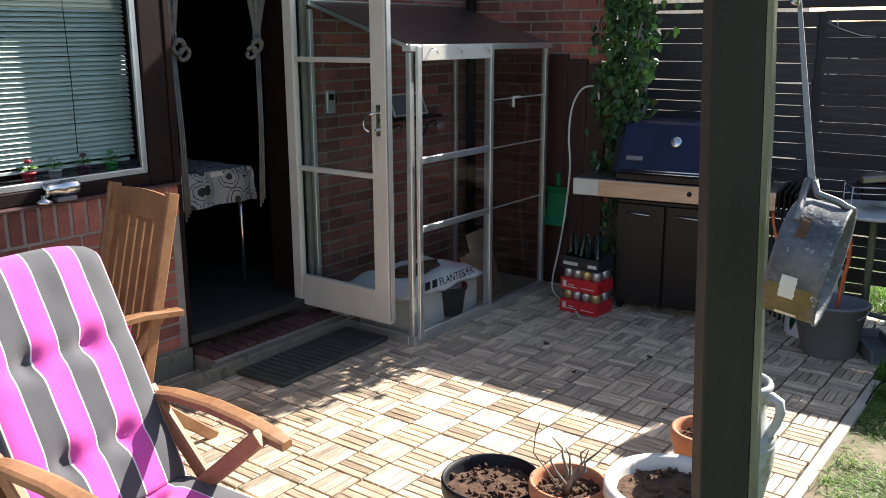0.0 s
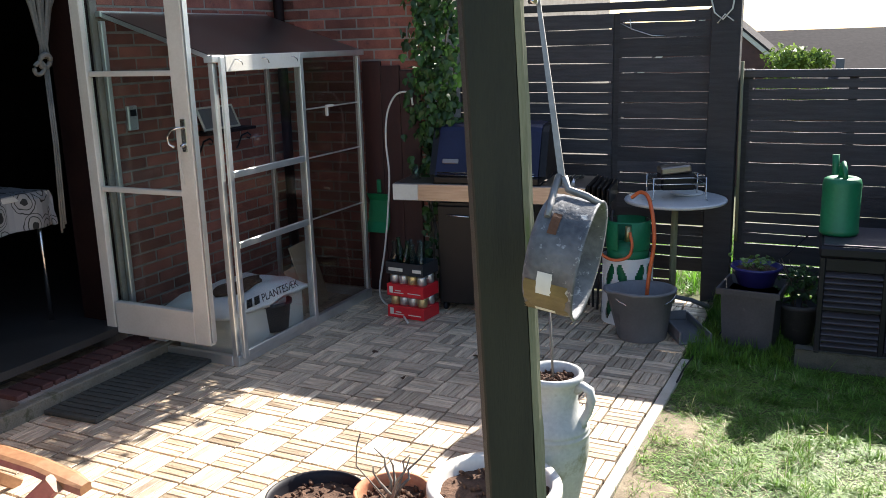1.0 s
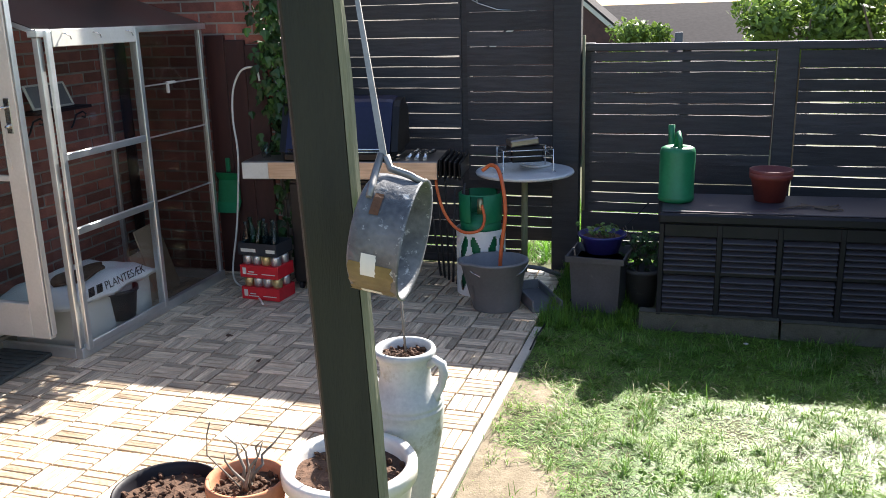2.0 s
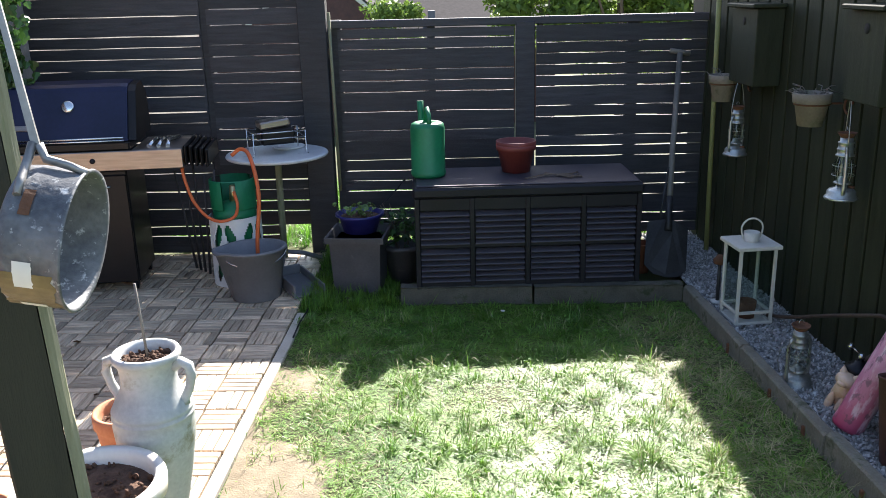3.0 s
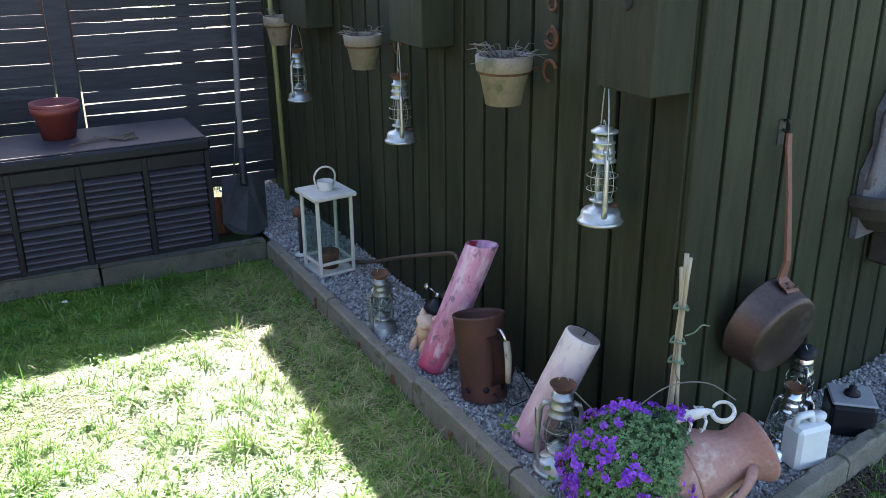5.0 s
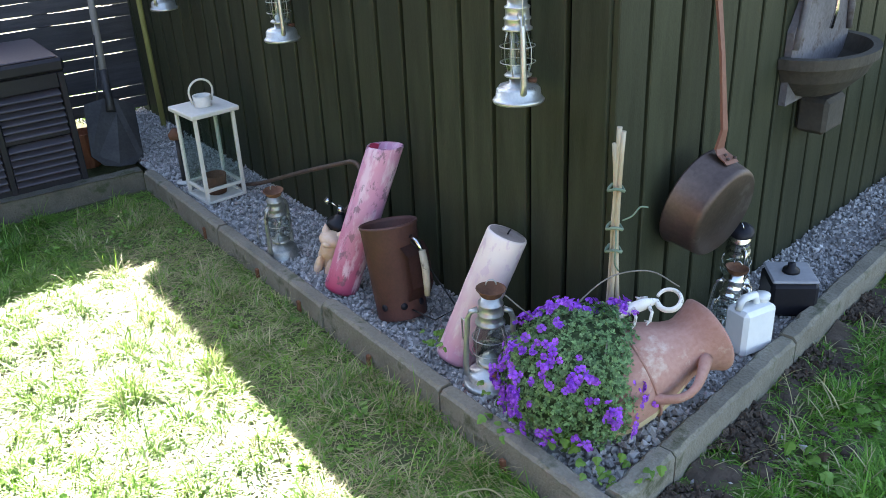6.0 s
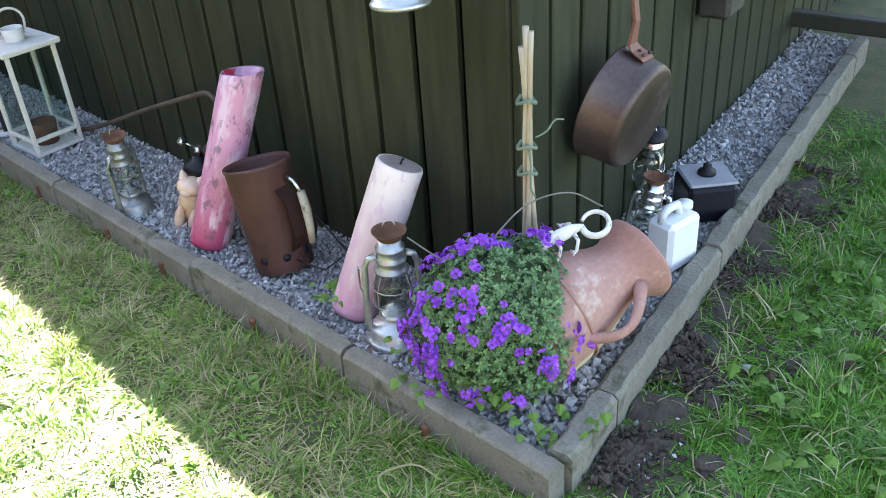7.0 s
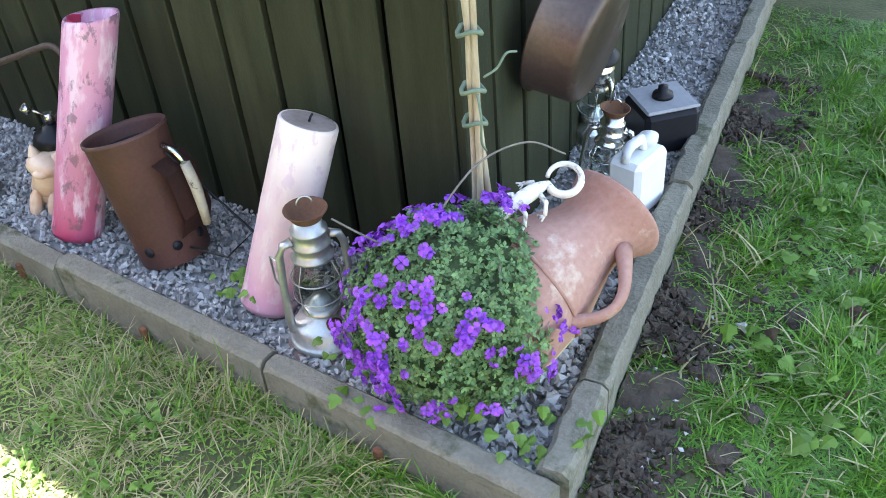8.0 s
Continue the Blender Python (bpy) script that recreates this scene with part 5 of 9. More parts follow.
def post_ring(corners, z, wobble):
    """One cut through the leaning post, its corners worn by a wobble."""
    lx, ly = -0.0375 * (z - 1.4), 0.0169 * (z - 1.4)
    return [Vector((x + lx + wobble * a, y + ly + wobble * b, z)) for x, y, a, b in corners]


bm = B()
ring_loft(bm, [post_ring(((-0.042, -0.047, 1, 1), (-0.039, -0.050, 1, 1), (0.0255, -0.050, 1.6, 0.4), (0.0265, 0.045, 1, 1), (-0.042, 0.045, 1, 1)), k * 0.03, 0.0012 * noise.noise(Vector((0, 0, k * 0.18))) + 0.0006 * noise.noise(Vector((0, 3, k * 0.9)))) for k in range(90)], smooth=False)
part("shaft", bm, M_POST, po)
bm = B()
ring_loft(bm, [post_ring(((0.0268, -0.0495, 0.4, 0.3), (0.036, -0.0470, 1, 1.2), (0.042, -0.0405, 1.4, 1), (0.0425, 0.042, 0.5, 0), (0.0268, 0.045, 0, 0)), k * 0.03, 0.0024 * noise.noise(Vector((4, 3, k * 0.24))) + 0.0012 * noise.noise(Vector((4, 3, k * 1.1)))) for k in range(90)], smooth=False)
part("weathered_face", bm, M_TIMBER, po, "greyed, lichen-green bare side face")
M_ENAMPAN = mat("chipped_enamel", (0.07, 0.074, 0.082), (0.20, 0.205, 0.21), 0.45, 18, 110, 0.35, metal=0.0, c3=(0.52, 0.53, 0.52), spots=0.18, spot_scale=60, spec=0.3)
M_DULLSTEEL = mat("dull_steel", (0.20, 0.195, 0.185), (0.36, 0.35, 0.33), 0.42, 14, 100, 0.1, metal=0.6)
M_RUST = mat("rust", (0.085, 0.036, 0.018), (0.17, 0.075, 0.036), 0.85, 14, 120, 0.4, c3=(0.28, 0.17, 0.08), spots=0.0)
# pan hangs on its long handle from a hook; x of its own frame is its axis, open side forward
A_DIR = Vector((0.98, 0.0, -0.18)).normalized()
PC = Vector((-0.052, 1.03, 1.408))
pan = thing("hanging_saucepan", Matrix.Translation(PC) @ Vector((0, 0, 1)).rotation_difference(A_DIR).to_matrix().to_4x4() @ Matrix.Scale(0.90, 4), "worn grey enamel saucepan hanging by its long handle from the post", "saucepan")
inv = pan.matrix_basis.inverted()
bm = B()
lathe(bm, [(0, -0.036), (0.070, -0.036), (0.0785, -0.031), (0.0800, -0.020), (0.0800, 0.030), (0.0835, 0.034), (0.0825, 0.037), (0.0775, 0.034), (0.0765, -0.022), (0.068, -0.031), (0, -0.031)], 48)
part("bowl", bm, M_ENAMPAN, pan)
top = Vector((-0.098, 1.075, 1.72)); mid = Vector((-0.056, 1.032, 1.505))
side = (mid - top).normalized().cross(A_DIR).normalized()
bm = B()
rings = []
for k in range(13):
    p = top.lerp(mid, k / 12)
    w = 0.0026 + 0.0017 * k / 12
    rings.append([inv @ (p + A_DIR * sx * w + side * sy * 0.002) for sx, sy in ((-1, -1), (1, -1), (1, 1), (-1, 1))])
ring_loft(bm, rings, smooth=False)
part("handle", bm, M_DULLSTEEL, pan, "long flat steel handle")
bm = B()
crown = PC + Vector((0.006, 0, 0.074))
tube(bm, [inv @ (mid + A_DIR * 0.003), inv @ (mid + A_DIR * 0.008 - Vector((0, 0, 0.015))), inv @ (crown + A_DIR * 0.024 + Vector((0, -0.004, 0.004))), inv @ (crown + A_DIR * 0.040 + Vector((0, -0.004, -0.001)))], [0.0052, 0.0052, 0.005, 0.0045], 7)
part("fork_leg", bm, M_DULLSTEEL, pan)
bm = B()
tube(bm, [inv @ (mid - A_DIR * 0.003), inv @ (mid - A_DIR * 0.006 + Vector((0, -0.01, -0.015))), inv @ (PC + A_DIR * -0.008 + Vector((0, -0.036, 0.067))), inv @ (PC + A_DIR * -0.008 + Vector((0, -0.050, 0.055)))], [0.0052, 0.0052, 0.005, 0.0045], 7)
part("fork_leg", bm, M_DULLSTEEL, pan)
up = (inv.to_3x3() @ Vector((0, 0, 1))); up.z = 0; up.normalize()
sd = Vector((0, 0, 1)).cross(up)


def sticker(bm, a, z0, z1, wdeg, r=0.0806, rag=0.0):
    pts = []
    n_ = 10
    for t_ in range(n_ + 1):
        ang = radians(a - wdeg / 2 + wdeg * t_ / n_)
        d = up * math.cos(ang) + sd * math.sin(ang)
        j0, j1 = rag * noise.noise(Vector((t_ * 0.7, a, 0))), rag * noise.noise(Vector((t_ * 0.7, a, 5)))
        pts.append((d * r + Vector((0, 0, z0 + j0)), d * r + Vector((0, 0, z1 + j1))))
    vs = [(bm.verts.new(p), bm.verts.new(q)) for p, q in pts]
    for (a1, b1), (a2, b2) in zip(vs, vs[1:]):
        bm.faces.new((a1, a2, b2, b1))


for a_, z0_, z1_, w_ in ((106, -0.014, 0.006, 24), (147, -0.016, 0.012, 9)):
    bm = B(); sticker(bm, a_, z0_, z1_, w_, 0.0808, 0.002); part("label", bm, M_WHITEP, pan, "remains of a white paper label")
M_OLIVE = mat("burnt_enamel", (0.10, 0.075, 0.025), (0.22, 0.16, 0.06), 0.45, 16, 90, 0.2, c3=(0.30, 0.26, 0.16), spots=0.0, spot_scale=30)
bm = B(); sticker(bm, 135, -0.030, 0.028, 62, 0.0804, 0.010); part("burnt_patch", bm, M_OLIVE, pan, "burnt olive-brown lower wall")
bm = B(); sticker(bm, 47, -0.014, -0.002, 22, 0.0815, 0.001); part("rivet_plate", bm, M_RUST, pan, "rusty rivet plate")
bm = B(); tube(bm, [(-0.150, 1.135, 1.735), (-0.112, 1.093, 1.735), (-0.10, 1.075, 1.735), (-0.092, 1.062, 1.725), (-0.096, 1.060, 1.708), (-0.104, 1.066, 1.71)], 0.004, 7)
hk = thing("wall_hook", Matrix(), "steel screw hook in the post", "hook"); part("hook", bm, M_CHROME, hk)

# ---- garden chairs and cushion ----
M_TEAK = mat("oiled_teak", (0.20, 0.090, 0.040), (0.36, 0.19, 0.09), 0.45, 6, 60, 0.15, stretch=(1, 1, 1))


def slat_box(bm, a, b, w, t, up=(0, 0, 1)):
    """A flat bar from a to b, w wide and t thick, with softened edges."""
    a, b = Vector(a), Vector(b)
    d = (b - a).normalized()
    s = d.cross(Vector(up)).normalized()
    n = s.cross(d)
    rings = []
    c = min(w, t) * 0.22
    out = [(-w / 2 + c, -t / 2), (w / 2 - c, -t / 2), (w / 2, -t / 2 + c), (w / 2, t / 2 - c), (w / 2 - c, t / 2), (-w / 2 + c, t / 2), (-w / 2, t / 2 - c), (-w / 2, -t / 2 + c)]
    ring_loft(bm, [[p + s * x + n * y for x, y in out] for p in (a, b)], smooth=False)


def garden_chair(m, label, back_lean, w=0.50, L=0.88, low=0.27):
    """A folding armchair of teak: y of its frame points forward, the back leans by back_lean degrees."""
    c = thing("garden_chair", m, label, "garden chair", "teak folding chairs")
    dy, dz = -math.sin(radians(back_lean)), math.cos(radians(back_lean))
    foot = Vector((0, 0.0, low))
    at = lambda x, s: foot + Vector((x, dy * s, dz * s))
    for x in (-w / 2, w / 2):
        bm = B(); slat_box(bm, at(x, -0.10), at(x, L), 0.028, 0.052, (0, dz, -dy)); part("back_stile", bm, M_TEAK, c)
        bm = B(); slat_box(bm, (x, 0.46, 0.0), (x, -0.10, 0.62), 0.026, 0.05, (0, 1, 0)); part("leg", bm, M_TEAK, c)
        bm = B(); slat_box(bm, (x * 0.9, -0.30, 0.0), (x * 0.9, 0.36, 0.58), 0.026, 0.05, (0, 1, 0)); part("leg", bm, M_TEAK, c)
        bm = B()
        rows = []
        for k, (y, z) in enumerate(((-0.16, 0.595), (0.0, 0.615), (0.15, 0.612), (0.28, 0.595), (0.38, 0.570), (0.42, 0.555))):
            hw = 0.030 if k < 5 else 0.020
            rows.append([Vector((x * 1.06 + sx * hw, y, z + sz * 0.012)) for sx, sz in ((-1, -1), (1, -1), (1, 0.6), (0.6, 1), (-0.6, 1), (-1, 0.6))])
        ring_loft(bm, rows, smooth=False); part("armrest", bm, M_TEAK, c)
        bm = B(); rod(bm, (x * 1.06 + 0.03, 0.36, 0.555), (x * 1.06 - 0.03, 0.36, 0.555), 0.007, 0.007, 8); part("bolt", bm, M_CHROME, c)
    bm = B()
    a, b = at(-w / 2 + 0.015, L - 0.045), at(w / 2 - 0.015, L - 0.045)
    nrm = Vector((0, dz, -dy))
    upv = Vector((0, dy, dz))
    rows = []
    for k in range(9):
        p = a.lerp(b, k / 8)
        bow = 0.012 * math.sin(math.pi * k / 8)
        rows.append([p + upv * z + nrm * y for z, y in ((-0.070, -0.011), (0.03 + bow, -0.011), (0.03 + bow, 0.011), (-0.070, 0.011))])
    ring_loft(bm, rows, smooth=False); part("top_rail", bm, M_TEAK, c)
    bm = B(); slat_box(bm, at(-w / 2 + 0.015, 0.03), at(w / 2 - 0.015, 0.03), 0.024, 0.05, upv); part("lower_rail", bm, M_TEAK, c)
    for k in range(6):
        x = -w / 2 + 0.065 + k * (w - 0.13) / 5
        bm = B(); slat_box(bm, at(x, 0.03), at(x, L - 0.085), 0.045, 0.012, nrm); part("back_slat", bm, M_TEAK, c)
    for k in range(7):
        y = 0.02 + k * 0.065
        bm = B(); slat_box(bm, (-w / 2 + 0.016, y, low + 0.04 - 0.004 * k), (w / 2 - 0.016, y, low + 0.04 - 0.004 * k), 0.05, 0.016); part("seat_slat", bm, M_TEAK, c)
    return c


garden_chair(pose(-1.83, 1.27, 0.03, 0, 0, -88), "teak folding armchair under a striped cushion", 25.5, 0.50, 0.81)
garden_chair(pose(-2.757, 2.006, 0.03, 0, 0, 172), "teak folding armchair with a bare slatted back", 14, 0.42, 0.72, 0.36)
cu = thing("chair_cushion", pose(-1.83, 1.27, 0.03, 0, 0, -88), "high-back cushion striped in hot pink and dark grey", "cushion")
CL = radians(25.5)
bm = B()
NU, NV = 40, 64
cut = 0.80                                                # length of the back part, the rest lies on the seat


def cushion_point(u, v, side):
    s = v * 1.25
    x = (u - 0.5) * (0.50 - 0.07 * max(0, 1 - s / 0.07) ** 2)
    s += 0.025 * max(0, 1 - s / 0.07) * abs(2 * u - 1) ** 3
    puff = (1 - (2 * u - 1) ** 6) ** 0.5 * min(1, (1 - abs(2 * v - 1) ** 24) + 0.02)
    tuft = 0.0
    for tx, ts in ((-0.09, 0.30), (0.09, 0.30), (-0.09, 0.58), (0.09, 0.58), (-0.09, 0.86), (0.09, 0.86)):
        d2 = (x - tx) ** 2 + (s - ts) ** 2 * 0.8
        tuft += 0.030 * math.exp(-d2 / 0.0012) + 0.012 * math.exp(-((s - ts) ** 2) / 0.0008) * math.exp(-(x - tx) ** 2 / 0.02)
    wr = 0.004 * noise.noise(Vector((x * 16, s * 9, 3))) + 0.004 * noise.noise(Vector((x * 6, s * 5, 8)))
    h = (0.030 + wr) * puff * side - (tuft if side > 0 else 0)
    if s < cut:
        t = cut - s
        base = Vector((x, -math.sin(CL) * t, 0.315 + math.cos(CL) * t))
        nn_ = Vector((0, math.cos(CL), math.sin(CL)))
    else:
        base = Vector((x, (s - cut), 0.315 - 0.03 * (s - cut)))
        nn_ = Vector((0, 0.25, 0.97))
    k = max(0.0, 1 - abs(s - cut) / 0.08)
    nn_ = nn_.lerp(Vector((0, 0.62, 0.78)), 0.8 * k).normalized()
    return base + nn_ * (0.058 + h)


for side in (1, -1):
    gv = [[bm.verts.new(cushion_point(i / NU, j / NV, side)) for j in range(NV + 1)] for i in range(NU + 1)]
    for i in range(NU):
        for j in range(NV):
            bm.faces.new((gv[i][j], gv[i + 1][j], gv[i + 1][j + 1], gv[i][j + 1])).smooth = True
bmesh.ops.remove_doubles(bm, verts=bm.verts, dist=0.002)


def striped(name):
    """Woven stripes across the local x: pink, a white pinstripe, dark grey, a white pinstripe."""
    m = bpy.data.materials.new(name)
    m.use_nodes = True
    n, ln = m.node_tree.nodes, m.node_tree.links.new
    p = n["Principled BSDF"]
    tc, sx = n.new("ShaderNodeTexCoord"), n.new("ShaderNodeSeparateXYZ")
    ln(tc.outputs["Object"], sx.inputs[0])
    ad = n.new("ShaderNodeMath"); ad.operation = "ADD"; ad.inputs[1].default_value = 0.31
    ln(sx.outputs["X"], ad.inputs[0])
    dv = n.new("ShaderNodeMath"); dv.operation = "DIVIDE"; dv.inputs[1].default_value = 0.154
    ln(ad.outputs[0], dv.inputs[0])
    fr = n.new("ShaderNodeMath"); fr.operation = "FRACT"
    ln(dv.outputs[0], fr.inputs[0])
    cr = n.new("ShaderNodeValToRGB")
    cr.color_ramp.interpolation = "CONSTANT"
    e = cr.color_ramp.elements
    e[0].position, e[0].color = 0.0, (0.70, 0.085, 0.42, 1)
    e[1].position, e[1].color = 0.46, (0.74, 0.71, 0.73, 1)
    for pos, col in ((0.49, (0.075, 0.075, 0.084, 1)), (0.97, (0.74, 0.71, 0.73, 1))):
        x = e.new(pos); x.color = col
    ln(fr.outputs[0], cr.inputs["Fac"])
    nz = n.new("ShaderNodeTexNoise"); nz.inputs["Scale"].default_value = 380
    ln(tc.outputs["Object"], nz.inputs["Vector"])
    nz2 = n.new("ShaderNodeTexNoise"); nz2.inputs["Scale"].default_value = 7
    ln(tc.outputs["Object"], nz2.inputs["Vector"])
    mp = n.new("ShaderNodeMapRange"); mp.inputs["To Min"].default_value, mp.inputs["To Max"].default_value = 0.82, 1.12
    ln(nz2.outputs["Fac"], mp.inputs["Value"])
    hs = n.new("ShaderNodeHueSaturation"); ln(cr.outputs[0], hs.inputs["Color"]); ln(mp.outputs[0], hs.inputs["Value"])
    ln(hs.outputs[0], p.inputs["Base Color"])
    p.inputs["Roughness"].default_value = 0.85
    p.inputs["Sheen Weight"].default_value = 0.2
    bp = n.new("ShaderNodeBump"); bp.inputs["Strength"].default_value, bp.inputs["Distance"].default_value = 0.3, 0.002
    ln(nz.outputs["Fac"], bp.inputs["Height"]); ln(bp.outputs[0], p.inputs["Normal"])
    return m


part("cover", bm, striped("striped_canvas"), cu)

# doormat before the step
dm = thing("doormat", H @ pose(-2.98, 3.06, 0.03, 0, 0, 2), "dark worn rubber doormat before the step", "doormat")
bm = B(); quad_box(bm, -0.16, 0.16, -0.42, 0.42, 0.0, 0.022, 0.006); part("mat", bm, M_RUBBER, dm)
bm = B()
for i in range(18):
    quad_box(bm, -0.14, 0.14, -0.39 + i * 0.0445, -0.37 + i * 0.0445, 0.0222, 0.027)
part("ribs", bm, M_RUBBER, dm)

# ---- room inside: table with patterned cloth, curtains ----
M_CURT = mat("curtain_cloth", (0.10, 0.098, 0.09), (0.19, 0.185, 0.17), 0.85, 8, 90, 0.15)
for y0, sgn in ((2.72, 1), (3.27, -1)):
    cn = thing("tied_curtain", H @ pose(WALL_X - 0.17, y0, 0), "sheer grey curtain tied in a knot in the doorway", "curtain", "doorway curtains")
    bm = B()
    for k in range(9):
        xo = (k - 4) * 0.03
        tube(bm, [(0.008 * math.sin(k), xo * 1.2 - 0.03 * sgn, 2.09), (0.01 * math.cos(k * 2), xo * 0.55 - 0.01 * sgn, 1.88), (0.0, xo * 0.16, 1.70), (0.010 * math.sin(2 * k), xo * 0.22, 1.63)], [0.013, 0.010, 0.007, 0.007], 7)
    part("upper_folds", bm, M_CURT, cn)
    bm = B()
    tube(bm, arc((0.02, 0.02 * sgn, 1.62), 0.032, 0, 360, 14, (0, 1, 0), (0.3, 0, 1)), 0.013, 8)
    tube(bm, arc((0.015, 0.055 * sgn, 1.585), 0.030, 0, 360, 14, (0, 1, 0), (0.1, 0.2, 1)), 0.011, 8)
    part("knot", bm, M_CURT, cn)
    bm = B()
    for k in range(3):
        xo = (k - 1) * 0.011
        tube(bm, [(0, xo, 1.60), (0.01, xo * 1.1 + 0.01 * sgn, 1.2), (0.0, xo * 1.3 + 0.02 * sgn, 0.74 + 0.02 * k)], [0.006, 0.0055, 0.0065], 6)
    part("hanging_tail", bm, M_CURT, cn)
dt = thing("dining_table", H @ pose(-4.19, 2.93, 0.20), "small steel-legged table under a patterned cloth", "table")
bm = B(); quad_box(bm, -0.40, 0.40, -0.45, 0.45, 0.70, 0.73, 0.004); part("tabletop", bm, M_WHITE, dt)
for x in (-0.36, 0.36):
    for y in (-0.40, 0.40):
        bm = B(); rod(bm, (x, y, 0), (x, y, 0.699), 0.014, 0.014, 10); part("leg", bm, M_CHROME, dt)
tc_ = thing("tablecloth", H @ pose(-4.19, 2.93, 0.934), "white tablecloth with large black flower print", "tablecloth")


def floral(name):
    m = bpy.data.materials.new(name)
    m.use_nodes = True
    n, ln = m.node_tree.nodes, m.node_tree.links.new
    p = n["Principled BSDF"]
    tc = n.new("ShaderNodeTexCoord")
    vo = n.new("ShaderNodeTexVoronoi"); vo.inputs["Scale"].default_value = 8.5
    nz = n.new("ShaderNodeTexNoise"); nz.inputs["Scale"].default_value = 14
    ln(tc.outputs["Object"], vo.inputs["Vector"]); ln(tc.outputs["Object"], nz.inputs["Vector"])
    s = n.new("ShaderNodeMath"); s.operation = "MULTIPLY_ADD"; s.inputs[1].default_value = 0.35
    ln(nz.outputs["Fac"], s.inputs[0]); ln(vo.outputs["Distance"], s.inputs[2])
    cr = n.new("ShaderNodeValToRGB"); cr.color_ramp.interpolation = "CONSTANT"
    e = cr.color_ramp.elements
    e[0].position, e[0].color = 0.0, (0.02, 0.02, 0.02, 1)
    e[1].position, e[1].color = 0.42, (0.34, 0.335, 0.32, 1)
    for pos, v in ((0.56, 0.02), (0.60, 0.34), (0.72, 0.03), (0.76, 0.34)):
        q = e.new(pos); q.color = (v, v, v, 1)
    ln(s.outputs[0], cr.inputs["Fac"]); ln(cr.outputs[0], p.inputs["Base Color"])
    p.inputs["Roughness"].default_value = 0.7
    return m


bm = B()
bmesh.ops.create_grid(bm, x_segments=30, y_segments=34, size=0.5)
for v in bm.verts:
    x, y = v.co.x * 1.20, v.co.y * 1.30
    ex, ey = max(0, abs(x) - 0.405), max(0, abs(y) - 0.455)
    drop = max(ex, ey)
    x2 = math.copysign(min(abs(x), 0.408 + 0.02 * math.sin(y * 22) * (ex > 0)), x)
    y2 = math.copysign(min(abs(y), 0.458 + 0.02 * math.sin(x * 20) * (ey > 0)), y)
    v.co = (x2, y2, -drop + 0.001)
part("cloth", bm, floral("floral_cloth"), tc_)

# ---- on the window sill ----
sl = thing("sill_lamp", H @ pose(WALL_X + 0.002, 1.93, 0.986), "chrome cylinder lamp lying on the window sill", "lamp")
bm = B(); lathe(bm, [(0, -0.09), (0.03, -0.09), (0.034, -0.08), (0.034, -0.02), (0.028, -0.01), (0.028, 0.05), (0.031, 0.06), (0, 0.062)], 22, m=pose(0.0, 0.02, 0.055, 90, 0, 0)); part("barrel", bm, M_CHROME, sl)
bm = B(); lathe(bm, [(0, 0.0), (0.036, 0.0), (0.036, 0.012), (0.012, 0.02), (0.01, 0.035), (0, 0.035)], 20, at=(0, -0.05, 0)); part("foot", bm, M_CHROME, sl)
bm = B(); quad_box(bm, -0.03, 0.03, 0.0, 0.09, 0.0, 0.02, 0.004); part("stand", bm, M_GREYP, sl)
for y, col, name in ((1.90, (0.45, 0.03, 0.05), "red"), (2.02, (0.5, 0.5, 0.5), "white"), (2.16, (0.12, 0.03, 0.06), "plum"), (2.30, (0.03, 0.28, 0.06), "green")):
    sp = thing("solar_flower", H @ pose(WALL_X - 0.130, y, 1.0465) @ Matrix.Scale(1.15, 4), f"tiny {name} pot with a nodding plastic flower behind the window pane", "ornament", "solar flowers on the sill")
    mp_ = mat(f"{name}_gloss", tuple(c * 0.9 for c in col), tuple(min(1, c * 1.15) for c in col), 0.3, 10, 60, 0.02)
    bm = B(); lathe(bm, [(0, 0), (0.020, 0), (0.026, 0.045), (0.028, 0.045), (0.028, 0.052), (0, 0.05)], 16); part("pot", bm, mp_, sp)
    bm = B(); tube(bm, [(0, 0, 0.05), (0.002, 0, 0.085)], 0.002, 5)
    for k in range(2):
        ivy_leaf(bm, Vector((0, 0.022 * (1 if k else -1), 0.07)), Vector((0.3, 0, 1)), 0.04, random.Random(k))
    part("leaf", bm, M_SPROUT, sp)
    bm = B(); lathe(bm, [(0, 0.0), (0.014, 0.004), (0.010, 0.012), (0, 0.014)], 10, at=(0.002, 0, 0.085)); part("flower", bm, mp_, sp)

# ---- things in the gravel bed and on the shed wall ----
M_ZINC = mat("zinc_lantern", (0.38, 0.385, 0.36), (0.56, 0.565, 0.53), 0.34, 14, 120, 0.12, metal=0.8, c3=(0.25, 0.22, 0.18), spots=0.0, spot_scale=30)
M_OLDZINC = mat("tarnished_lantern", (0.24, 0.25, 0.23), (0.42, 0.42, 0.39), 0.38, 16, 120, 0.15, metal=0.75, c3=(0.08, 0.07, 0.06), spots=0.1, spot_scale=24)
M_GLOBE = glass("lantern_globe", (0.80, 0.84, 0.80), 0.03)
M_IRONR = bpy.data.materials["rusty_iron"]


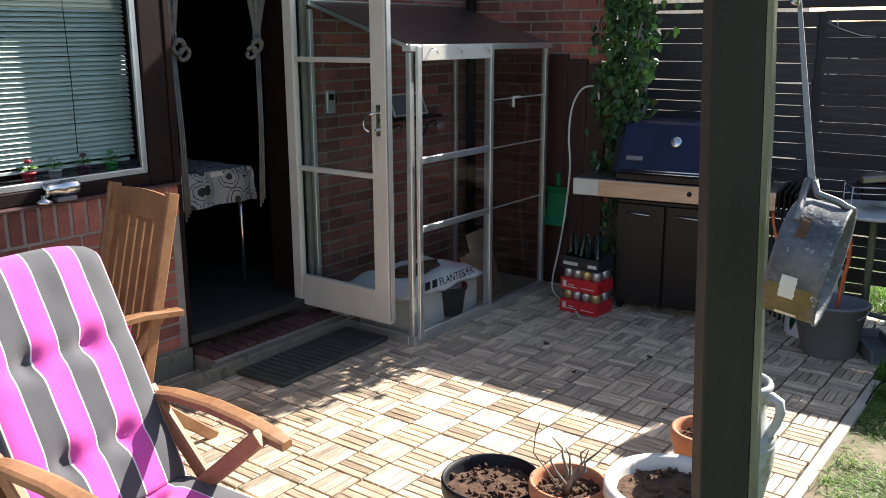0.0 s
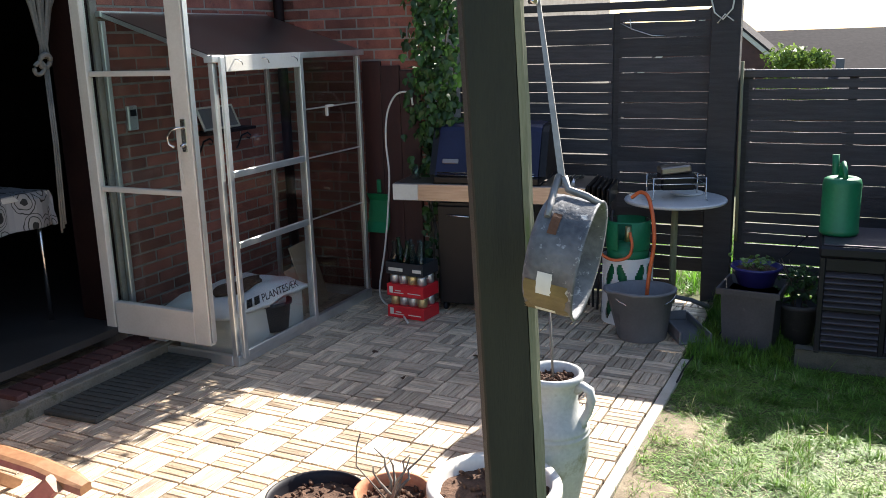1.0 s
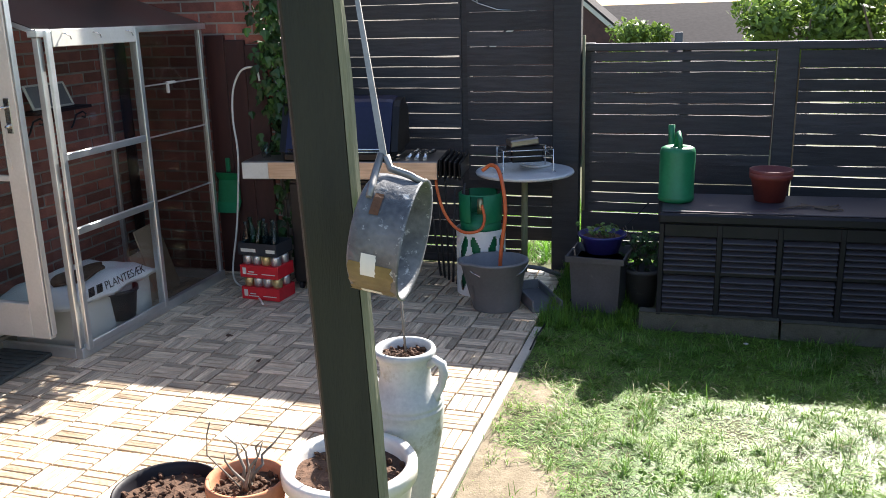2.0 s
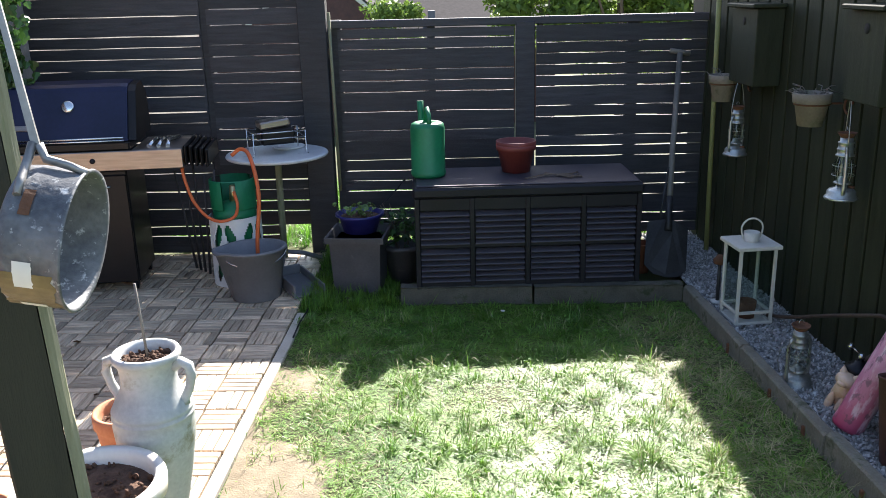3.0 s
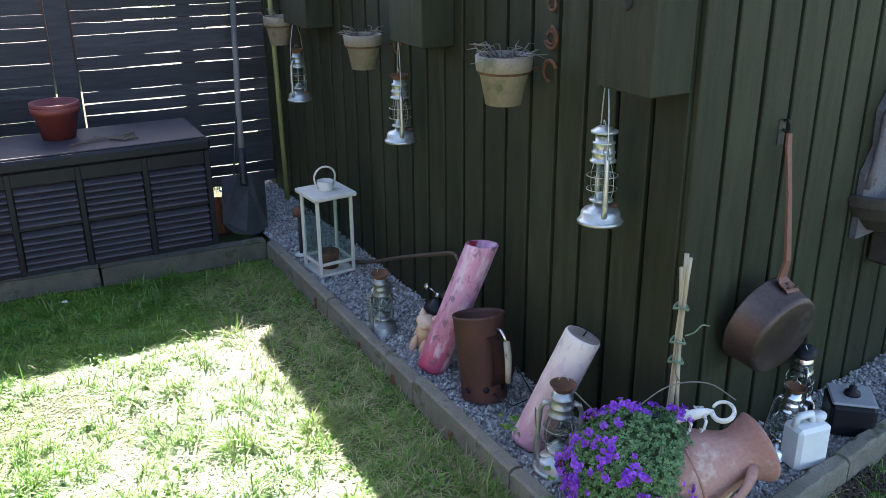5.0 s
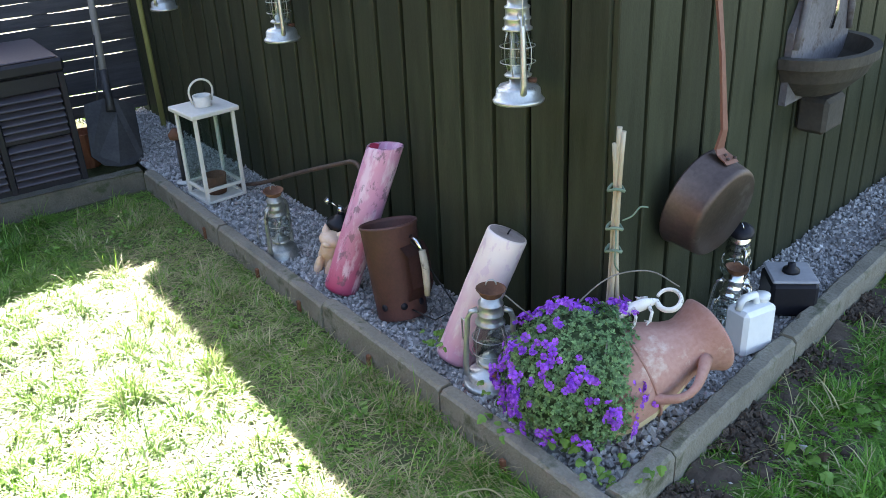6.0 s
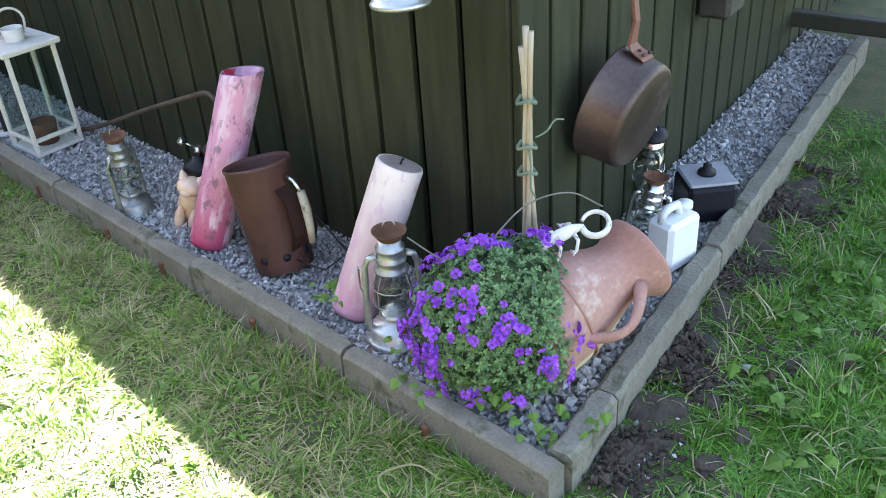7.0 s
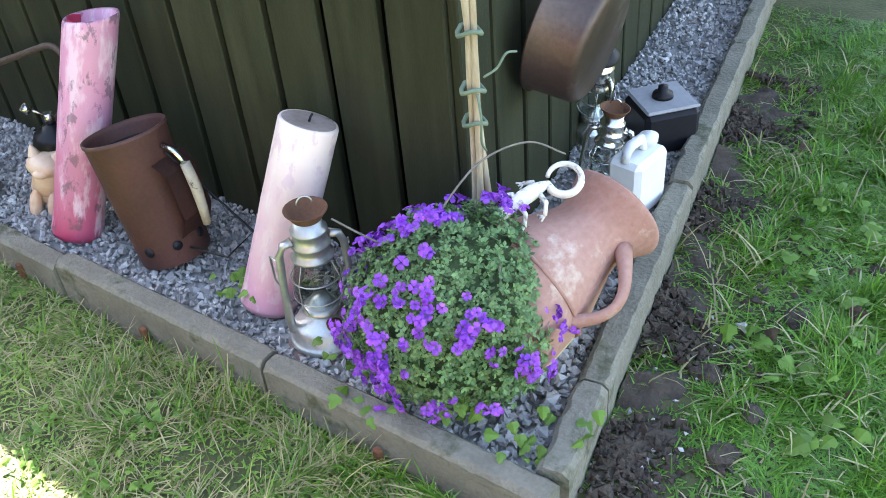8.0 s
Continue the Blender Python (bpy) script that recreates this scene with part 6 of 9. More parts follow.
def lantern(m, label, metal, globe, cap, scale=1.0, bail=True, bail_up=True, filler=True):
    """A hurricane lantern: tank, side tubes, globe with guard wires, chimney, cap and wire bail. Height 0.30 to the cap."""
    t = thing("hurricane_lantern", m @ Matrix.Scale(scale, 4), label, "lantern", "hurricane lanterns")
    bm = B(); lathe(bm, [(0, 0), (0.068, 0), (0.071, 0.006), (0.067, 0.012), (0.062, 0.015), (0.060, 0.036), (0.051, 0.046), (0.026, 0.052), (0.024, 0.066), (0.0, 0.066)], 30); part("tank", bm, metal, t)
    if filler:
        bm = B(); lathe(bm, [(0, 0.0), (0.014, 0), (0.015, 0.010), (0, 0.012)], 14, m=pose(0.012, -0.040, 0.047)); part("filler_cap", bm, M_RUST, t, "rusty filler cap")
    bm = B(); lathe(bm, [(0.036, 0.070), (0.038, 0.074), (0.030, 0.080), (0.022, 0.082), (0.018, 0.095), (0, 0.10)], 20); part("burner", bm, metal, t)
    bm = B(); lathe(bm, [(0.030, 0.080), (0.040, 0.10), (0.0455, 0.125), (0.044, 0.150), (0.036, 0.178), (0.030, 0.190)], 28); part("globe", bm, globe, t, "clear glass globe").visible_shadow = False
    for s in (-1, 1):
        bm = B()
        rows = []
        for x, z in ((0.046, 0.028), (0.060, 0.036), (0.0635, 0.060), (0.0625, 0.14), (0.0600, 0.205), (0.052, 0.226), (0.034, 0.232)):
            rows.append((s * x, 0, z))
        tube(bm, rows, [0.010, 0.0095, 0.0085, 0.0075, 0.0075, 0.008, 0.009], 10); part("side_tube", bm, metal, t)
    for z, r in ((0.108, 0.047), (0.150, 0.047)):
        bm = B(); tube(bm, arc((0, 0, z), r, 0, 360, 20, (1, 0, 0), (0, 1, 0))[:-1], 0.0014, 5, True); part("guard_ring", bm, metal, t)
    for a in (35, 145, 215, 325):
        ca_, sa_ = math.cos(radians(a)), math.sin(radians(a))
        bm = B(); tube(bm, [(0.036 * ca_, 0.036 * sa_, 0.074), (0.047 * ca_, 0.047 * sa_, 0.108), (0.047 * ca_, 0.047 * sa_, 0.150), (0.032 * ca_, 0.032 * sa_, 0.192)], 0.0014, 5); part("guard_wire", bm, metal, t)
    bm = B(); lathe(bm, [(0.031, 0.190), (0.040, 0.192), (0.040, 0.197), (0.034, 0.201), (0.033, 0.216), (0.036, 0.219), (0.036, 0.223), (0.032, 0.227), (0.031, 0.245), (0.034, 0.248), (0.034, 0.252), (0.027, 0.256), (0.026, 0.272), (0.0, 0.272)], 28); part("chimney", bm, metal, t)
    dome = [(0.026, 0.276), (0.041, 0.280), (0.041, 0.286), (0.022, 0.298), (0.008, 0.301), (0, 0.301)]
    dish = [(0.026, 0.272), (0.029, 0.276), (0.033, 0.283), (0.0395, 0.291), (0.0400, 0.2935), (0.0375, 0.2925), (0.031, 0.285), (0.024, 0.2775), (0, 0.2755)]
    bm = B(); lathe(bm, dish if cap is M_RUST else dome, 26); part("cap", bm, cap, t)
    bm = B(); tube(bm, arc((0, 0, 0.303), 0.014, 0, 180, 8, (1, 0, 0), (0, 0.2, 1)), 0.0018, 5); part("cap_ring", bm, metal, t)
    if bail:
        bm = B()
        if bail_up:
            tube(bm, [(-0.063, 0, 0.20), (-0.061, 0, 0.28), (-0.045, 0.0, 0.36), (-0.016, 0, 0.445), (0, 0, 0.458), (0.016, 0, 0.445), (0.045, 0, 0.36), (0.061, 0, 0.28), (0.063, 0, 0.20)], 0.0022, 6)
        else:
            tube(bm, [(-0.068, 0, 0.20), (-0.074, 0.03, 0.19), (-0.07, 0.05, 0.12), (-0.045, 0.066, 0.05), (0, 0.07, 0.03), (0.045, 0.066, 0.05), (0.07, 0.05, 0.12), (0.074, 0.03, 0.19), (0.068, 0, 0.20)], 0.0022, 6)
        part("bail", bm, metal, t)
    return t


for y, z, rz, tilt, sc in ((2.21, 0.838, 62, 2, 0.90), (3.455, 0.794, 70, 1, 0.90), (4.60, 0.755, 35, 0, 0.87)):
    lantern(pose(2.025, y, z, 0, tilt, rz), "zinc hurricane lantern hanging on the shed wall", M_ZINC, M_GLOBE, M_ZINC if y < 3 else M_RUST, sc)
    hk = thing("wall_hook", pose(2.142, y, z + 0.458 * sc), "small steel hook in the shed wall", "hook", "hooks on the shed")
    bm = B(); tube(bm, [(0, 0, 0), (-0.07, 0, 0.0), (-0.118, 0, -0.004), (-0.126, 0, 0.006), (-0.120, 0, 0.016)], 0.003, 6); part("hook", bm, M_CHROME, hk)
lantern(pose(1.852, 3.31, 0.068, 3, -4, 20), "tarnished old lantern with a rusty cap on the gravel", M_OLDZINC, M_GLOBE, M_RUST, 0.90, True, False, False)
lantern(pose(1.905, 2.20, 0.072, -1, 2, -35), "hurricane lantern with a rusty cap standing on a stone", M_ZINC, M_GLOBE, M_RUST, 1.0, True, False)
lantern(pose(2.80, 2.085, 0.085, -6, -18, 60), "black and chrome hurricane lantern leaning in the gravel", M_CHROME, M_GLOBE, M_PLASTIC_BLACK, 0.92, False)
lantern(pose(2.545, 1.935, 0.072, 4, -6, 110), "chrome lantern with a rusty top behind the jug", M_CHROME, M_GLOBE, M_RUST, 0.82, False, False, False)
st_ = thing("flat_stone", pose(1.905, 2.19, 0.05), "flat reddish stone under the lantern", "stone")
bm = B(); lathe(bm, [(0, -0.02), (0.075, -0.02), (0.085, 0.0), (0.08, 0.018), (0, 0.022)], 11)
for v in bm.verts:
    v.co += Vector((1, 1, 0.2)) * 0.012 * noise.noise(v.co * 14)
part("stone", bm, mat("red_stone", (0.14, 0.08, 0.07), (0.22, 0.14, 0.12), 0.85, 10, 100, 0.4), st_)

# white box lantern
wl = thing("box_lantern", pose(1.912, 4.02, 0.075, 0, 0, 4), "white painted metal box lantern with glass sides", "lantern")
s = 0.083
for x in (-s, s):
    for y in (-s, s):
        bm = B(); quad_box(bm, x - 0.007, x + 0.007, y - 0.007, y + 0.007, 0.012, 0.365, 0.0015); part("corner_post", bm, M_WHITE, wl)
for z in (0.0, 0.052):
    bm = B()
    for a in ((-s - 0.007, s + 0.007, -s - 0.007, -s + 0.007), (-s - 0.007, s + 0.007, s - 0.007, s + 0.007), (-s - 0.007, -s + 0.007, -s + 0.0075, s - 0.0075), (s - 0.007, s + 0.007, -s + 0.0075, s - 0.0075)):
        quad_box(bm, *a, z, z + 0.012, 0.001)
    if z == 0.0:
        quad_box(bm, -s + 0.0075, s - 0.0075, -s + 0.0075, s - 0.0075, 0.001, 0.008)
    part("rail", bm, M_WHITE, wl)
for a in ((-s + 0.008, s - 0.008, -s - 0.001, -s + 0.001), (-s + 0.008, s - 0.008, s - 0.001, s + 0.001), (-s - 0.001, -s + 0.001, -s + 0.008, s - 0.008), (s - 0.001, s + 0.001, -s + 0.008, s - 0.008)):
    bm = B(); quad_box(bm, *a, 0.066, 0.363); part("pane", bm, M_GLASS, wl).visible_shadow = False
bm = B(); quad_box(bm, -0.106, 0.106, -0.106, 0.106, 0.366, 0.386, 0.004); part("roof", bm, M_WHITE, wl)
bm = B(); lathe(bm, [(0.034, 0.3865), (0.037, 0.43), (0.034, 0.43), (0.032, 0.39), (0, 0.388)], 24); part("vent", bm, M_WHITE, wl)
bm = B(); tube(bm, [(-0.04, 0, 0.40), (-0.05, 0, 0.43)] + arc((0, 0, 0.445), 0.052, 175, 5, 14, (1, 0, 0), (0, 0, 0.95)) + [(0.05, 0, 0.43), (0.04, 0, 0.40)], 0.0045, 7); part("ring_handle", bm, M_WHITE, wl)
cp = thing("candle_pot", pose(1.912, 4.02, 0.0845), "small dark pot inside the box lantern", "pot")
bm = B(); lathe(bm, [(0, 0), (0.040, 0), (0.048, 0.08), (0.044, 0.08), (0.036, 0.01), (0, 0.01)], 20); part("body", bm, M_RUST, cp)
dl = thing("garden_light", pose(1.86, 4.26, 0.07), "small dark metal garden light beside the box lantern", "garden light")
bm = B(); rod(bm, (0, 0, 0), (0, 0, 0.21), 0.009, 0.009, 10); part("stem", bm, M_IRON, dl)
bm = B(); lathe(bm, [(0, 0.20), (0.03, 0.205), (0.034, 0.225), (0.012, 0.25), (0, 0.25)], 18); part("head", bm, M_RUST, dl)
bm = B(); lathe(bm, [(0, 0), (0.035, 0.0), (0.033, 0.008), (0, 0.012)], 18); part("foot", bm, M_WHITE, dl)

# weed burner: canister and swan-necked pipe
wb = thing("weed_burner", Matrix(), "weed burner with a black canister and a long rusty bent pipe", "weed burner")
bm = B(); lathe(bm, [(0, 0.0), (0.050, 0.0), (0.054, 0.008), (0.054, 0.115), (0.046, 0.135), (0.022, 0.145), (0.018, 0.155), (0, 0.155)], 26, at=(2.025, 3.17, 0.07)); can_ = part("canister", bm, M_ENAMEL, wb)
bm = B()
for z0, z1, a0, a1 in ((0.125, 0.129, 195, 275), (0.175, 0.179, 195, 275), (0.143, 0.163, 205, 220), (0.143, 0.163, 224, 236), (0.143, 0.163, 240, 250), (0.143, 0.163, 254, 266)):
    vs = []
    for k in range(7):
        a = radians(a0 + (a1 - a0) * k / 6)
        vs.append((bm.verts.new((2.025 + 0.0546 * math.cos(a), 3.17 + 0.0546 * math.sin(a), z0)), bm.verts.new((2.025 + 0.0546 * math.cos(a), 3.17 + 0.0546 * math.sin(a), z1))))
    for (a1_, b1_), (a2_, b2_) in zip(vs, vs[1:]):
        bm.faces.new((a1_, a2_, b2_, b1_))
part("print", bm, M_WHITEP, can_, "white print bars on the canister")
bm = B(); tube(bm, smooth([(2.02, 4.02, 0.085), (2.05, 3.86, 0.135), (2.085, 3.55, 0.26), (2.095, 3.25, 0.375), (2.097, 3.17, 0.402), (2.097, 3.13, 0.395), (2.095, 3.11, 0.36), (2.085, 3.13, 0.30), (2.06, 3.16, 0.245), (2.04, 3.17, 0.225)]), 0.0085, 9); part("pipe", bm, mat("tarnished_pipe", (0.060, 0.042, 0.034), (0.13, 0.085, 0.062), 0.6, 14, 90, 0.2, metal=0.3), wb, "rusty bent burner pipe")
bm = B(); rod(bm, (2.03, 3.17, 0.225), (2.03, 3.17, 0.255), 0.012, 0.012, 10); tube(bm, [(2.03, 3.17, 0.245), (2.0, 3.19, 0.275)], 0.004, 6); rod(bm, (2.0, 3.19, 0.27), (1.99, 3.195, 0.285), 0.012, 0.012, 8); part("valve", bm, M_CHROME, wb)

# big candles
M_WAXIN = mat("red_wax", (0.42, 0.02, 0.06), (0.55, 0.05, 0.10), 0.4, 8, 60, 0.1)


def wax(name, low, high, span, blotch, bloom, scuff):
    """Dyed wax whose colour pales along the candle, with a white bloom and scuffs."""
    m = mat(name, high, tuple(min(1, c_ * 1.1) for c_ in high), 0.42, 5, 50, 0.12, c3=blotch, spots=0.06, spot_scale=24)
    n, ln = m.node_tree.nodes, m.node_tree.links.new
    p = n["Principled BSDF"]
    src = p.inputs["Base Color"].links[0].from_socket
    tc, sx, nz, ad, mr, mx = n.new("ShaderNodeTexCoord"), n.new("ShaderNodeSeparateXYZ"), n.new("ShaderNodeTexNoise"), n.new("ShaderNodeMath"), n.new("ShaderNodeMapRange"), n.new("ShaderNodeMix")
    nz.inputs["Scale"].default_value = 14
    ln(tc.outputs["Object"], sx.inputs[0]); ln(tc.outputs["Object"], nz.inputs["Vector"])
    ad.operation, ad.inputs[1].default_value = "MULTIPLY_ADD", 0.16
    ln(nz.outputs["Fac"], ad.inputs[0]); ln(sx.outputs["Z"], ad.inputs[2])
    mr.inputs["From Min"].default_value, mr.inputs["From Max"].default_value = span
    mr.inputs["To Min"].default_value, mr.inputs["To Max"].default_value = 1, 0
    ln(ad.outputs[0], mr.inputs["Value"])
    mx.data_type = "RGBA"
    ln(mr.outputs[0], mx.inputs["Factor"]); ln(src, mx.inputs["A"])
    mx.inputs["B"].default_value = (*low, 1)
    last = mx.outputs["Result"]
    for sc, stretch, lo, hi, amount, tone in ((26, (1, 1, 0.3), 0.49, 0.60, 0.7, bloom), (34, (1, 1, 0.55), 0.575, 0.625, 0.65, scuff)):
        mp2, sn, sr, cm = n.new("ShaderNodeMapping"), n.new("ShaderNodeTexNoise"), n.new("ShaderNodeMapRange"), n.new("ShaderNodeMix")
        mp2.inputs["Scale"].default_value = stretch
        sn.inputs["Scale"].default_value, sn.inputs["Detail"].default_value, sn.inputs["Roughness"].default_value = sc, 6, 0.62
        sr.inputs["From Min"].default_value, sr.inputs["From Max"].default_value, sr.inputs["To Max"].default_value = lo, hi, amount
        cm.data_type = "RGBA"
        ln(tc.outputs["Object"], mp2.inputs["Vector"]); ln(mp2.outputs[0], sn.inputs["Vector"]); ln(sn.outputs["Fac"], sr.inputs["Value"])
        ln(sr.outputs[0], cm.inputs["Factor"]); ln(last, cm.inputs["A"])
        cm.inputs["B"].default_value = (*tone, 1)
        last = cm.outputs["Result"]
    ln(last, p.inputs["Base Color"])
    p.inputs["Subsurface Weight"].default_value = 0.0
    return m


M_WAXR = wax("red_white_wax", (0.42, 0.045, 0.11), (0.55, 0.25, 0.35), (0.06, 0.36), (0.36, 0.14, 0.22), (0.72, 0.56, 0.62), (0.11, 0.065, 0.085))
M_WAXW = wax("pale_wax", (0.56, 0.29, 0.37), (0.70, 0.59, 0.53), (0.12, 0.44), (0.62, 0.46, 0.50), (0.72, 0.62, 0.57), (0.60, 0.42, 0.48))


def candle(a, b, r, material, label, seed, hollow):
    a, b = Vector(a), Vector(b)
    n = (b - a).length
    t = thing("pillar_candle", axis_frame(a, b), label, "candle", "large pillar candles")
    bm = B()
    prof = [(0, 0), (r * 0.97, 0.0), (r * 1.03, 0.012)] + [(r * (1 + 0.02 * noise.noise(Vector((k * 0.7, seed, 0)))), n * k / 14) for k in range(1, 14)] + [(r, n - 0.006), (r * 0.96, n)]
    prof += [(r * 0.86, n - 0.004), (r * 0.70, n - 0.05), (0, n - 0.07)] if hollow else [(r * 0.5, n - 0.004), (0, n - 0.006)]
    loops = lathe(bm, prof, 32)
    for ring in loops:
        for v in ring:
            a_ = math.atan2(v.co.y, v.co.x)
            v.co *= 1 + 0.012 * noise.noise(Vector((math.cos(a_) * 2, math.sin(a_) * 2, v.co.z * 14 + seed))) if 0.05 < v.co.z < n - 0.01 else 1
            if hollow and v.co.z > n - 0.02:
                v.co.z += 0.018 * math.sin(a_ * 1.0 + 2.2)
    part("wax", bm, material, t)
    if hollow:
        bm = B(); lathe(bm, [(r * 0.855, n - 0.012), (r * 0.72, n - 0.046), (0, n - 0.064)], 28); part("melted_well", bm, M_WAXIN, t, "deep red hollow of melted wax")
    else:
        bm = B(); lathe(bm, [(r * 0.90, n - 0.0005), (r * 0.85, n + 0.0005), (r * 0.4, n - 0.001), (0, n - 0.002)], 28); part("burnt_top", bm, mat("sooty_wax", (0.24, 0.19, 0.165), (0.40, 0.33, 0.30), 0.5, 20, 90, 0.2), t, "grey sooty wax round the wick")
        bm = B(); tube(bm, [(0, 0, n - 0.008), (0.002, 0, n + 0.008), (0.006, 0.0, n + 0.013)], 0.0025, 6); part("wick", bm, M_PLASTIC_BLACK, t)
    return t


candle((1.873, 2.935, 0.075), (2.052, 2.875, 0.55), 0.056, M_WAXR, "tall red and white candle leaning on the shed wall", 1, True)
candle((1.915, 2.365, 0.072), (2.062, 2.30, 0.44), 0.058, M_WAXW, "pale pink candle leaning on the shed wall", 4, False)

# chimney starter
M_RUSTPLATE = mat("rusted_sheet", (0.058, 0.024, 0.019), (0.115, 0.046, 0.034), 0.6, 7, 130, 0.2, c3=(0.12, 0.058, 0.042), spots=-0.12)
cs = thing("chimney_starter", axis_frame((1.940, 2.668, 0.072), (1.955, 2.742, 0.36)), "rusty brown charcoal chimney starter leaning in the gravel", "chimney starter")
bm = B(); loops = lathe(bm, [(0.076, 0.0), (0.078, 0.004), (0.088, 0.285), (0.091, 0.288), (0.091, 0.296), (0.087, 0.296), (0.084, 0.285), (0.074, 0.006)], 40); part("cylinder", bm, M_RUSTPLATE, cs)
bm = B(); lathe(bm, [(0.0735, 0.075), (0.0815, 0.262)], 40); part("soot_lining", bm, M_DARK, cs, "sooty black inside")
bm = B(); lathe(bm, [(0.0, 0.07), (0.075, 0.07), (0.075, 0.074), (0, 0.074)], 24); part("grate", bm, M_PLASTIC_BLACK, cs)
ha = radians(-78)
hx, hy = math.cos(ha), math.sin(ha)
bm = B()
q = [Vector((hx * r_ - hy * w_, hy * r_ + hx * w_, z_)) for r_, w_, z_ in ((0.086, -0.05, 0.06), (0.086, 0.05, 0.06), (0.112, 0.045, 0.10), (0.112, 0.045, 0.20), (0.089, 0.05, 0.23), (0.089, -0.05, 0.23), (0.112, -0.045, 0.20), (0.112, -0.045, 0.10))]
v_ = [bm.verts.new(p) for p in q]
for idx in ((0, 1, 2, 7), (7, 2, 3, 6), (6, 3, 4, 5)):
    bm.faces.new([v_[i] for i in idx])
bmesh.ops.solidify(bm, geom=bm.faces[:], thickness=0.003)
part("heat_shield", bm, M_RUSTPLATE, cs)
bm = B(); tube(bm, [(hx * 0.09, hy * 0.09, 0.255), (hx * 0.115, hy * 0.115, 0.240), (hx * 0.130, hy * 0.130, 0.205)], 0.007, 8); part("handle_bracket", bm, M_CHROME, cs, "worn steel bracket")
bm = B(); tube(bm, [(hx * 0.130, hy * 0.130, 0.212), (hx * 0.133, hy * 0.133, 0.16), (hx * 0.128, hy * 0.128, 0.11), (hx * 0.122, hy * 0.122, 0.07)], [0.011, 0.0125, 0.011, 0.009], 10); part("grip", bm, mat("flaking_grip", (0.34, 0.28, 0.19), (0.52, 0.45, 0.33), 0.7, 14, 100, 0.4, c3=(0.04, 0.04, 0.03), spots=0.25, spot_scale=40), cs, "pale flaking wooden grip")
bm = B(); tube(bm, [(hx * 0.088, hy * 0.088, 0.24), (hx * 0.19 - hy * 0.05, hy * 0.19 + hx * 0.05, 0.02), (hx * 0.19 + hy * 0.05, hy * 0.19 - hx * 0.05, 0.015), (hx * 0.08 + hy * 0.03, hy * 0.08 - hx * 0.03, 0.03)], 0.003, 6); part("wire_stand", bm, M_IRON, cs)
for k in range(3):
    a = radians(200 + 45 * k)
    bm = B(); lathe(bm, [(0, 0.0), (0.011, 0.0), (0.011, 0.0015), (0, 0.0015)], 14, m=Matrix.Translation((0.0805 * math.cos(a), 0.0805 * math.sin(a), 0.045)) @ Vector((0, 0, 1)).rotation_difference(Vector((math.cos(a), math.sin(a), 0))).to_matrix().to_4x4()); part("air_hole", bm, M_PLASTIC_BLACK, cs)

# seated cat figure
M_CAT = mat("glazed_cat", (0.58, 0.36, 0.20), (0.72, 0.58, 0.46), 0.35, 9, 60, 0.08, c3=(0.55, 0.25, 0.05), spots=0.2, spot_scale=9)
bm = B()


def blob(bm, c, r, seg=16):
    bmesh.ops.create_uvsphere(bm, u_segments=seg, v_segments=10, radius=1, matrix=Matrix.Translation(c) @ Matrix.Diagonal((*r, 1)))


blob(bm, (0, 0.01, 0.055), (0.045, 0.055, 0.06)); blob(bm, (0, -0.02, 0.095), (0.034, 0.036, 0.055)); blob(bm, (0, -0.04, 0.155), (0.037, 0.035, 0.032)); blob(bm, (0, -0.07, 0.147), (0.016, 0.013, 0.012)); blob(bm, (-0.018, -0.05, 0.03), (0.013, 0.016, 0.05)); blob(bm, (0.018, -0.05, 0.03), (0.013, 0.016, 0.05))
for sx in (-1, 1):
    lathe(bm, [(0.014, 0), (0.008, 0.016), (0.001, 0.03)], 8, m=pose(sx * 0.022, -0.035, 0.178, 0, sx * 14, 0))
for f in bm.faces:
    f.smooth = True
cat_ob = new("cat_figurine", mesh_of("cat_figurine", bm, M_CAT)); cat_ob.matrix_basis = pose(1.93, 3.11, 0.068, -4, 16, -55) @ Matrix.Diagonal((1.15, 1.15, 0.86, 1)); tagged(cat_ob, "glazed cream and orange seated cat figurine on the gravel", "figurine")

# jug lying on its side, flowers spilling out of it
M_JUG = mat("weathered_terracotta", (0.30, 0.145, 0.105), (0.45, 0.26, 0.21), 0.7, 6, 80, 0.3, c3=(0.52, 0.42, 0.34), spots=0.12, spot_scale=7)
JA, JB = Vector((1.995, 1.866, 0.203)), Vector((2.182, 1.790, 0.272))
jg = thing("terracotta_jug", axis_frame(JA, JB) @ Matrix.Diagonal((0.87, 0.87, 0.99, 1)), "terracotta jug lying on its side as a planter", "jug")
bm = B()
lathe(bm, [(0.03, -0.115), (0.105, -0.10), (0.142, -0.04), (0.150, 0.02), (0.144, 0.075), (0.139, 0.085), (0.140, 0.092), (0.128, 0.125), (0.106, 0.168), (0.090, 0.200), (0.084, 0.220), (0.085, 0.235), (0.094, 0.260), (0.107, 0.283), (0.112, 0.292), (0.110, 0.297), (0.103, 0.291), (0.085, 0.260), (0.074, 0.225), (0.080, 0.19)], 44)
jinv = jg.matrix_basis.inverted()
upj = (jinv.to_3x3() @ Vector((0, 0, 1))); upj.z = 0; upj.normalize()
for v in bm.verts:                                      # thrown by hand: a little uneven, the lip bent
    v.co *= 1 + 0.03 * noise.noise(v.co * 7)
    if v.co.z > 0.25:
        v.co.z += 0.005 * math.sin(2 * math.atan2(v.co.y, v.co.x))
body = part("body", bm, M_JUG, jg)
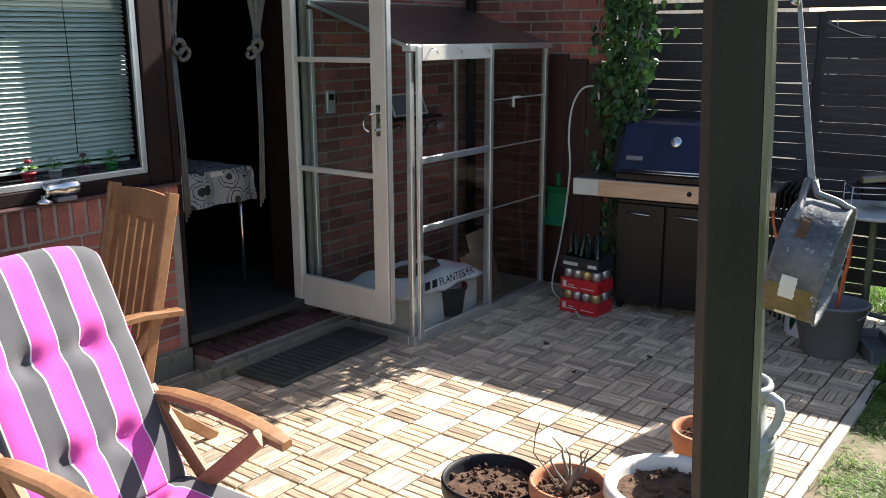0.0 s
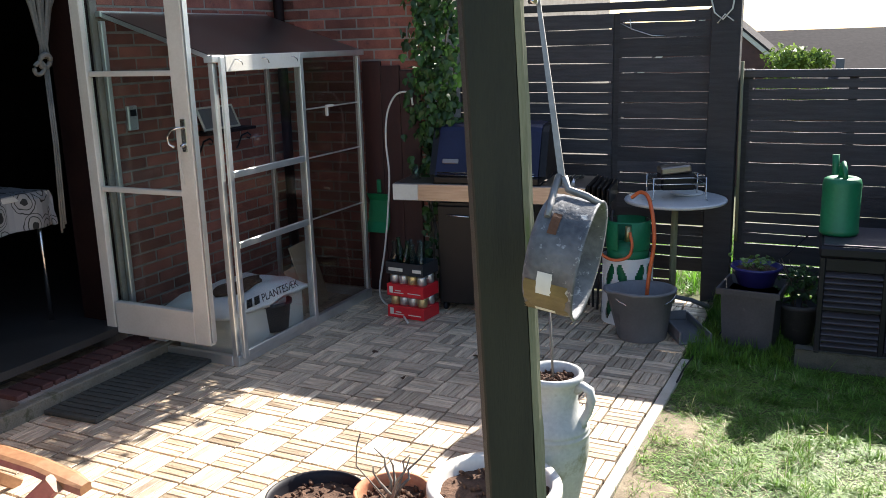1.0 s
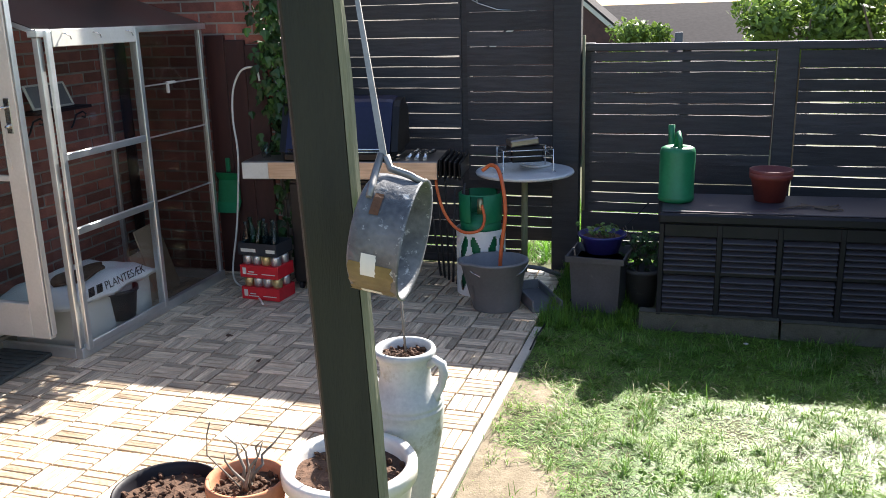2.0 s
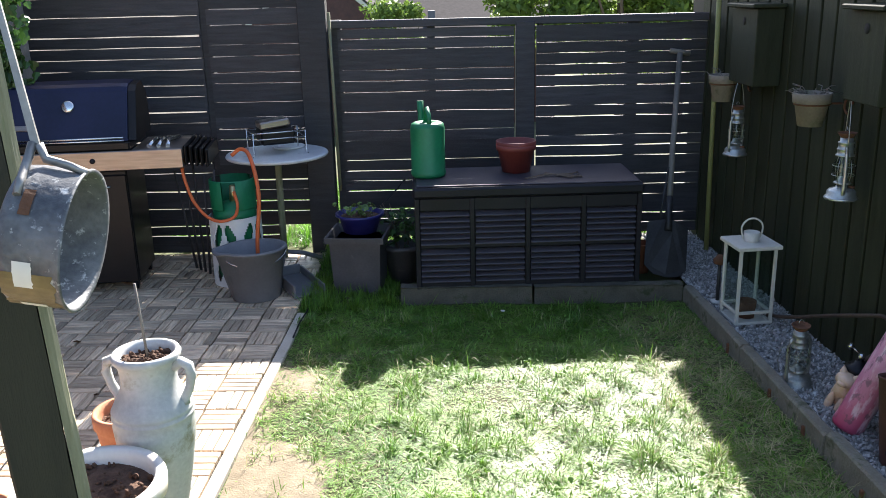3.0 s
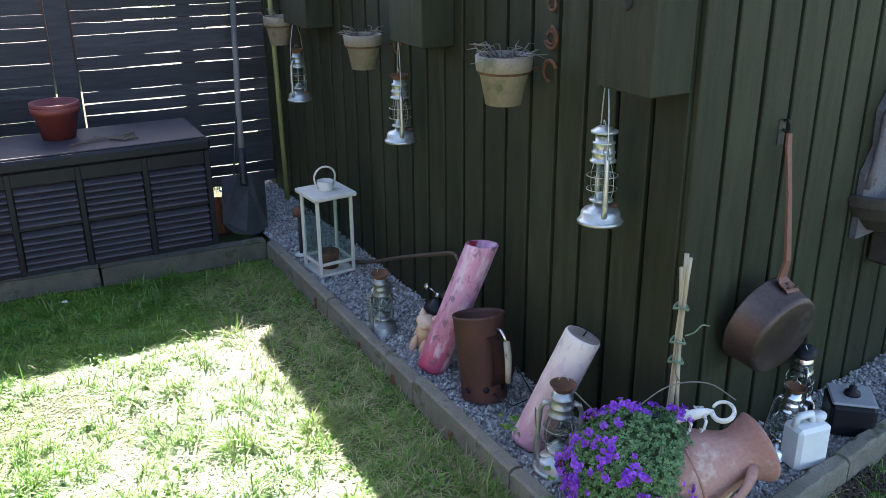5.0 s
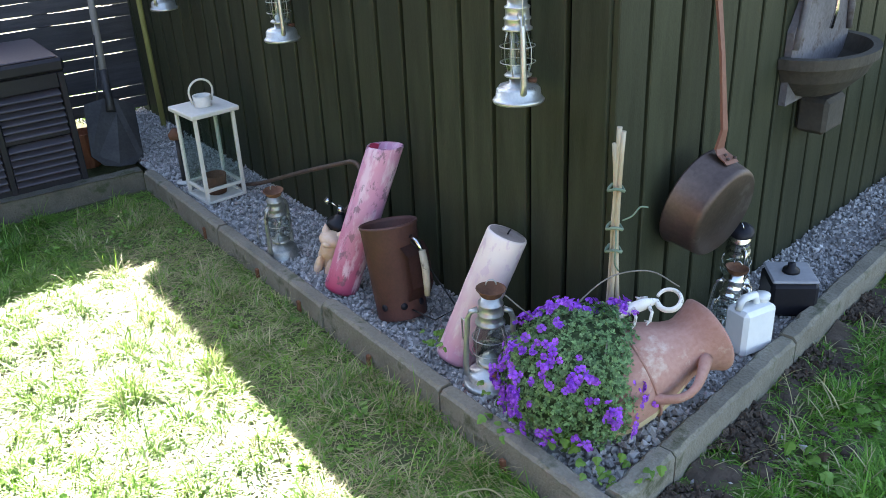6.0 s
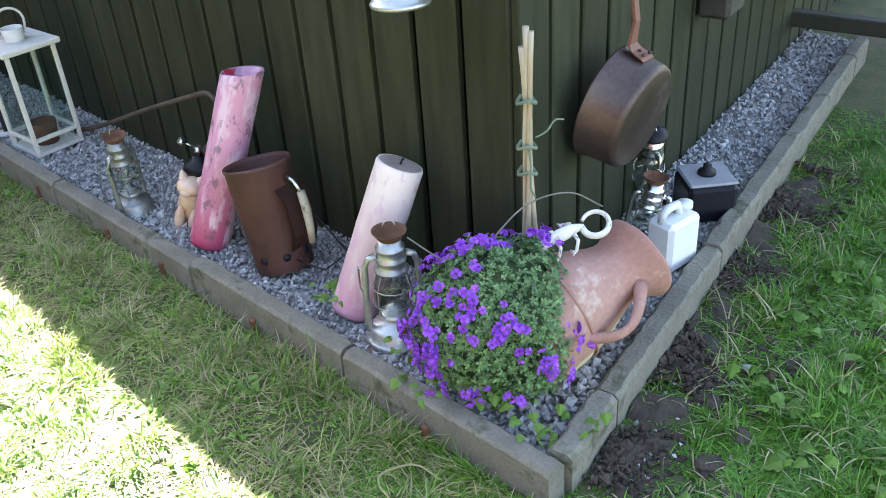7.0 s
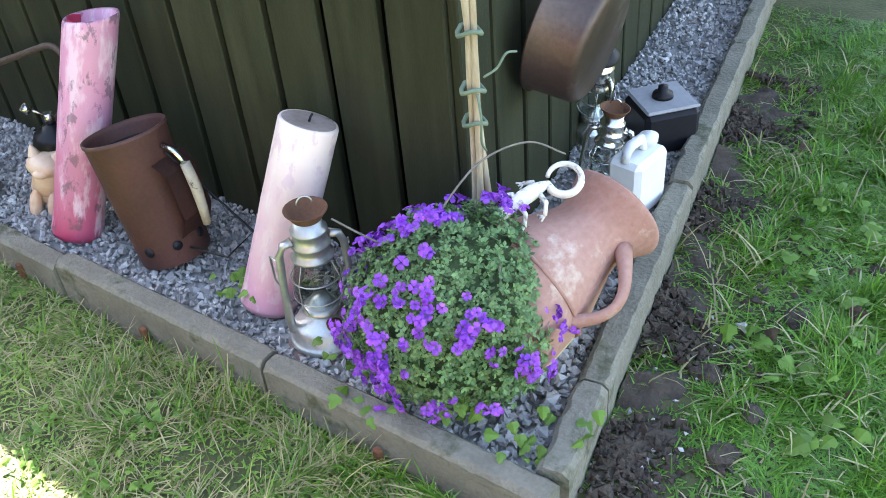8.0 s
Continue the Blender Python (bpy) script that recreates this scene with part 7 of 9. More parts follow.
body.data.materials.append(mat("limed_terracotta", (0.44, 0.36, 0.20), (0.58, 0.50, 0.33), 0.75, 9, 80, 0.3, c3=(0.40, 0.24, 0.15), spots=-0.02, spot_scale=9))
for f in body.data.polygons:                            # yellowish lime crust along the underside
    if f.center.dot(upj) + 0.02 * noise.noise(f.center * 30) < -0.045 and f.center.z < 0.15:
        f.material_index = 1
o = (jinv.to_3x3() @ Vector((-0.25, -0.92, 0.0))); o.z = 0; o.normalize()
side = o.cross(Vector((0, 0, 1))).normalized()
rows = []
for k in range(21):                                     # a bowed strap, broad where it meets neck and body
    t_ = (o * (0.088 * math.pi / 20 * math.cos(math.pi * k / 20)) + Vector((0, 0, 0.0098))).normalized()
    c, e, w = o * (0.085 + 0.088 * math.sin(math.pi * k / 20)) + Vector((0, 0, 0.045 + 0.0098 * k)), t_.cross(side), 0.0115 + 0.009 * abs(k / 10 - 1) ** 2
    rows.append([c + side * (w * 1.15 * math.cos(h)) + e * (w * 0.85 * math.sin(h)) for h in [j * math.pi / 6 for j in range(12)]])
bm = B(); ring_loft(bm, rows); part("handle", bm, M_JUG, jg)
bm = B(); tube(bm, [Vector((0.1405 * math.cos(a), 0.1405 * math.sin(a), 0.088)) for a in [k * 2 * math.pi / 36 for k in range(36)]], 0.0035, 6, True); part("rib", bm, M_JUG, jg)

# aubrieta cushion
au = thing("aubrieta", Matrix(), "dense cushion of purple aubrieta in flower", "flowering plant")
rr = random.Random(21)
M_AULEAF = mat("aubrieta_leaf", (0.075, 0.165, 0.055), (0.19, 0.31, 0.12), 0.55, 6, 60, 0.0, piecewise=0.45, trans=0.25)
M_AUFLOWER = mat("purple_petal", (0.26, 0.045, 0.56), (0.44, 0.13, 0.76), 0.5, 26, 160, 0.0, piecewise=0.3, trans=0.35)
FC, FR = Vector((1.952, 1.914, 0.228)), Vector((0.172, 0.178, 0.182))


def mound(d):
    """A point on the plant's cushion in the direction d."""
    k = 1 + 0.15 * noise.noise(d * 2.2 + Vector((3, 1, 0))) + 0.08 * noise.noise(d * 6)
    q = FC + Vector((d.x * FR.x, d.y * FR.y, d.z * FR.z)) * k
    q.z = max(0.078, q.z)
    return q


def turned(n, rr):
    """A frame that looks along n, with a random turn about it."""
    return Vector((0, 0, 1)).rotation_difference(n).to_matrix().to_4x4() @ pose(0, 0, 0, 0, 0, rr.uniform(0, 360))


bm = B()
for i in range(5200):                                     # small rosettes of leaves
    d = Vector((rr.gauss(0, 1), rr.gauss(0, 1), rr.gauss(0.15, 0.8))).normalized()
    if d.z < -0.6:
        continue
    c = mound(d) - d * abs(rr.gauss(0, 0.014))
    n_ = (d + Vector((rr.gauss(0, 0.35), rr.gauss(0, 0.35), rr.gauss(0.25, 0.3)))).normalized()
    f_ = turned(n_, rr)
    for k in range(4):
        w_ = k * math.pi / 2 + rr.uniform(-0.4, 0.4)
        o_ = f_.to_3x3() @ Vector((math.cos(w_), math.sin(w_), rr.uniform(0.1, 0.7)))
        t_ = f_.to_3x3() @ Vector((-math.sin(w_), math.cos(w_), 0))
        l_ = rr.uniform(0.006, 0.011)
        bm.faces.new([bm.verts.new(q) for q in (c, c + o_ * 0.55 * l_ + t_ * 0.36 * l_, c + o_ * l_, c + o_ * 0.55 * l_ - t_ * 0.36 * l_)])
lv1 = part("foliage", bm, M_AULEAF, au)
lv1["kind"] = "stuff"
# added dark shell inside the cushion; its colour stands for shade between leaves
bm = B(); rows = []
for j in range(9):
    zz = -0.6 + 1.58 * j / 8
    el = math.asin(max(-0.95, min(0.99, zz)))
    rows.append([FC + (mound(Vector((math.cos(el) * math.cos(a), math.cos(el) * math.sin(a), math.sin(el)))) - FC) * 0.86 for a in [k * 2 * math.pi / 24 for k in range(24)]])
ring_loft(bm, rows); part("inner_growth", bm, mat("inner_shade", (0.03, 0.055, 0.018), (0.06, 0.10, 0.035), 0.8, 30, 120, 0.5), au, "dark inner shell, shade between the leaves put into its colour")


def blossom(droop):
    """Four broad rounded petals round a short throat, more or less folded back."""
    bm = B()
    for k in range(4):
        w_ = k * math.pi / 2
        ca_, sa_ = math.cos(w_), math.sin(w_)
        pts = [(0.0012, -0.0006, -0.003), (0.0012, 0.0006, -0.003), (0.0045, 0.0042, 0.0008), (0.0085, 0.0060, 0.0006 - droop * 0.4), (0.0112, 0.0034, -droop), (0.0106, 0.0, 0.0006 - droop), (0.0112, -0.0034, -droop), (0.0085, -0.0060, 0.0006 - droop * 0.4), (0.0045, -0.0042, 0.0008)]
        vs = [bm.verts.new((x * ca_ - y * sa_, x * sa_ + y * ca_, z)) for x, y, z in pts]
        c = bm.verts.new((0.006 * ca_, 0.006 * sa_, 0.0018))
        for i in range(len(vs)):
            bm.faces.new((vs[i], vs[(i + 1) % len(vs)], c))
    return mesh_of("flower", bm, M_AUFLOWER)


kinds = [blossom(x) for x in (-0.002, 0.001, 0.004)]
fv, ff, made = [], [], 0
# thick along the skirt and round the crown, thin on the flanks between
for cluster in range(112):
    while True:
        d = Vector((rr.gauss(0, 1), rr.gauss(0, 1), rr.gauss(0.15, 0.75))).normalized()
        dens = 0.30 + 0.9 * noise.noise(d * 2.6 + Vector((0, 7, 2))) + 0.55 * max(0, 0.45 - d.z) + (0.5 if d.z > 0.86 else 0) + 0.35 * max(0, d.x)
        if d.z > -0.55 and rr.random() < dens:
            break
    for i in range(rr.choice((3, 4, 5, 6, 8))):
        e = (d + Vector((rr.gauss(0, 0.085), rr.gauss(0, 0.085), rr.gauss(0, 0.085)))).normalized()
        n_ = (e + Vector((rr.gauss(0, 0.55), rr.gauss(0, 0.55), rr.gauss(0.1, 0.4)))).normalized()
        m_ = Matrix.Translation(mound(e) + e * rr.uniform(0.004, 0.026)) @ turned(n_, rr) @ Matrix.Scale(rr.uniform(0.72, 1.12), 4)
        me = rr.choice(kinds)
        q = jinv @ m_.translation
        if 0.07 < q.z < 0.32 and math.hypot(q.x, q.y) < 0.17:      # none in or upon the jug's neck
            continue
        if made < 290:
            piece("flower", me, au, m_)
        else:
            o = len(fv)
            fv += [m_ @ v.co for v in me.vertices]
            ff += [tuple(o + k for k in q.vertices) for q in me.polygons]
        made += 1
me = bpy.data.meshes.new("blossom"); me.from_pydata(fv, [], ff); me.materials.append(M_AUFLOWER)
ob = new("blossom", me); ob.parent = au; ob["kind"] = "stuff"
for pts in (((1.96, 1.98, 0.34), (2.0, 1.95, 0.41), (2.08, 1.93, 0.45), (2.18, 1.90, 0.44), (2.26, 1.87, 0.38)), ((2.0, 1.92, 0.35), (1.96, 1.95, 0.37), (1.90, 1.94, 0.34)), ((1.97, 1.84, 0.35), (1.95, 1.82, 0.37), (1.92, 1.80, 0.33)), ((1.93, 2.0, 0.33), (1.90, 2.06, 0.37), (1.88, 2.10, 0.40))):
    bm = B(); tube(bm, smooth(pts), 0.0020, 5); part("dry_tendril", bm, M_GREYWOOD, au, "pale dry tendril")
# broad-leaved weeds at the kerb
wd = thing("weeds", Matrix(), "bright green broad-leaved weeds at the kerb", "weeds")
bm = B()
for cx, cy, n_, s_ in ((1.835, 1.735, 11, 0.020), (1.845, 1.86, 16, 0.026), (1.80, 1.99, 14, 0.022), (1.91, 1.665, 8, 0.026), (1.89, 2.40, 22, 0.020), (1.86, 2.10, 12, 0.02)):
    for i in range(n_):
        p = Vector((cx + rr.gauss(0, 0.025), cy + rr.gauss(0, 0.03), 0.10 + rr.uniform(0, 0.035)))
        ivy_leaf(bm, p, Vector((rr.gauss(-0.3, 0.5), rr.gauss(-0.3, 0.5), 1)), s_ * rr.uniform(0.7, 1.3), rr)
part("leaves", bm, mat("weed_leaf", (0.09, 0.20, 0.025), (0.17, 0.31, 0.05), 0.5, 6, 50, 0, piecewise=0.3, trans=0.35), wd)
# bundle of bamboo canes
cnb = thing("bamboo_canes", Matrix(), "bundle of bamboo canes tied with green cord", "canes")
for k, (bx, by, tx, ty, tz) in enumerate(((2.10, 1.965, 2.118, 1.965, 0.81), (2.085, 1.945, 2.124, 1.958, 0.80), (2.12, 1.93, 2.112, 1.972, 0.77))):
    bm = B()
    pts = [Vector((bx, by, 0.12)).lerp(Vector((tx, ty, tz)), j / 12) for j in range(13)]
    tube(bm, pts, [0.0055 if j % 4 else 0.0068 for j in range(13)], 8); part("cane", bm, mat("bamboo", (0.30, 0.24, 0.15), (0.47, 0.41, 0.30), 0.55, 14, 80, 0.2, stretch=(3, 3, 0.5)) if k == 0 else bpy.data.materials["bamboo"], cnb)
M_CORD = mat("faded_cord", (0.10, 0.15, 0.10), (0.18, 0.23, 0.16), 0.8, 12, 80, 0.2)
for z in (0.66, 0.56, 0.50):
    bm = B(); tube(bm, [Vector((2.113 + 0.018 * math.cos(a), 1.962 + 0.02 * math.sin(a), z + 0.006 * math.sin(2 * a))) for a in [q_ * 2 * math.pi / 10 for q_ in range(10)]], 0.004, 6, True); part("cord", bm, M_CORD, cnb, "faded green cord")
for pts in (((2.10, 1.945, 0.56), (2.085, 1.93, 0.53), (2.09, 1.935, 0.48), (2.11, 1.94, 0.45)), ((2.12, 1.945, 0.58), (2.138, 1.93, 0.592), (2.155, 1.922, 0.612), (2.175, 1.915, 0.608))):
    bm = B(); tube(bm, smooth(pts), 0.0022, 6); part("cord", bm, M_CORD, cnb, "faded green cord")

# white lizard ornament on the jug
M_LIZ = mat("flaking_white_iron", (0.60, 0.58, 0.52), (0.72, 0.70, 0.65), 0.7, 14, 100, 0.3, c3=(0.20, 0.16, 0.11), spots=0.3, spot_scale=46)
bm = B()
ring_ = arc((0.045, 0.050, 0.012), 0.034, 215, 545, 22, (1, 0, 0), (0, 1, 0.12))
tube(bm, [(-0.055, -0.075, 0.014), (-0.048, -0.062, 0.020), (-0.038, -0.045, 0.017), (-0.022, -0.022, 0.020), (-0.004, 0.004, 0.018), (0.008, 0.022, 0.014)] + ring_, [0.006, 0.013, 0.010, 0.016, 0.015, 0.010] + [0.009 - 0.0002 * k for k in range(23)], 10)
for (x, y), s_ in (((-0.030, -0.030), 1), ((0.002, 0.008), 1), ((-0.026, -0.034), -1), ((0.006, 0.002), -1)):
    ex, ey = (-0.75 * s_ + 0.2, 0.65 * s_) if s_ > 0 else (0.75, -0.65)
    kx, ky = x + 0.026 * ex, y + 0.026 * ey
    fx, fy = kx + 0.018 * (ex - 0.6), ky + 0.018 * (ey - 0.6)
    tube(bm, [(x, y, 0.016), (kx, ky, 0.016), (fx, fy, 0.004)], [0.0065, 0.0048, 0.0045], 7)
    for k in (-1, 0, 1):
        tube(bm, [(fx, fy, 0.004), (fx - 0.010 + 0.006 * k, fy - 0.008 - 0.006 * k, 0.002)], 0.0020, 5)
lz = new("lizard_ornament", mesh_of("lizard_ornament", bm, M_LIZ))
lz.matrix_basis = pose(2.116, 1.848, 0.378, 10, -26, 0) @ pose(0, 0, 0, 0, 0, -80) @ Matrix.Diagonal((0.85, 0.80, 1.1, 1)); tagged(lz, "flaking white lizard ornament resting on the jug", "ornament")

# white canister, black tank
jc = thing("plastic_canister", pose(2.575, 1.862, 0.072, 0, 0, -8) @ Matrix.Scale(1.15, 4), "small white plastic jerrycan", "canister")
bm = B(); quad_box(bm, -0.052, 0.052, -0.036, 0.036, 0, 0.125, 0.010); part("body", bm, M_WHITEP, jc)
bm = B(); tube(bm, [(-0.042, 0, 0.122), (-0.040, 0, 0.142), (-0.028, 0, 0.149), (0.006, 0, 0.148), (0.014, 0, 0.124)], 0.010, 9); part("handle", bm, M_WHITEP, jc)
bm = B(); lathe(bm, [(0.014, 0.12), (0.014, 0.130), (0.018, 0.131), (0.018, 0.143), (0, 0.144)], 16, at=(0.034, 0, 0)); part("cap", bm, M_WHITEP, jc)
tk = thing("battery_tank", pose(2.865, 1.93, 0.068, 0, 0, 48), "black plastic box with a grey lid and a knob", "box")
bm = B(); quad_box(bm, -0.07, 0.07, -0.07, 0.07, 0, 0.112, 0.012); part("body", bm, M_PLASTIC_BLACK, tk)
bm = B(); quad_box(bm, -0.068, 0.068, -0.068, 0.068, 0.1125, 0.122, 0.005); part("lid", bm, mat("pale_grey_lid", (0.24, 0.24, 0.25), (0.34, 0.34, 0.35), 0.5, 8, 70, 0.05), tk, "dull grey lid")
bm = B(); lathe(bm, [(0, 0.1225), (0.026, 0.1225), (0.024, 0.132), (0.012, 0.136), (0.012, 0.150), (0, 0.152)], 18); part("knob", bm, M_PLASTIC_BLACK, tk)

# copper pan on the second face of the shed
M_COPPER = mat("dull_copper", (0.062, 0.045, 0.039), (0.125, 0.092, 0.080), 0.42, 5, 90, 0.12, metal=0.75, c3=(0.22, 0.20, 0.18), spots=0.1, spot_scale=4)
cpn = thing("copper_pan", FACE2 @ pose(0.372, -0.026, 1.065, 0, 7, 0) @ Matrix.Scale(0.915, 4) @ pose(0, 0, -0.60), "dull copper frying pan hanging on the shed by an iron handle", "pan")
BOWL = pose(0, -0.036, 0.01, 14, 0, -2)                   # tipped: the base looks outward and down
bm = B(); lathe(bm, [(0, 0.118), (0.125, 0.118), (0.137, 0.110), (0.140, 0.10), (0.1475, 0.012), (0.153, 0.008), (0.153, 0.003), (0.144, 0.003), (0.134, 0.10), (0, 0.108)], 48, m=BOWL @ pose(0, 0, 0, 90, 0, 0)); part("bowl", bm, M_COPPER, cpn)
bm = B()
spine = [(*(BOWL @ Vector((0, -0.070, 0.147))), 0.034), (*(BOWL @ Vector((0, -0.040, 0.153))), 0.032), (*(BOWL @ Vector((0, -0.020, 0.165))), 0.022), (0.0, -0.100, 0.22, 0.014), (0, -0.06, 0.42, 0.010), (0, -0.026, 0.56, 0.013), (0, -0.02, 0.60, 0.010)]
rows = [[Vector((x + sx * w, y + sy * 0.004, z + (sy * 0.004 if k < 2 else 0))) for sx, sy in ((-1, -1), (1, -1), (1, 1), (-1, 1))] for k, (x, y, z, w) in enumerate(spine)]
ring_loft(bm, rows, smooth=False); part("handle", bm, mat("brown_iron", (0.14, 0.055, 0.035), (0.22, 0.095, 0.06), 0.6, 12, 90, 0.25), cpn, "rust-brown flat handle")
bm = B()
for x, y in ((-0.018, -0.065), (0.018, -0.065), (0, -0.045)):
    blob(bm, BOWL @ Vector((x, y, 0.156)), (0.006, 0.006, 0.004), 10)
part("rivet", bm, M_COPPER, cpn)
hk = thing("wall_hook", FACE2 @ pose(0.385, 0, 1.07), "steel ring hook in the shed wall", "hook", "hooks on the shed")
bm = B(); tube(bm, arc((0.0, -0.025, 0.01), 0.018, 0, 320, 12, (0.4, 0.9, 0), (0, 0, 1)), 0.0035, 6); quad_box(bm, -0.016, 0.016, -0.013, -0.0105, -0.045, 0.03, 0.001); part("ring", bm, M_IRON, hk)

# nest boxes
for y0, y1, z0, z1, nm in ((2.025, 2.235, 1.215, 1.50, "corner"), (3.22, 3.485, 1.185, 1.52, "middle"), (4.38, 4.70, 1.13, 1.50, "far")):
    nb = thing("nest_box", pose(2.138, 0, 0), "dark green wooden nest box with a round entrance", "nest box", "nest boxes on the shed")
    bm = B(); quad_box(bm, -0.135, -0.0005, y0, y1, z0, z1, 0.004); part("box", bm, M_SHED, nb)
    bm = B(); quad_box(bm, -0.165, -0.0005, y0 - 0.02, y1 + 0.02, z1 + 0.0005, z1 + 0.02, 0.004); part("roof", bm, M_SHED, nb)
    bm = B(); lathe(bm, [(0, 0.0), (0.019, 0.0), (0.019, 0.002), (0, 0.002)], 22, m=pose(-0.1355, (y0 + y1) / 2, z1 - 0.065, 0, -90, 0)); part("entrance", bm, M_DARK, nb)

# terracotta pots on iron brackets along the shed wall
M_OLDPOT = mat("mossy_terracotta", (0.19, 0.160, 0.130), (0.30, 0.262, 0.215), 0.9, 6, 90, 0.3, c3=(0.13, 0.135, 0.085), spots=0.35, spot_scale=9)
for y, z0, r, h in ((2.69, 1.085, 0.088, 0.150), (3.75, 1.04, 0.078, 0.138), (4.80, 1.01, 0.075, 0.14)):
    wp = thing("wall_pot", pose(2.01, y, z0), "mossy terracotta pot of dried stalks on an iron bracket", "flower pot", "pots on the shed wall")
    bm = B(); lathe(bm, [(0, 0), (r * 0.64, 0), (r * 0.87, h * 0.68), (r * 0.98, h * 0.70), (r * 1.02, h * 0.98), (r, h), (r * 0.86, h), (r * 0.82, h * 0.72), (r * 0.6, 0.02), (0, 0.02)], 30); part("pot", bm, M_OLDPOT, wp)
    bm = B(); lathe(bm, [(0, h - 0.012), (r * 0.5, h - 0.015), (r * 0.85, h - 0.022)], 20); part("soil", bm, M_SOIL, wp)
    bm = B(); r3 = random.Random(int(y * 100))
    for k in range(34 if y < 3 else 16):
        a = r3.uniform(0, 6.28); d = r * 0.85 * math.sqrt(r3.random())
        p0_ = Vector((d * math.cos(a), d * math.sin(a), h - 0.015))
        p1_ = p0_ + Vector((r3.gauss(0.02 * math.cos(a), 0.02), r3.gauss(0.02 * math.sin(a), 0.02), r3.uniform(0.01, 0.045)))
        p2_ = p1_ + Vector((r3.gauss(0.03 * math.cos(a), 0.02), r3.gauss(0.03 * math.sin(a), 0.02), r3.uniform(-0.03, 0.012)))
        tube(bm, [p0_, p1_, p2_], [0.0024, 0.002, 0.0012], 4)
    part("dry_straw", bm, M_GREYWOOD, wp, "dried straw-coloured stalks")["kind"] = "stuff"
    bm = B()
    tube(bm, [Vector((r * 0.90 * math.cos(a), r * 0.90 * math.sin(a), h * 0.66)) for a in [k * 2 * math.pi / 22 for k in range(22)]], 0.004, 6, True)
    tube(bm, [(r * 0.88, 0.0, h * 0.66), (0.125, -0.01, h * 0.66)], 0.005, 6)
    part("bracket_ring", bm, M_RUST, wp, "rusty iron ring")
    for sg in (-1, 1):
        bm = B(); tube(bm, arc((0.122, -0.07, h + 0.05 * sg), 0.032, 90 * sg, 90 * sg + 250, 14, (0, 1, 0), (0, 0, 1)), 0.0055, 7); part("scroll", bm, M_RUST, wp, "scrolled rusty iron")
        bm = B(); tube(bm, arc((0.122, -0.07, h + 0.10 + 0.05 * sg), 0.020, 0, 330, 12, (0, 1, 0), (0, 0, 1)), 0.005, 7); part("scroll", bm, M_RUST, wp, "scrolled rusty iron")

# wall fountain basin further along the second face
wf = thing("wall_basin", FACE2 @ pose(1.06, -0.012, 0.635), "weathered cast wall basin with an ornamented back plate", "wall basin")
M_LEAD = mat("weathered_lead", (0.065, 0.06, 0.062), (0.15, 0.14, 0.145), 0.7, 6, 80, 0.4, c3=(0.05, 0.035, 0.025), spots=0.2)
M_BASIN = mat("mossy_basin", (0.028, 0.024, 0.018), (0.065, 0.056, 0.042), 0.8, 7, 80, 0.4, c3=(0.10, 0.10, 0.07), spots=-0.1)
bm = B()
rows = []
for z, r in ((0.0, 0.08), (0.02, 0.14), (0.07, 0.20), (0.115, 0.225), (0.118, 0.236), (0.15, 0.238), (0.15, 0.205), (0.10, 0.18), (0.05, 0.10)):
    rows.append([Vector((r * math.cos(math.pi * k / 18), -r * 0.8 * math.sin(math.pi * k / 18), z)) for k in range(19)])
lp = [[bm.verts.new(p) for p in r_] for r_ in rows]
for a, b in zip(lp, lp[1:]):
    for i in range(18):
        bm.faces.new((a[i], a[i + 1], b[i + 1], b[i]))
part("basin", bm, M_BASIN, wf)
bm = B(); pts = [(-0.2, 0.0), (0.2, 0.0), (0.2, 0.22), (0.15, 0.30), (0.16, 0.42), (0.10, 0.50), (0.04, 0.52), (0, 0.56), (-0.04, 0.52), (-0.10, 0.50), (-0.16, 0.42), (-0.15, 0.30), (-0.2, 0.22)]
fr = [bm.verts.new((x, -0.022, z)) for x, z in pts]; ba = [bm.verts.new((x, 0.0, z)) for x, z in pts]
bm.faces.new(fr)
for i in range(len(pts)):
    bm.faces.new((fr[i], ba[i], ba[(i + 1) % len(pts)], fr[(i + 1) % len(pts)]))
part("back_plate", bm, M_LEAD, wf)
bm = B(); quad_box(bm, -0.07, 0.07, -0.10, -0.002, -0.115, -0.002, 0.012); part("corbel", bm, M_BASIN, wf)
bm = B()
for s_ in (-1, 1):
    tube(bm, [(s_ * 0.19, -0.024, 0.17), (s_ * 0.175, -0.030, 0.24), (s_ * 0.15, -0.030, 0.32), (s_ * 0.155, -0.030, 0.40), (s_ * 0.10, -0.030, 0.48), (s_ * 0.03, -0.030, 0.53)], 0.012, 8)
part("moulding", bm, M_LEAD, wf)
bm = B(); tube(bm, [(0.03, -0.026, 0.40), (0.02, -0.045, 0.34), (0.012, -0.05, 0.26), (0.015, -0.04, 0.20)], 0.006, 7); part("spout", bm, M_CHROME, wf)

# end of the gravel path: dark gate rail and post
gt = thing("garden_gate", FACE2 @ pose(2.12, -0.30, 0), "dark low gate rail closing the gravel strip", "gate")
bm = B(); quad_box(bm, -0.03, 0.03, -0.20, 0.30, 0.16, 0.22, 0.005); part("rail", bm, M_POST, gt)
bm = B(); quad_box(bm, -0.03, 0.03, -0.26, -0.205, 0.0, 0.60, 0.005); part("post", bm, M_POST, gt)
bm = B(); quad_box(bm, -0.02, 0.02, -0.204, 0.30, 0.30, 0.60, 0.005); part("panel", bm, M_POST, gt)

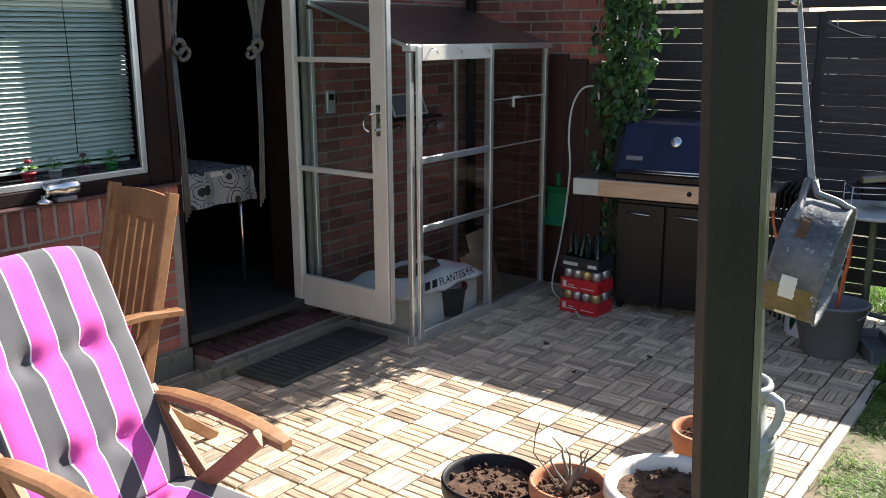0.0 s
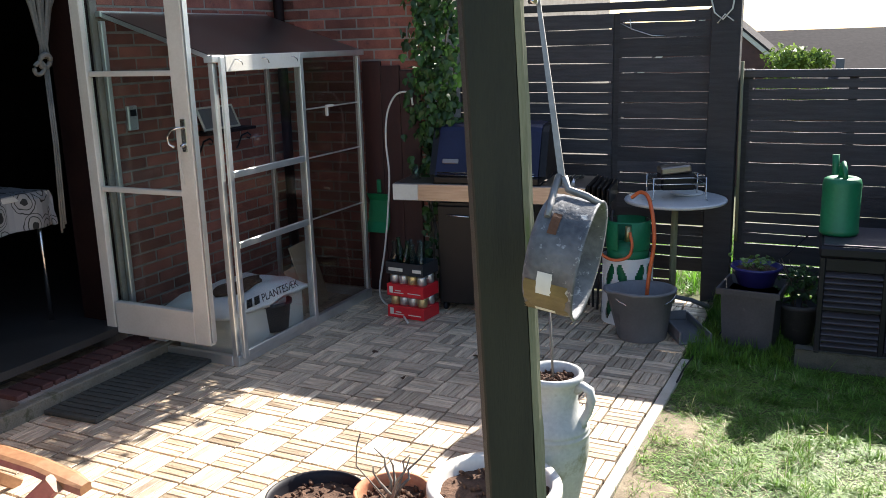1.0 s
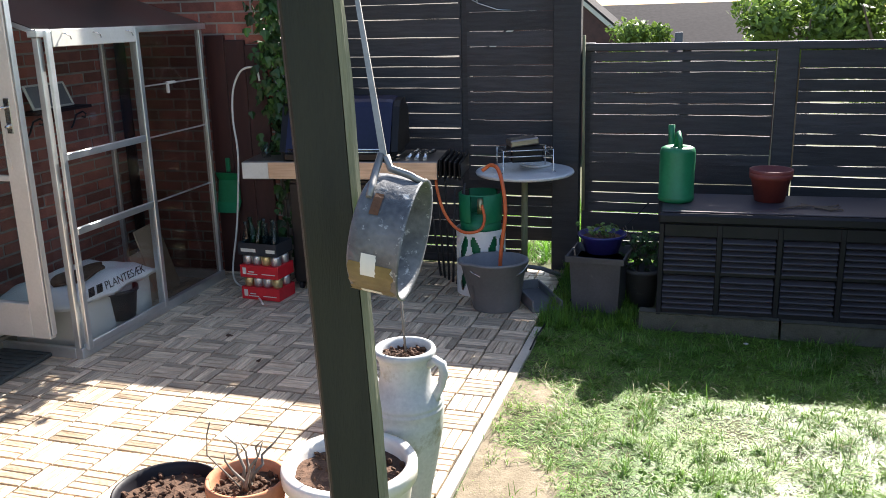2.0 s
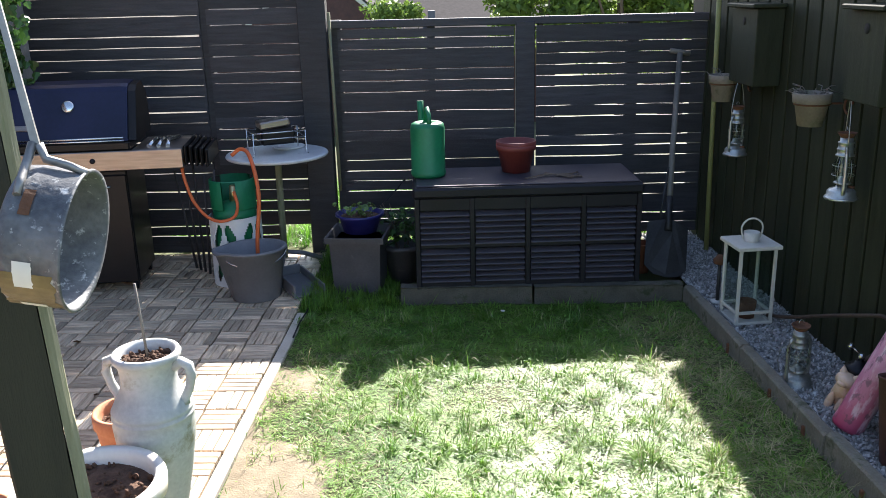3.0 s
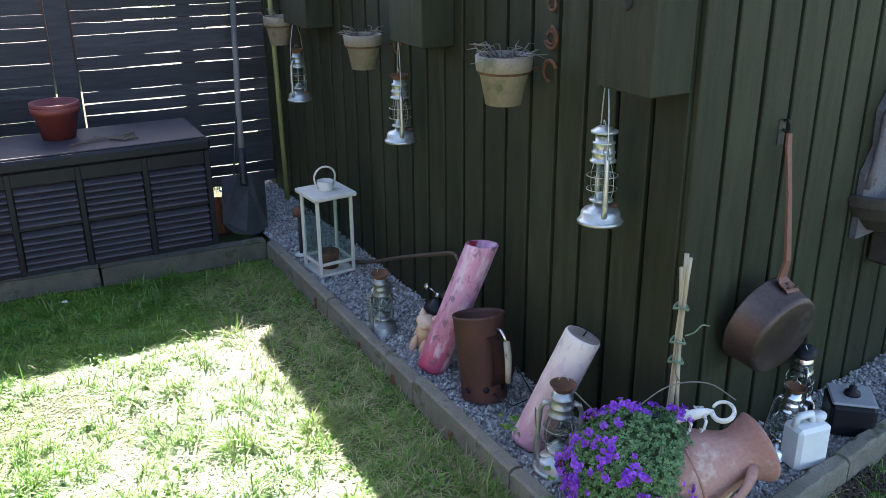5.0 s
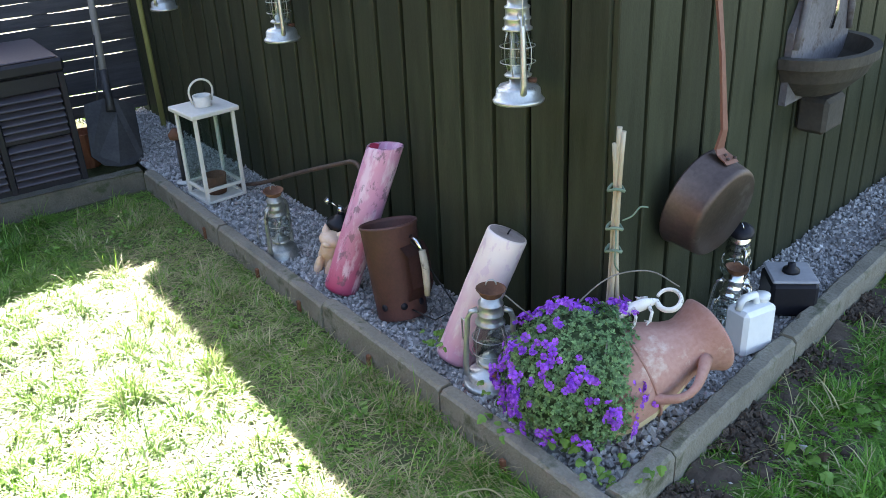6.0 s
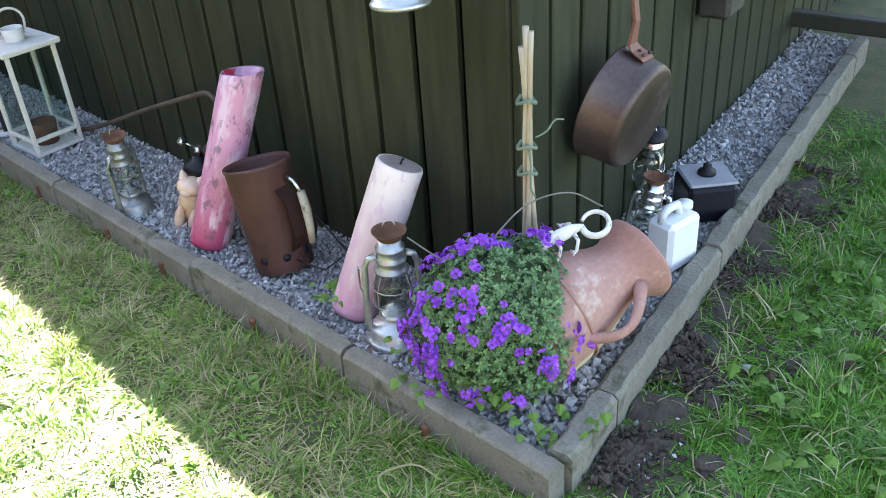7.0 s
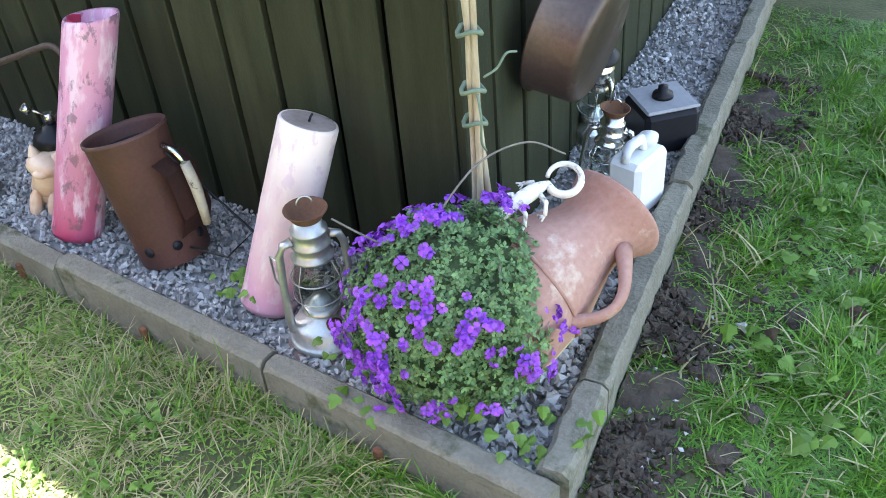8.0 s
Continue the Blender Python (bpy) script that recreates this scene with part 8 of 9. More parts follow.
# ---- loose stones, grass and soil ----
def scatter_stones(name, spots, material, label, seed, s0=0.005, s1=0.011):
    """Crushed stones: squashed, skewed eight-cornered chips in one mesh."""
    r = np.random.RandomState(seed)
    base = np.array([(1, 0, 0), (0.2, 0.9, 0.1), (-1, 0.2, 0), (-0.1, -0.9, 0.2), (0.3, 0.1, 0.75), (-0.2, 0.0, -0.7)])
    tri = np.array([(0, 1, 4), (1, 2, 4), (2, 3, 4), (3, 0, 4), (1, 0, 5), (2, 1, 5), (3, 2, 5), (0, 3, 5)])
    n = len(spots)
    P = np.array(spots)
    jit = base[None] * (1 + 0.28 * np.clip(r.randn(n, 6, 1), -1.2, 1.2)) * np.exp(0.2 * np.clip(r.randn(n, 1, 3), -1.5, 1.5))
    size = r.uniform(s0, s1, (n, 1, 1)) * np.exp(0.2 * np.clip(r.randn(n, 1, 1), -1.5, 1.5))
    q = r.randn(n, 4); q /= np.linalg.norm(q, axis=1, keepdims=True)
    w, x, y, z = q.T
    R = np.stack([1 - 2 * (y * y + z * z), 2 * (x * y - z * w), 2 * (x * z + y * w), 2 * (x * y + z * w), 1 - 2 * (x * x + z * z), 2 * (y * z - x * w), 2 * (x * z - y * w), 2 * (y * z + x * w), 1 - 2 * (x * x + y * y)], -1).reshape(n, 3, 3)
    V = np.einsum("nij,nkj->nki", R, jit * size) + P[:, None, :]
    F = (tri[None] + 6 * np.arange(n)[:, None, None]).reshape(-1, 3)
    me = bpy.data.meshes.new(name)
    me.from_pydata(V.reshape(-1, 3).tolist(), [], F.tolist())
    me.materials.append(material)
    return tagged(new(name, me), label, "gravel", kind="stuff")


r = np.random.RandomState(4)
spots = []
while len(spots) < 17000:
    x, y = r.uniform(1.80, 4.45), r.uniform(1.66, 5.55)
    if x < 2.15:
        ok = y > 1.686 + (x - 1.815) * 0.17
        keep = 1.0 if y < 3.4 else 0.8
    else:
        s_ = x - 2.15
        ok = 1.686 + (x - 1.815) * 0.17 < y < 2.02 + s_ * 0.147 - 0.012
        keep = 1.0 if x < 3.2 else 0.75
    if ok and r.rand() < keep:
        spots.append((x, y, 0.066 + 0.008 * r.rand() + 0.012 * noise.noise(Vector((x * 3, y * 3, 0)))))
scatter_stones("gravel", spots, M_GRAVEL, "grey crushed granite gravel", 11, 0.0045, 0.0095)
scatter_stones("gravel", [(x, 1.70 + (x - 1.86) * 0.17 + r.uniform(0, 0.17), 0.074 + 0.010 * r.rand()) for x in r.uniform(1.85, 2.20, 420)], M_GRAVEL, "larger pale stones of crushed granite in the corner of the bed", 16, 0.007, 0.012)
scatter_stones("stray_pebbles", [(2.02 + r.uniform(-0.1, 0.35), 1.60 + r.uniform(-0.08, 0.04), 0.022) for _ in range(26)], M_GRAVEL, "stray pale pebbles in the soil by the kerb", 12, 0.004, 0.008)

# clods of dark soil thrown on the grass beside the kerb
M_CLOD = mat("dark_soil_clods", (0.034, 0.025, 0.018), (0.085, 0.064, 0.046), 0.95, 20, 120, 1.0)
for i, (x, y, s_) in enumerate(((2.45, 1.45, 0.026), (2.17, 1.45, 0.020), (2.66, 1.36, 0.022), (2.22, 1.55, 0.024), (2.05, 1.46, 0.028), (2.38, 1.36, 0.016), (2.0, 1.38, 0.022))):
    cl = thing("soil_clod", pose(x, y, 0.014, 0, 0, 40 * i), "dark clod of soil lying on the grass", "clod", "clods beside the kerb")
    bm = B(); bmesh.ops.create_icosphere(bm, subdivisions=3, radius=s_)
    for v in bm.verts:
        v.co *= 1 + 0.45 * noise.noise(v.co * 55 + Vector((i * 3, 0, 0))) + 0.2 * noise.noise(v.co * 150)
        v.co.z *= 0.7
        v.co.x *= 1.35
    part("clod", bm, M_CLOD, cl)
bm = B()
gx, gy = 120, 22
gv = {}
for i in range(gx):
    for j in range(gy):
        s_, d_ = i * 0.0125 + 0.05, -j * 0.0115 - 0.004
        p = K2 @ Vector((s_, d_, 0))
        edge = 1 - (j / (gy - 1))
        gv[i, j] = bm.verts.new((p.x, p.y, 0.006 + 0.030 * edge * (0.5 + noise.noise(Vector((p.x * 11, p.y * 11, 0)))) + 0.012 * noise.noise(Vector((p.x * 37, p.y * 37, 2))) - 0.012 * (1 - edge) - (0.03 if i in (0, gx - 1) else 0)))
for i in range(gx - 1):
    for j in range(gy - 1):
        bm.faces.new((gv[i, j], gv[i + 1, j], gv[i + 1, j + 1], gv[i, j + 1])).smooth = True
struct("bare_soil", bm, M_CLOD, "bare dark soil along the outside of the kerb", "soil")


crumbs = []
while len(crumbs) < 1500:
    s_, d_ = r.uniform(0.03, 1.6), -0.004 - abs(r.randn()) * 0.11
    if noise.noise(Vector((s_ * 5, d_ * 5, 6))) > -0.15:
        q_ = K2 @ Vector((s_, d_, 0))
        crumbs.append((q_.x, q_.y, 0.014 + 0.016 * max(0, 1 + d_ / 0.15)))
ob = scatter_stones("soil_crumbs", crumbs, M_CLOD, "crumbs of dark soil along the outside of the kerb", 15, 0.004, 0.012)
ob["category"] = "soil"


def grass(name, n, region, length, label, seed, wide=(0.0012, 0.0026), material=None, thin=None, flat=0.5, meadow=False, clump=0.6):
    """Grass blades: each a bent, tapering strip of three quads, in one mesh."""
    rs = np.random.RandomState(seed)
    x0, x1, y0, y1 = region
    pts = np.column_stack([rs.uniform(x0, x1, n * 3), rs.uniform(y0, y1, n * 3)])
    ok = np.ones(len(pts), bool)
    free = ok.copy()
    # keep off terrace, kerbs, beds and storage box
    ok &= pts[:, 0] > -0.318 + (pts[:, 1] - 3.5) * 0.055
    ok &= ~((pts[:, 0] > 1.742) & (pts[:, 1] > 1.628 + (pts[:, 0] - 1.815) * 0.169))
    ok &= ~((pts[:, 1] > 4.50 - (pts[:, 0] - 0.26) * 0.06) & (pts[:, 0] > 0.25) & (pts[:, 1] < 5.6))
    if meadow:
        ok = free
    tuft = np.array([noise.noise(Vector((a * 8.5, b * 8.5, 2))) + 0.6 * noise.noise(Vector((a * 21, b * 21, 4))) for a, b in pts])
    ok &= rs.rand(len(pts)) < np.clip(1 - clump * (0.7 - 1.6 * tuft), 0.12, 1)
    if thin is not None:
        ok &= rs.rand(len(pts)) < np.array([thin(a, b) for a, b in pts])
    pts, tuft = pts[ok][:n], tuft[ok][:n]
    m = len(pts)
    L = length * np.exp(0.35 * rs.randn(m)) * np.array([1 + 0.6 * noise.noise(Vector((a * 2.3, b * 2.3, 5))) for a, b in pts]) * np.clip(0.85 + 0.9 * tuft, 0.45, 1.7)
    L = np.clip(L, 0.012, 0.14)
    az = 1.0 * rs.randn(m) + np.array([9.0 * noise.noise(Vector((a * 4.3, b * 4.3, 9))) for a, b in pts]) + np.where(rs.rand(m) < 0.3, rs.uniform(0, 6.28, m), 0)
    lean = np.clip(flat + 0.35 * rs.randn(m) - 0.4 * tuft, 0.05, 1.3)
    w = rs.uniform(*wide, m)
    d = np.column_stack([np.cos(az), np.sin(az)])
    s_ = np.column_stack([-np.sin(az), np.cos(az)])
    V = np.zeros((m, 7, 3))
    base = np.array([lawn_z(a, b) for a, b in pts]) - 0.002
    z = base.copy()
    pos = pts.copy()
    ang = lean * 0.35
    for k, (kw, seg) in enumerate(((1.0, 0.0), (0.85, 0.36), (0.6, 0.34), (0.0, 0.30))):
        pos = pos + d * (np.sin(ang) * L * seg)[:, None]
        z = z + np.cos(ang) * L * seg
        ang = np.minimum(ang + lean * 0.55, 1.75)
        if k < 3:
            V[:, 2 * k, :2], V[:, 2 * k + 1, :2] = pos + s_ * (w * kw)[:, None], pos - s_ * (w * kw)[:, None]
            V[:, 2 * k, 2] = V[:, 2 * k + 1, 2] = np.maximum(z, base + 0.006)
        else:
            V[:, 6, :2], V[:, 6, 2] = pos, np.maximum(z, base + 0.005)
    o = 7 * np.arange(m)
    faces = [(a, a + 1, a + 3, a + 2) for a in o] + [(a + 2, a + 3, a + 5, a + 4) for a in o] + [(a + 4, a + 5, a + 6) for a in o]
    me = bpy.data.meshes.new(name)
    me.from_pydata(V.reshape(-1, 3).tolist(), [], faces)
    me.materials.append(material or M_BLADE)
    return tagged(new(name, me), label, "grass", kind="stuff")


def worn(x, y):
    k = 0.75 + 0.9 * noise.noise(Vector((x * 1.6, y * 1.6, 3)))
    if x < 0.35 and y < 3.95:                            # trodden, sandy strip along the terrace
        k *= 0.30 + 0.7 * max(0, min(1, (x + 0.1) / 0.4))
    if 1.40 < x < 1.76 and y > 1.7:                      # trampled strip along the kerb
        k *= 0.60
    d = 1.622 + (x - 1.815) * 0.169 - y
    if x > 1.8 and d > 0:                                # thrown soil beside the kerb, then thick lawn
        k = 0.22 + max(0, min(1, (d - 0.14 - 0.10 * noise.noise(Vector((x * 4, y * 4, 1)))) / 0.16)) if d < 0.45 else 1
    return max(0.04, min(1, k))


M_STRAW = mat("dry_grass", (0.26, 0.24, 0.11), (0.46, 0.43, 0.23), 0.5, 3, 40, 0, piecewise=0.3, trans=0.3)
grass("lawn_grass", 130000, (-0.35, 1.76, 1.2, 4.52), 0.034, "dense matted lawn grass", 1, thin=worn, flat=1.2, wide=(0.0010, 0.0026), clump=0.15)
grass("lawn_grass", 55000, (-0.35, 1.76, 1.2, 4.52), 0.040, "tangled green tufts in the lawn", 21, thin=worn, flat=1.15, wide=(0.0010, 0.0026), clump=0.9)
grass("lawn_grass", 125000, (1.3, 3.9, 0.6, 2.0), 0.026, "short lush green lawn grass beside the kerb", 2, thin=worn, flat=1.05, material=M_LUSH, wide=(0.0009, 0.0024), clump=0.15)
grass("lawn_grass", 30000, (1.3, 3.6, 0.6, 2.0), 0.034, "lush green tufts beside the kerb", 22, thin=worn, flat=1.0, material=M_LUSH, wide=(0.0009, 0.0022), clump=0.9)
grass("dry_grass", 9000, (1.30, 1.76, 1.2, 4.3), 0.06, "dry straw lying along the kerb", 13, material=M_STRAW, flat=1.25, wide=(0.0006, 0.0014))
grass("dry_grass", 12000, (-0.35, 1.76, 1.2, 4.4), 0.055, "dry mown stalks lying in the lawn", 3, material=M_STRAW, flat=1.2, wide=(0.0006, 0.0018))
grass("dry_grass", 3500, (1.0, 3.6, 0.9, 2.0), 0.055, "dry mown stalks lying beside the kerb", 4, material=M_STRAW, flat=1.1)
grass("rough_grass", 14000, (-0.32, 0.30, 4.45, 5.55), 0.05, "rough grass round the planter", 5)
grass("meadow_grass", 26000, (-1.3, 2.2, 5.72, 7.6), 0.07, "sunlit grass beyond the fence", 6, wide=(0.002, 0.004), material=M_LUSH, meadow=True)
bm = B(); rr = random.Random(77)
for i in range(90):
    x, y = rr.uniform(0.2, 1.7), rr.uniform(1.6, 4.2)
    for k in range(9):
        ivy_leaf(bm, Vector((x + rr.gauss(0, 0.03), y + rr.gauss(0, 0.03), 0.022 + 0.012 * rr.random())), Vector((rr.gauss(0, 0.5), rr.gauss(0, 0.5), 1)), rr.uniform(0.010, 0.022), rr)
for i in range(40):
    x = rr.uniform(1.6, 3.0); y = rr.uniform(0.9, 1.5 + (x - 1.8) * 0.1)
    for k in range(4):
        ivy_leaf(bm, Vector((x + rr.gauss(0, 0.02), y + rr.gauss(0, 0.02), 0.03 + 0.01 * rr.random())), Vector((rr.gauss(0, 0.4), rr.gauss(0, 0.4), 1)), rr.uniform(0.02, 0.04), rr)
me = mesh_of("lawn_weeds", bm, bpy.data.materials["weed_leaf"])
tagged(new("lawn_weeds", me), "broad-leaved weeds in the lawn", "weeds", kind="stuff")
stx = thing("straw_loop", Matrix(), "curled pale stalk lying on the grass", "stalk")
bm = B(); tube(bm, smooth([(1.48, 1.95, 0.04), (1.50, 1.88, 0.05), (1.55, 1.86, 0.055), (1.57, 1.91, 0.05), (1.60, 1.93, 0.045), (1.66, 1.90, 0.04), (1.67, 1.84, 0.03)]), 0.0025, 5); part("stalk", bm, M_STRAW, stx)

dz = thing("daisy", pose(0.768, 4.258, 0.0), "single white daisy standing in the lawn", "flower")
bm = B(); tube(bm, [(0, 0, 0), (0.004, 0, 0.035), (0.002, 0, 0.066)], 0.0012, 5); part("stalk", bm, M_BLADE, dz)
for k in range(11):
    a = k * 2 * math.pi / 11
    bm = B(); slat_box(bm, (0.002 + 0.003 * math.cos(a), 0.003 * math.sin(a), 0.066), (0.002 + 0.012 * math.cos(a), 0.012 * math.sin(a), 0.068), 0.005, 0.001); part("petal", bm, M_WHITE, dz)
# sandy bare ground along the terrace
M_SAND = mat("sandy_soil", (0.14, 0.112, 0.072), (0.26, 0.215, 0.15), 0.95, 14, 140, 0.8)
bm = B()
gx, gy = 34, 100
gv = {}
for i in range(gx):
    for j in range(gy):
        x, y = -0.312 + i * 0.02 + (j * 0.02 - 1.6) * 0.055, 1.9 + j * 0.02
        u, v = i / (gx - 1), j / (gy - 1)
        k = 0.75 - 1.1 * u - 1.2 * abs(v - 0.55) + 0.9 * noise.noise(Vector((x * 3.3, y * 3.3, 2)))
        gv[i, j] = bm.verts.new((x, y, 0.005 + 0.020 * max(-0.6, min(1, k)) + 0.004 * noise.noise(Vector((x * 30, y * 30, 5)))))
for i in range(gx - 1):
    for j in range(gy - 1):
        bm.faces.new((gv[i, j], gv[i + 1, j], gv[i + 1, j + 1], gv[i, j + 1])).smooth = True
struct("bare_sand", bm, M_SAND, "dry sandy patch worn into the lawn beside the terrace", "soil")
# dry leaves
M_DRYLEAF = mat("dry_leaf", (0.10, 0.06, 0.04), (0.20, 0.13, 0.085), 0.8, 20, 90, 0.2, trans=0.2)
rr = random.Random(91)
for x, y, z in ((2.62, 1.40, 0.03), (2.28, 1.32, 0.03), (2.50, 1.36, 0.03), (2.36, 1.48, 0.03), (2.75, 1.55, 0.03), (3.05, 1.62, 0.03), (-1.02, 3.55, 0.031), (-0.72, 3.30, 0.031), (-1.55, 3.75, 0.031), (-1.30, 4.15, 0.031), (-1.85, 4.05, 0.031)):
    lf = thing("dry_leaf", pose(x, y, z, 0, 0, rr.uniform(0, 360)), "curled dry brown leaf lying on the ground", "leaf", "dry leaves on the ground")
    bm = B(); ivy_leaf(bm, Vector((0, 0, 0.006)), Vector((rr.gauss(0, 0.4), rr.gauss(0, 0.4), 1)), rr.uniform(0.024, 0.042), rr); bmesh.ops.solidify(bm, geom=bm.faces[:], thickness=0.001); part("blade", bm, M_DRYLEAF, lf)
# beyond the fence
tree(0.15, 22, 4.25, 0.85, 3200, 0.07, 31, "leafy young tree behind the neighbouring fence")
tree(3.4, 20, 4.9, 1.5, 5200, 0.09, 32, "leafy bush behind the low fence")
tree(4.9, 19, 5.2, 1.6, 5200, 0.09, 35, "leafy bush behind the low fence")
tree(6.3, 19.5, 5.0, 1.5, 4600, 0.09, 36, "leafy bush behind the low fence")
tree(6.8, 22, 3.3, 2.6, 4000, 0.11, 33, "broad leafy tree behind the shed")
tree(11.5, 22, 3.1, 3.0, 3500, 0.12, 34, "broad leafy tree in the distance")
nh = thing("neighbour_house", pose(0, 26, -2.6), "neighbouring house with a dark tiled roof and white gable boards", "house")
bm = B(); quad_box(bm, -9, 5.0, 1.6, 10, 0, 2.5); part("wall", bm, M_STEP, nh)
bm = B()
vs = [bm.verts.new(p) for p in ((-9.4, 1.0, 2.3), (5.4, 1.0, 2.3), (5.4, 6.2, 4.32), (-9.4, 6.2, 4.22), (-9.4, 11, 2.3), (5.4, 11, 2.3))]
bm.faces.new((vs[0], vs[1], vs[2], vs[3])); bm.faces.new((vs[3], vs[2], vs[5], vs[4])); bm.faces.new((vs[0], vs[3], vs[4])); bm.faces.new((vs[1], vs[5], vs[2]))
rf = part("roof", bm, M_ROOF, nh)
bm = B()
vs = [bm.verts.new((x, y, z)) for y in (0, 5) for x, z in ((-4.0, 0), (-0.2, 0), (-0.2, 3.25), (-2.1, 4.85), (-4.0, 3.25))]
bm.faces.new(vs[:5]); bm.faces.new(vs[5:])
for i in range(5):
    bm.faces.new((vs[i], vs[(i + 1) % 5], vs[5 + (i + 1) % 5], vs[5 + i]))
part("gable_wall", bm, M_STEP, nh)
for s_ in (-1, 1):
    bm = B(); slat_box(bm, (-2.1 + s_ * 2.2, -0.06, 3.04), (-2.1, -0.06, 4.92), 0.05, 0.17, (0, 0, 1)); part("gable_board", bm, M_WHITE, nh)
    bm = B()
    q = [(-2.1 + s_ * 2.25, -0.1, 3.05), (-2.1, -0.1, 4.95), (-2.1, 5, 4.95), (-2.1 + s_ * 2.25, 5, 3.05)]
    lo_ = [bm.verts.new(p) for p in q]; hi_ = [bm.verts.new((x, y, z + 0.08)) for x, y, z in q]
    bm.faces.new(lo_); bm.faces.new(hi_)
    for i in range(4):
        bm.faces.new((lo_[i], lo_[(i + 1) % 4], hi_[(i + 1) % 4], hi_[i]))
    part("wing_roof", bm, M_ROOF, nh)
bm = B(); quad_box(bm, 1.15, 1.38, 3.0, 3.25, 3.1, 3.42, 0.01); part("roof_light", bm, M_GREYP, rf)

# ---- wooden floor tiles, slat by slat ----
DK = pose(-0.327, 3.2, 0, 0, 0, -4.4)                     # terrace edge; x across, y along it
CELL, NS = 0.1655, 4
deck = thing("wooden_deck", DK, "terrace of checkered acacia floor tiles, bleached by the sun", "deck")
deck["kind"] = "structure"
bm = B(); quad_box(bm, -3.2, -0.005, -4.3, 2.35, 0.001, 0.012); part("tile_base", bm, M_DECK_BASE, deck)
bm = B(); quad_box(bm, -0.052, -0.004, -4.3, 1.25, 0.001, 0.028, 0.004); part("edging", bm, mat("pale_edging", (0.40, 0.36, 0.29), (0.52, 0.48, 0.40), 0.6, 6, 80, 0.1), deck, "pale edging strip along the lawn")
SW = CELL / NS
bm = B(); quad_box(bm, -0.0765, 0.0765, -SW / 2 + 0.0021, SW / 2 - 0.0021, 0.013, 0.030, 0.0020)
slat_me2 = mesh_of("slat", bm, M_DECK)
rng = random.Random(9)
far, count = {0: ([], []), 1: ([], [])}, 0
tpl_v = [v.co.copy() for v in slat_me2.vertices]
tpl_f = [tuple(p.vertices) for p in slat_me2.polygons]
for i in range(19):
    for j in range(-26, 14):
        cx, cy = -0.055 - CELL * (i + 0.5), CELL * (j + 0.5)
        for k in range(NS):
            turn = (i + j) % 2
            off = (k - (NS - 1) / 2) * SW
            m_ = pose(cx + (off if turn else 0), cy + (0 if turn else off), rng.uniform(-0.0012, 0.0008), rng.uniform(-0.5, 0.5), rng.uniform(-0.3, 0.3), (90 if turn else 0) + rng.uniform(-0.3, 0.3))
            wp_ = DK @ m_.translation
            near = -2.05 < wp_.x < -0.3 and 2.55 < wp_.y < 3.9 and count < 300
            if near:
                piece("slat", slat_me2, deck, m_); count += 1
            else:
                o = len(far[turn][0])
                far[turn][0].extend(m_ @ v for v in tpl_v)
                far[turn][1].extend(tuple(o + q for q in f) for f in tpl_f)
for turn, material in ((0, M_DECK), (1, M_DECK_T)):
    me = bpy.data.meshes.new("slats")
    me.from_pydata(far[turn][0], [], far[turn][1])
    me.materials.append(material)
    ob = new("slats", me); ob.parent = deck; ob["kind"] = "stuff"

# ---- bricks of the house wall ----
BL, BH = 0.240, 0.0667
bm = B(); quad_box(bm, 0.0, 0.010, 0.006, BL - 0.006, 0.006, BH - 0.006, 0.002)
brick_me = mesh_of("brick", bm, M_BRICK)
bm = B(); quad_box(bm, 0.0, 0.010, 0.006, BL / 2 - 0.006, 0.006, BH - 0.006, 0.002)
half_me = mesh_of("half_brick", bm, M_BRICK)
far_v, far_f, count = [], [], 0


def lay(me_, m_, near):
    global count, far_v, far_f
    if near and count < 300:
        piece("brick", me_, house_wall, m_)
        count += 1
        return
    o = len(far_v)
    far_v += [m_ @ v.co for v in me_.vertices]
    far_f += [tuple(o + q for q in p.vertices) for p in me_.polygons]


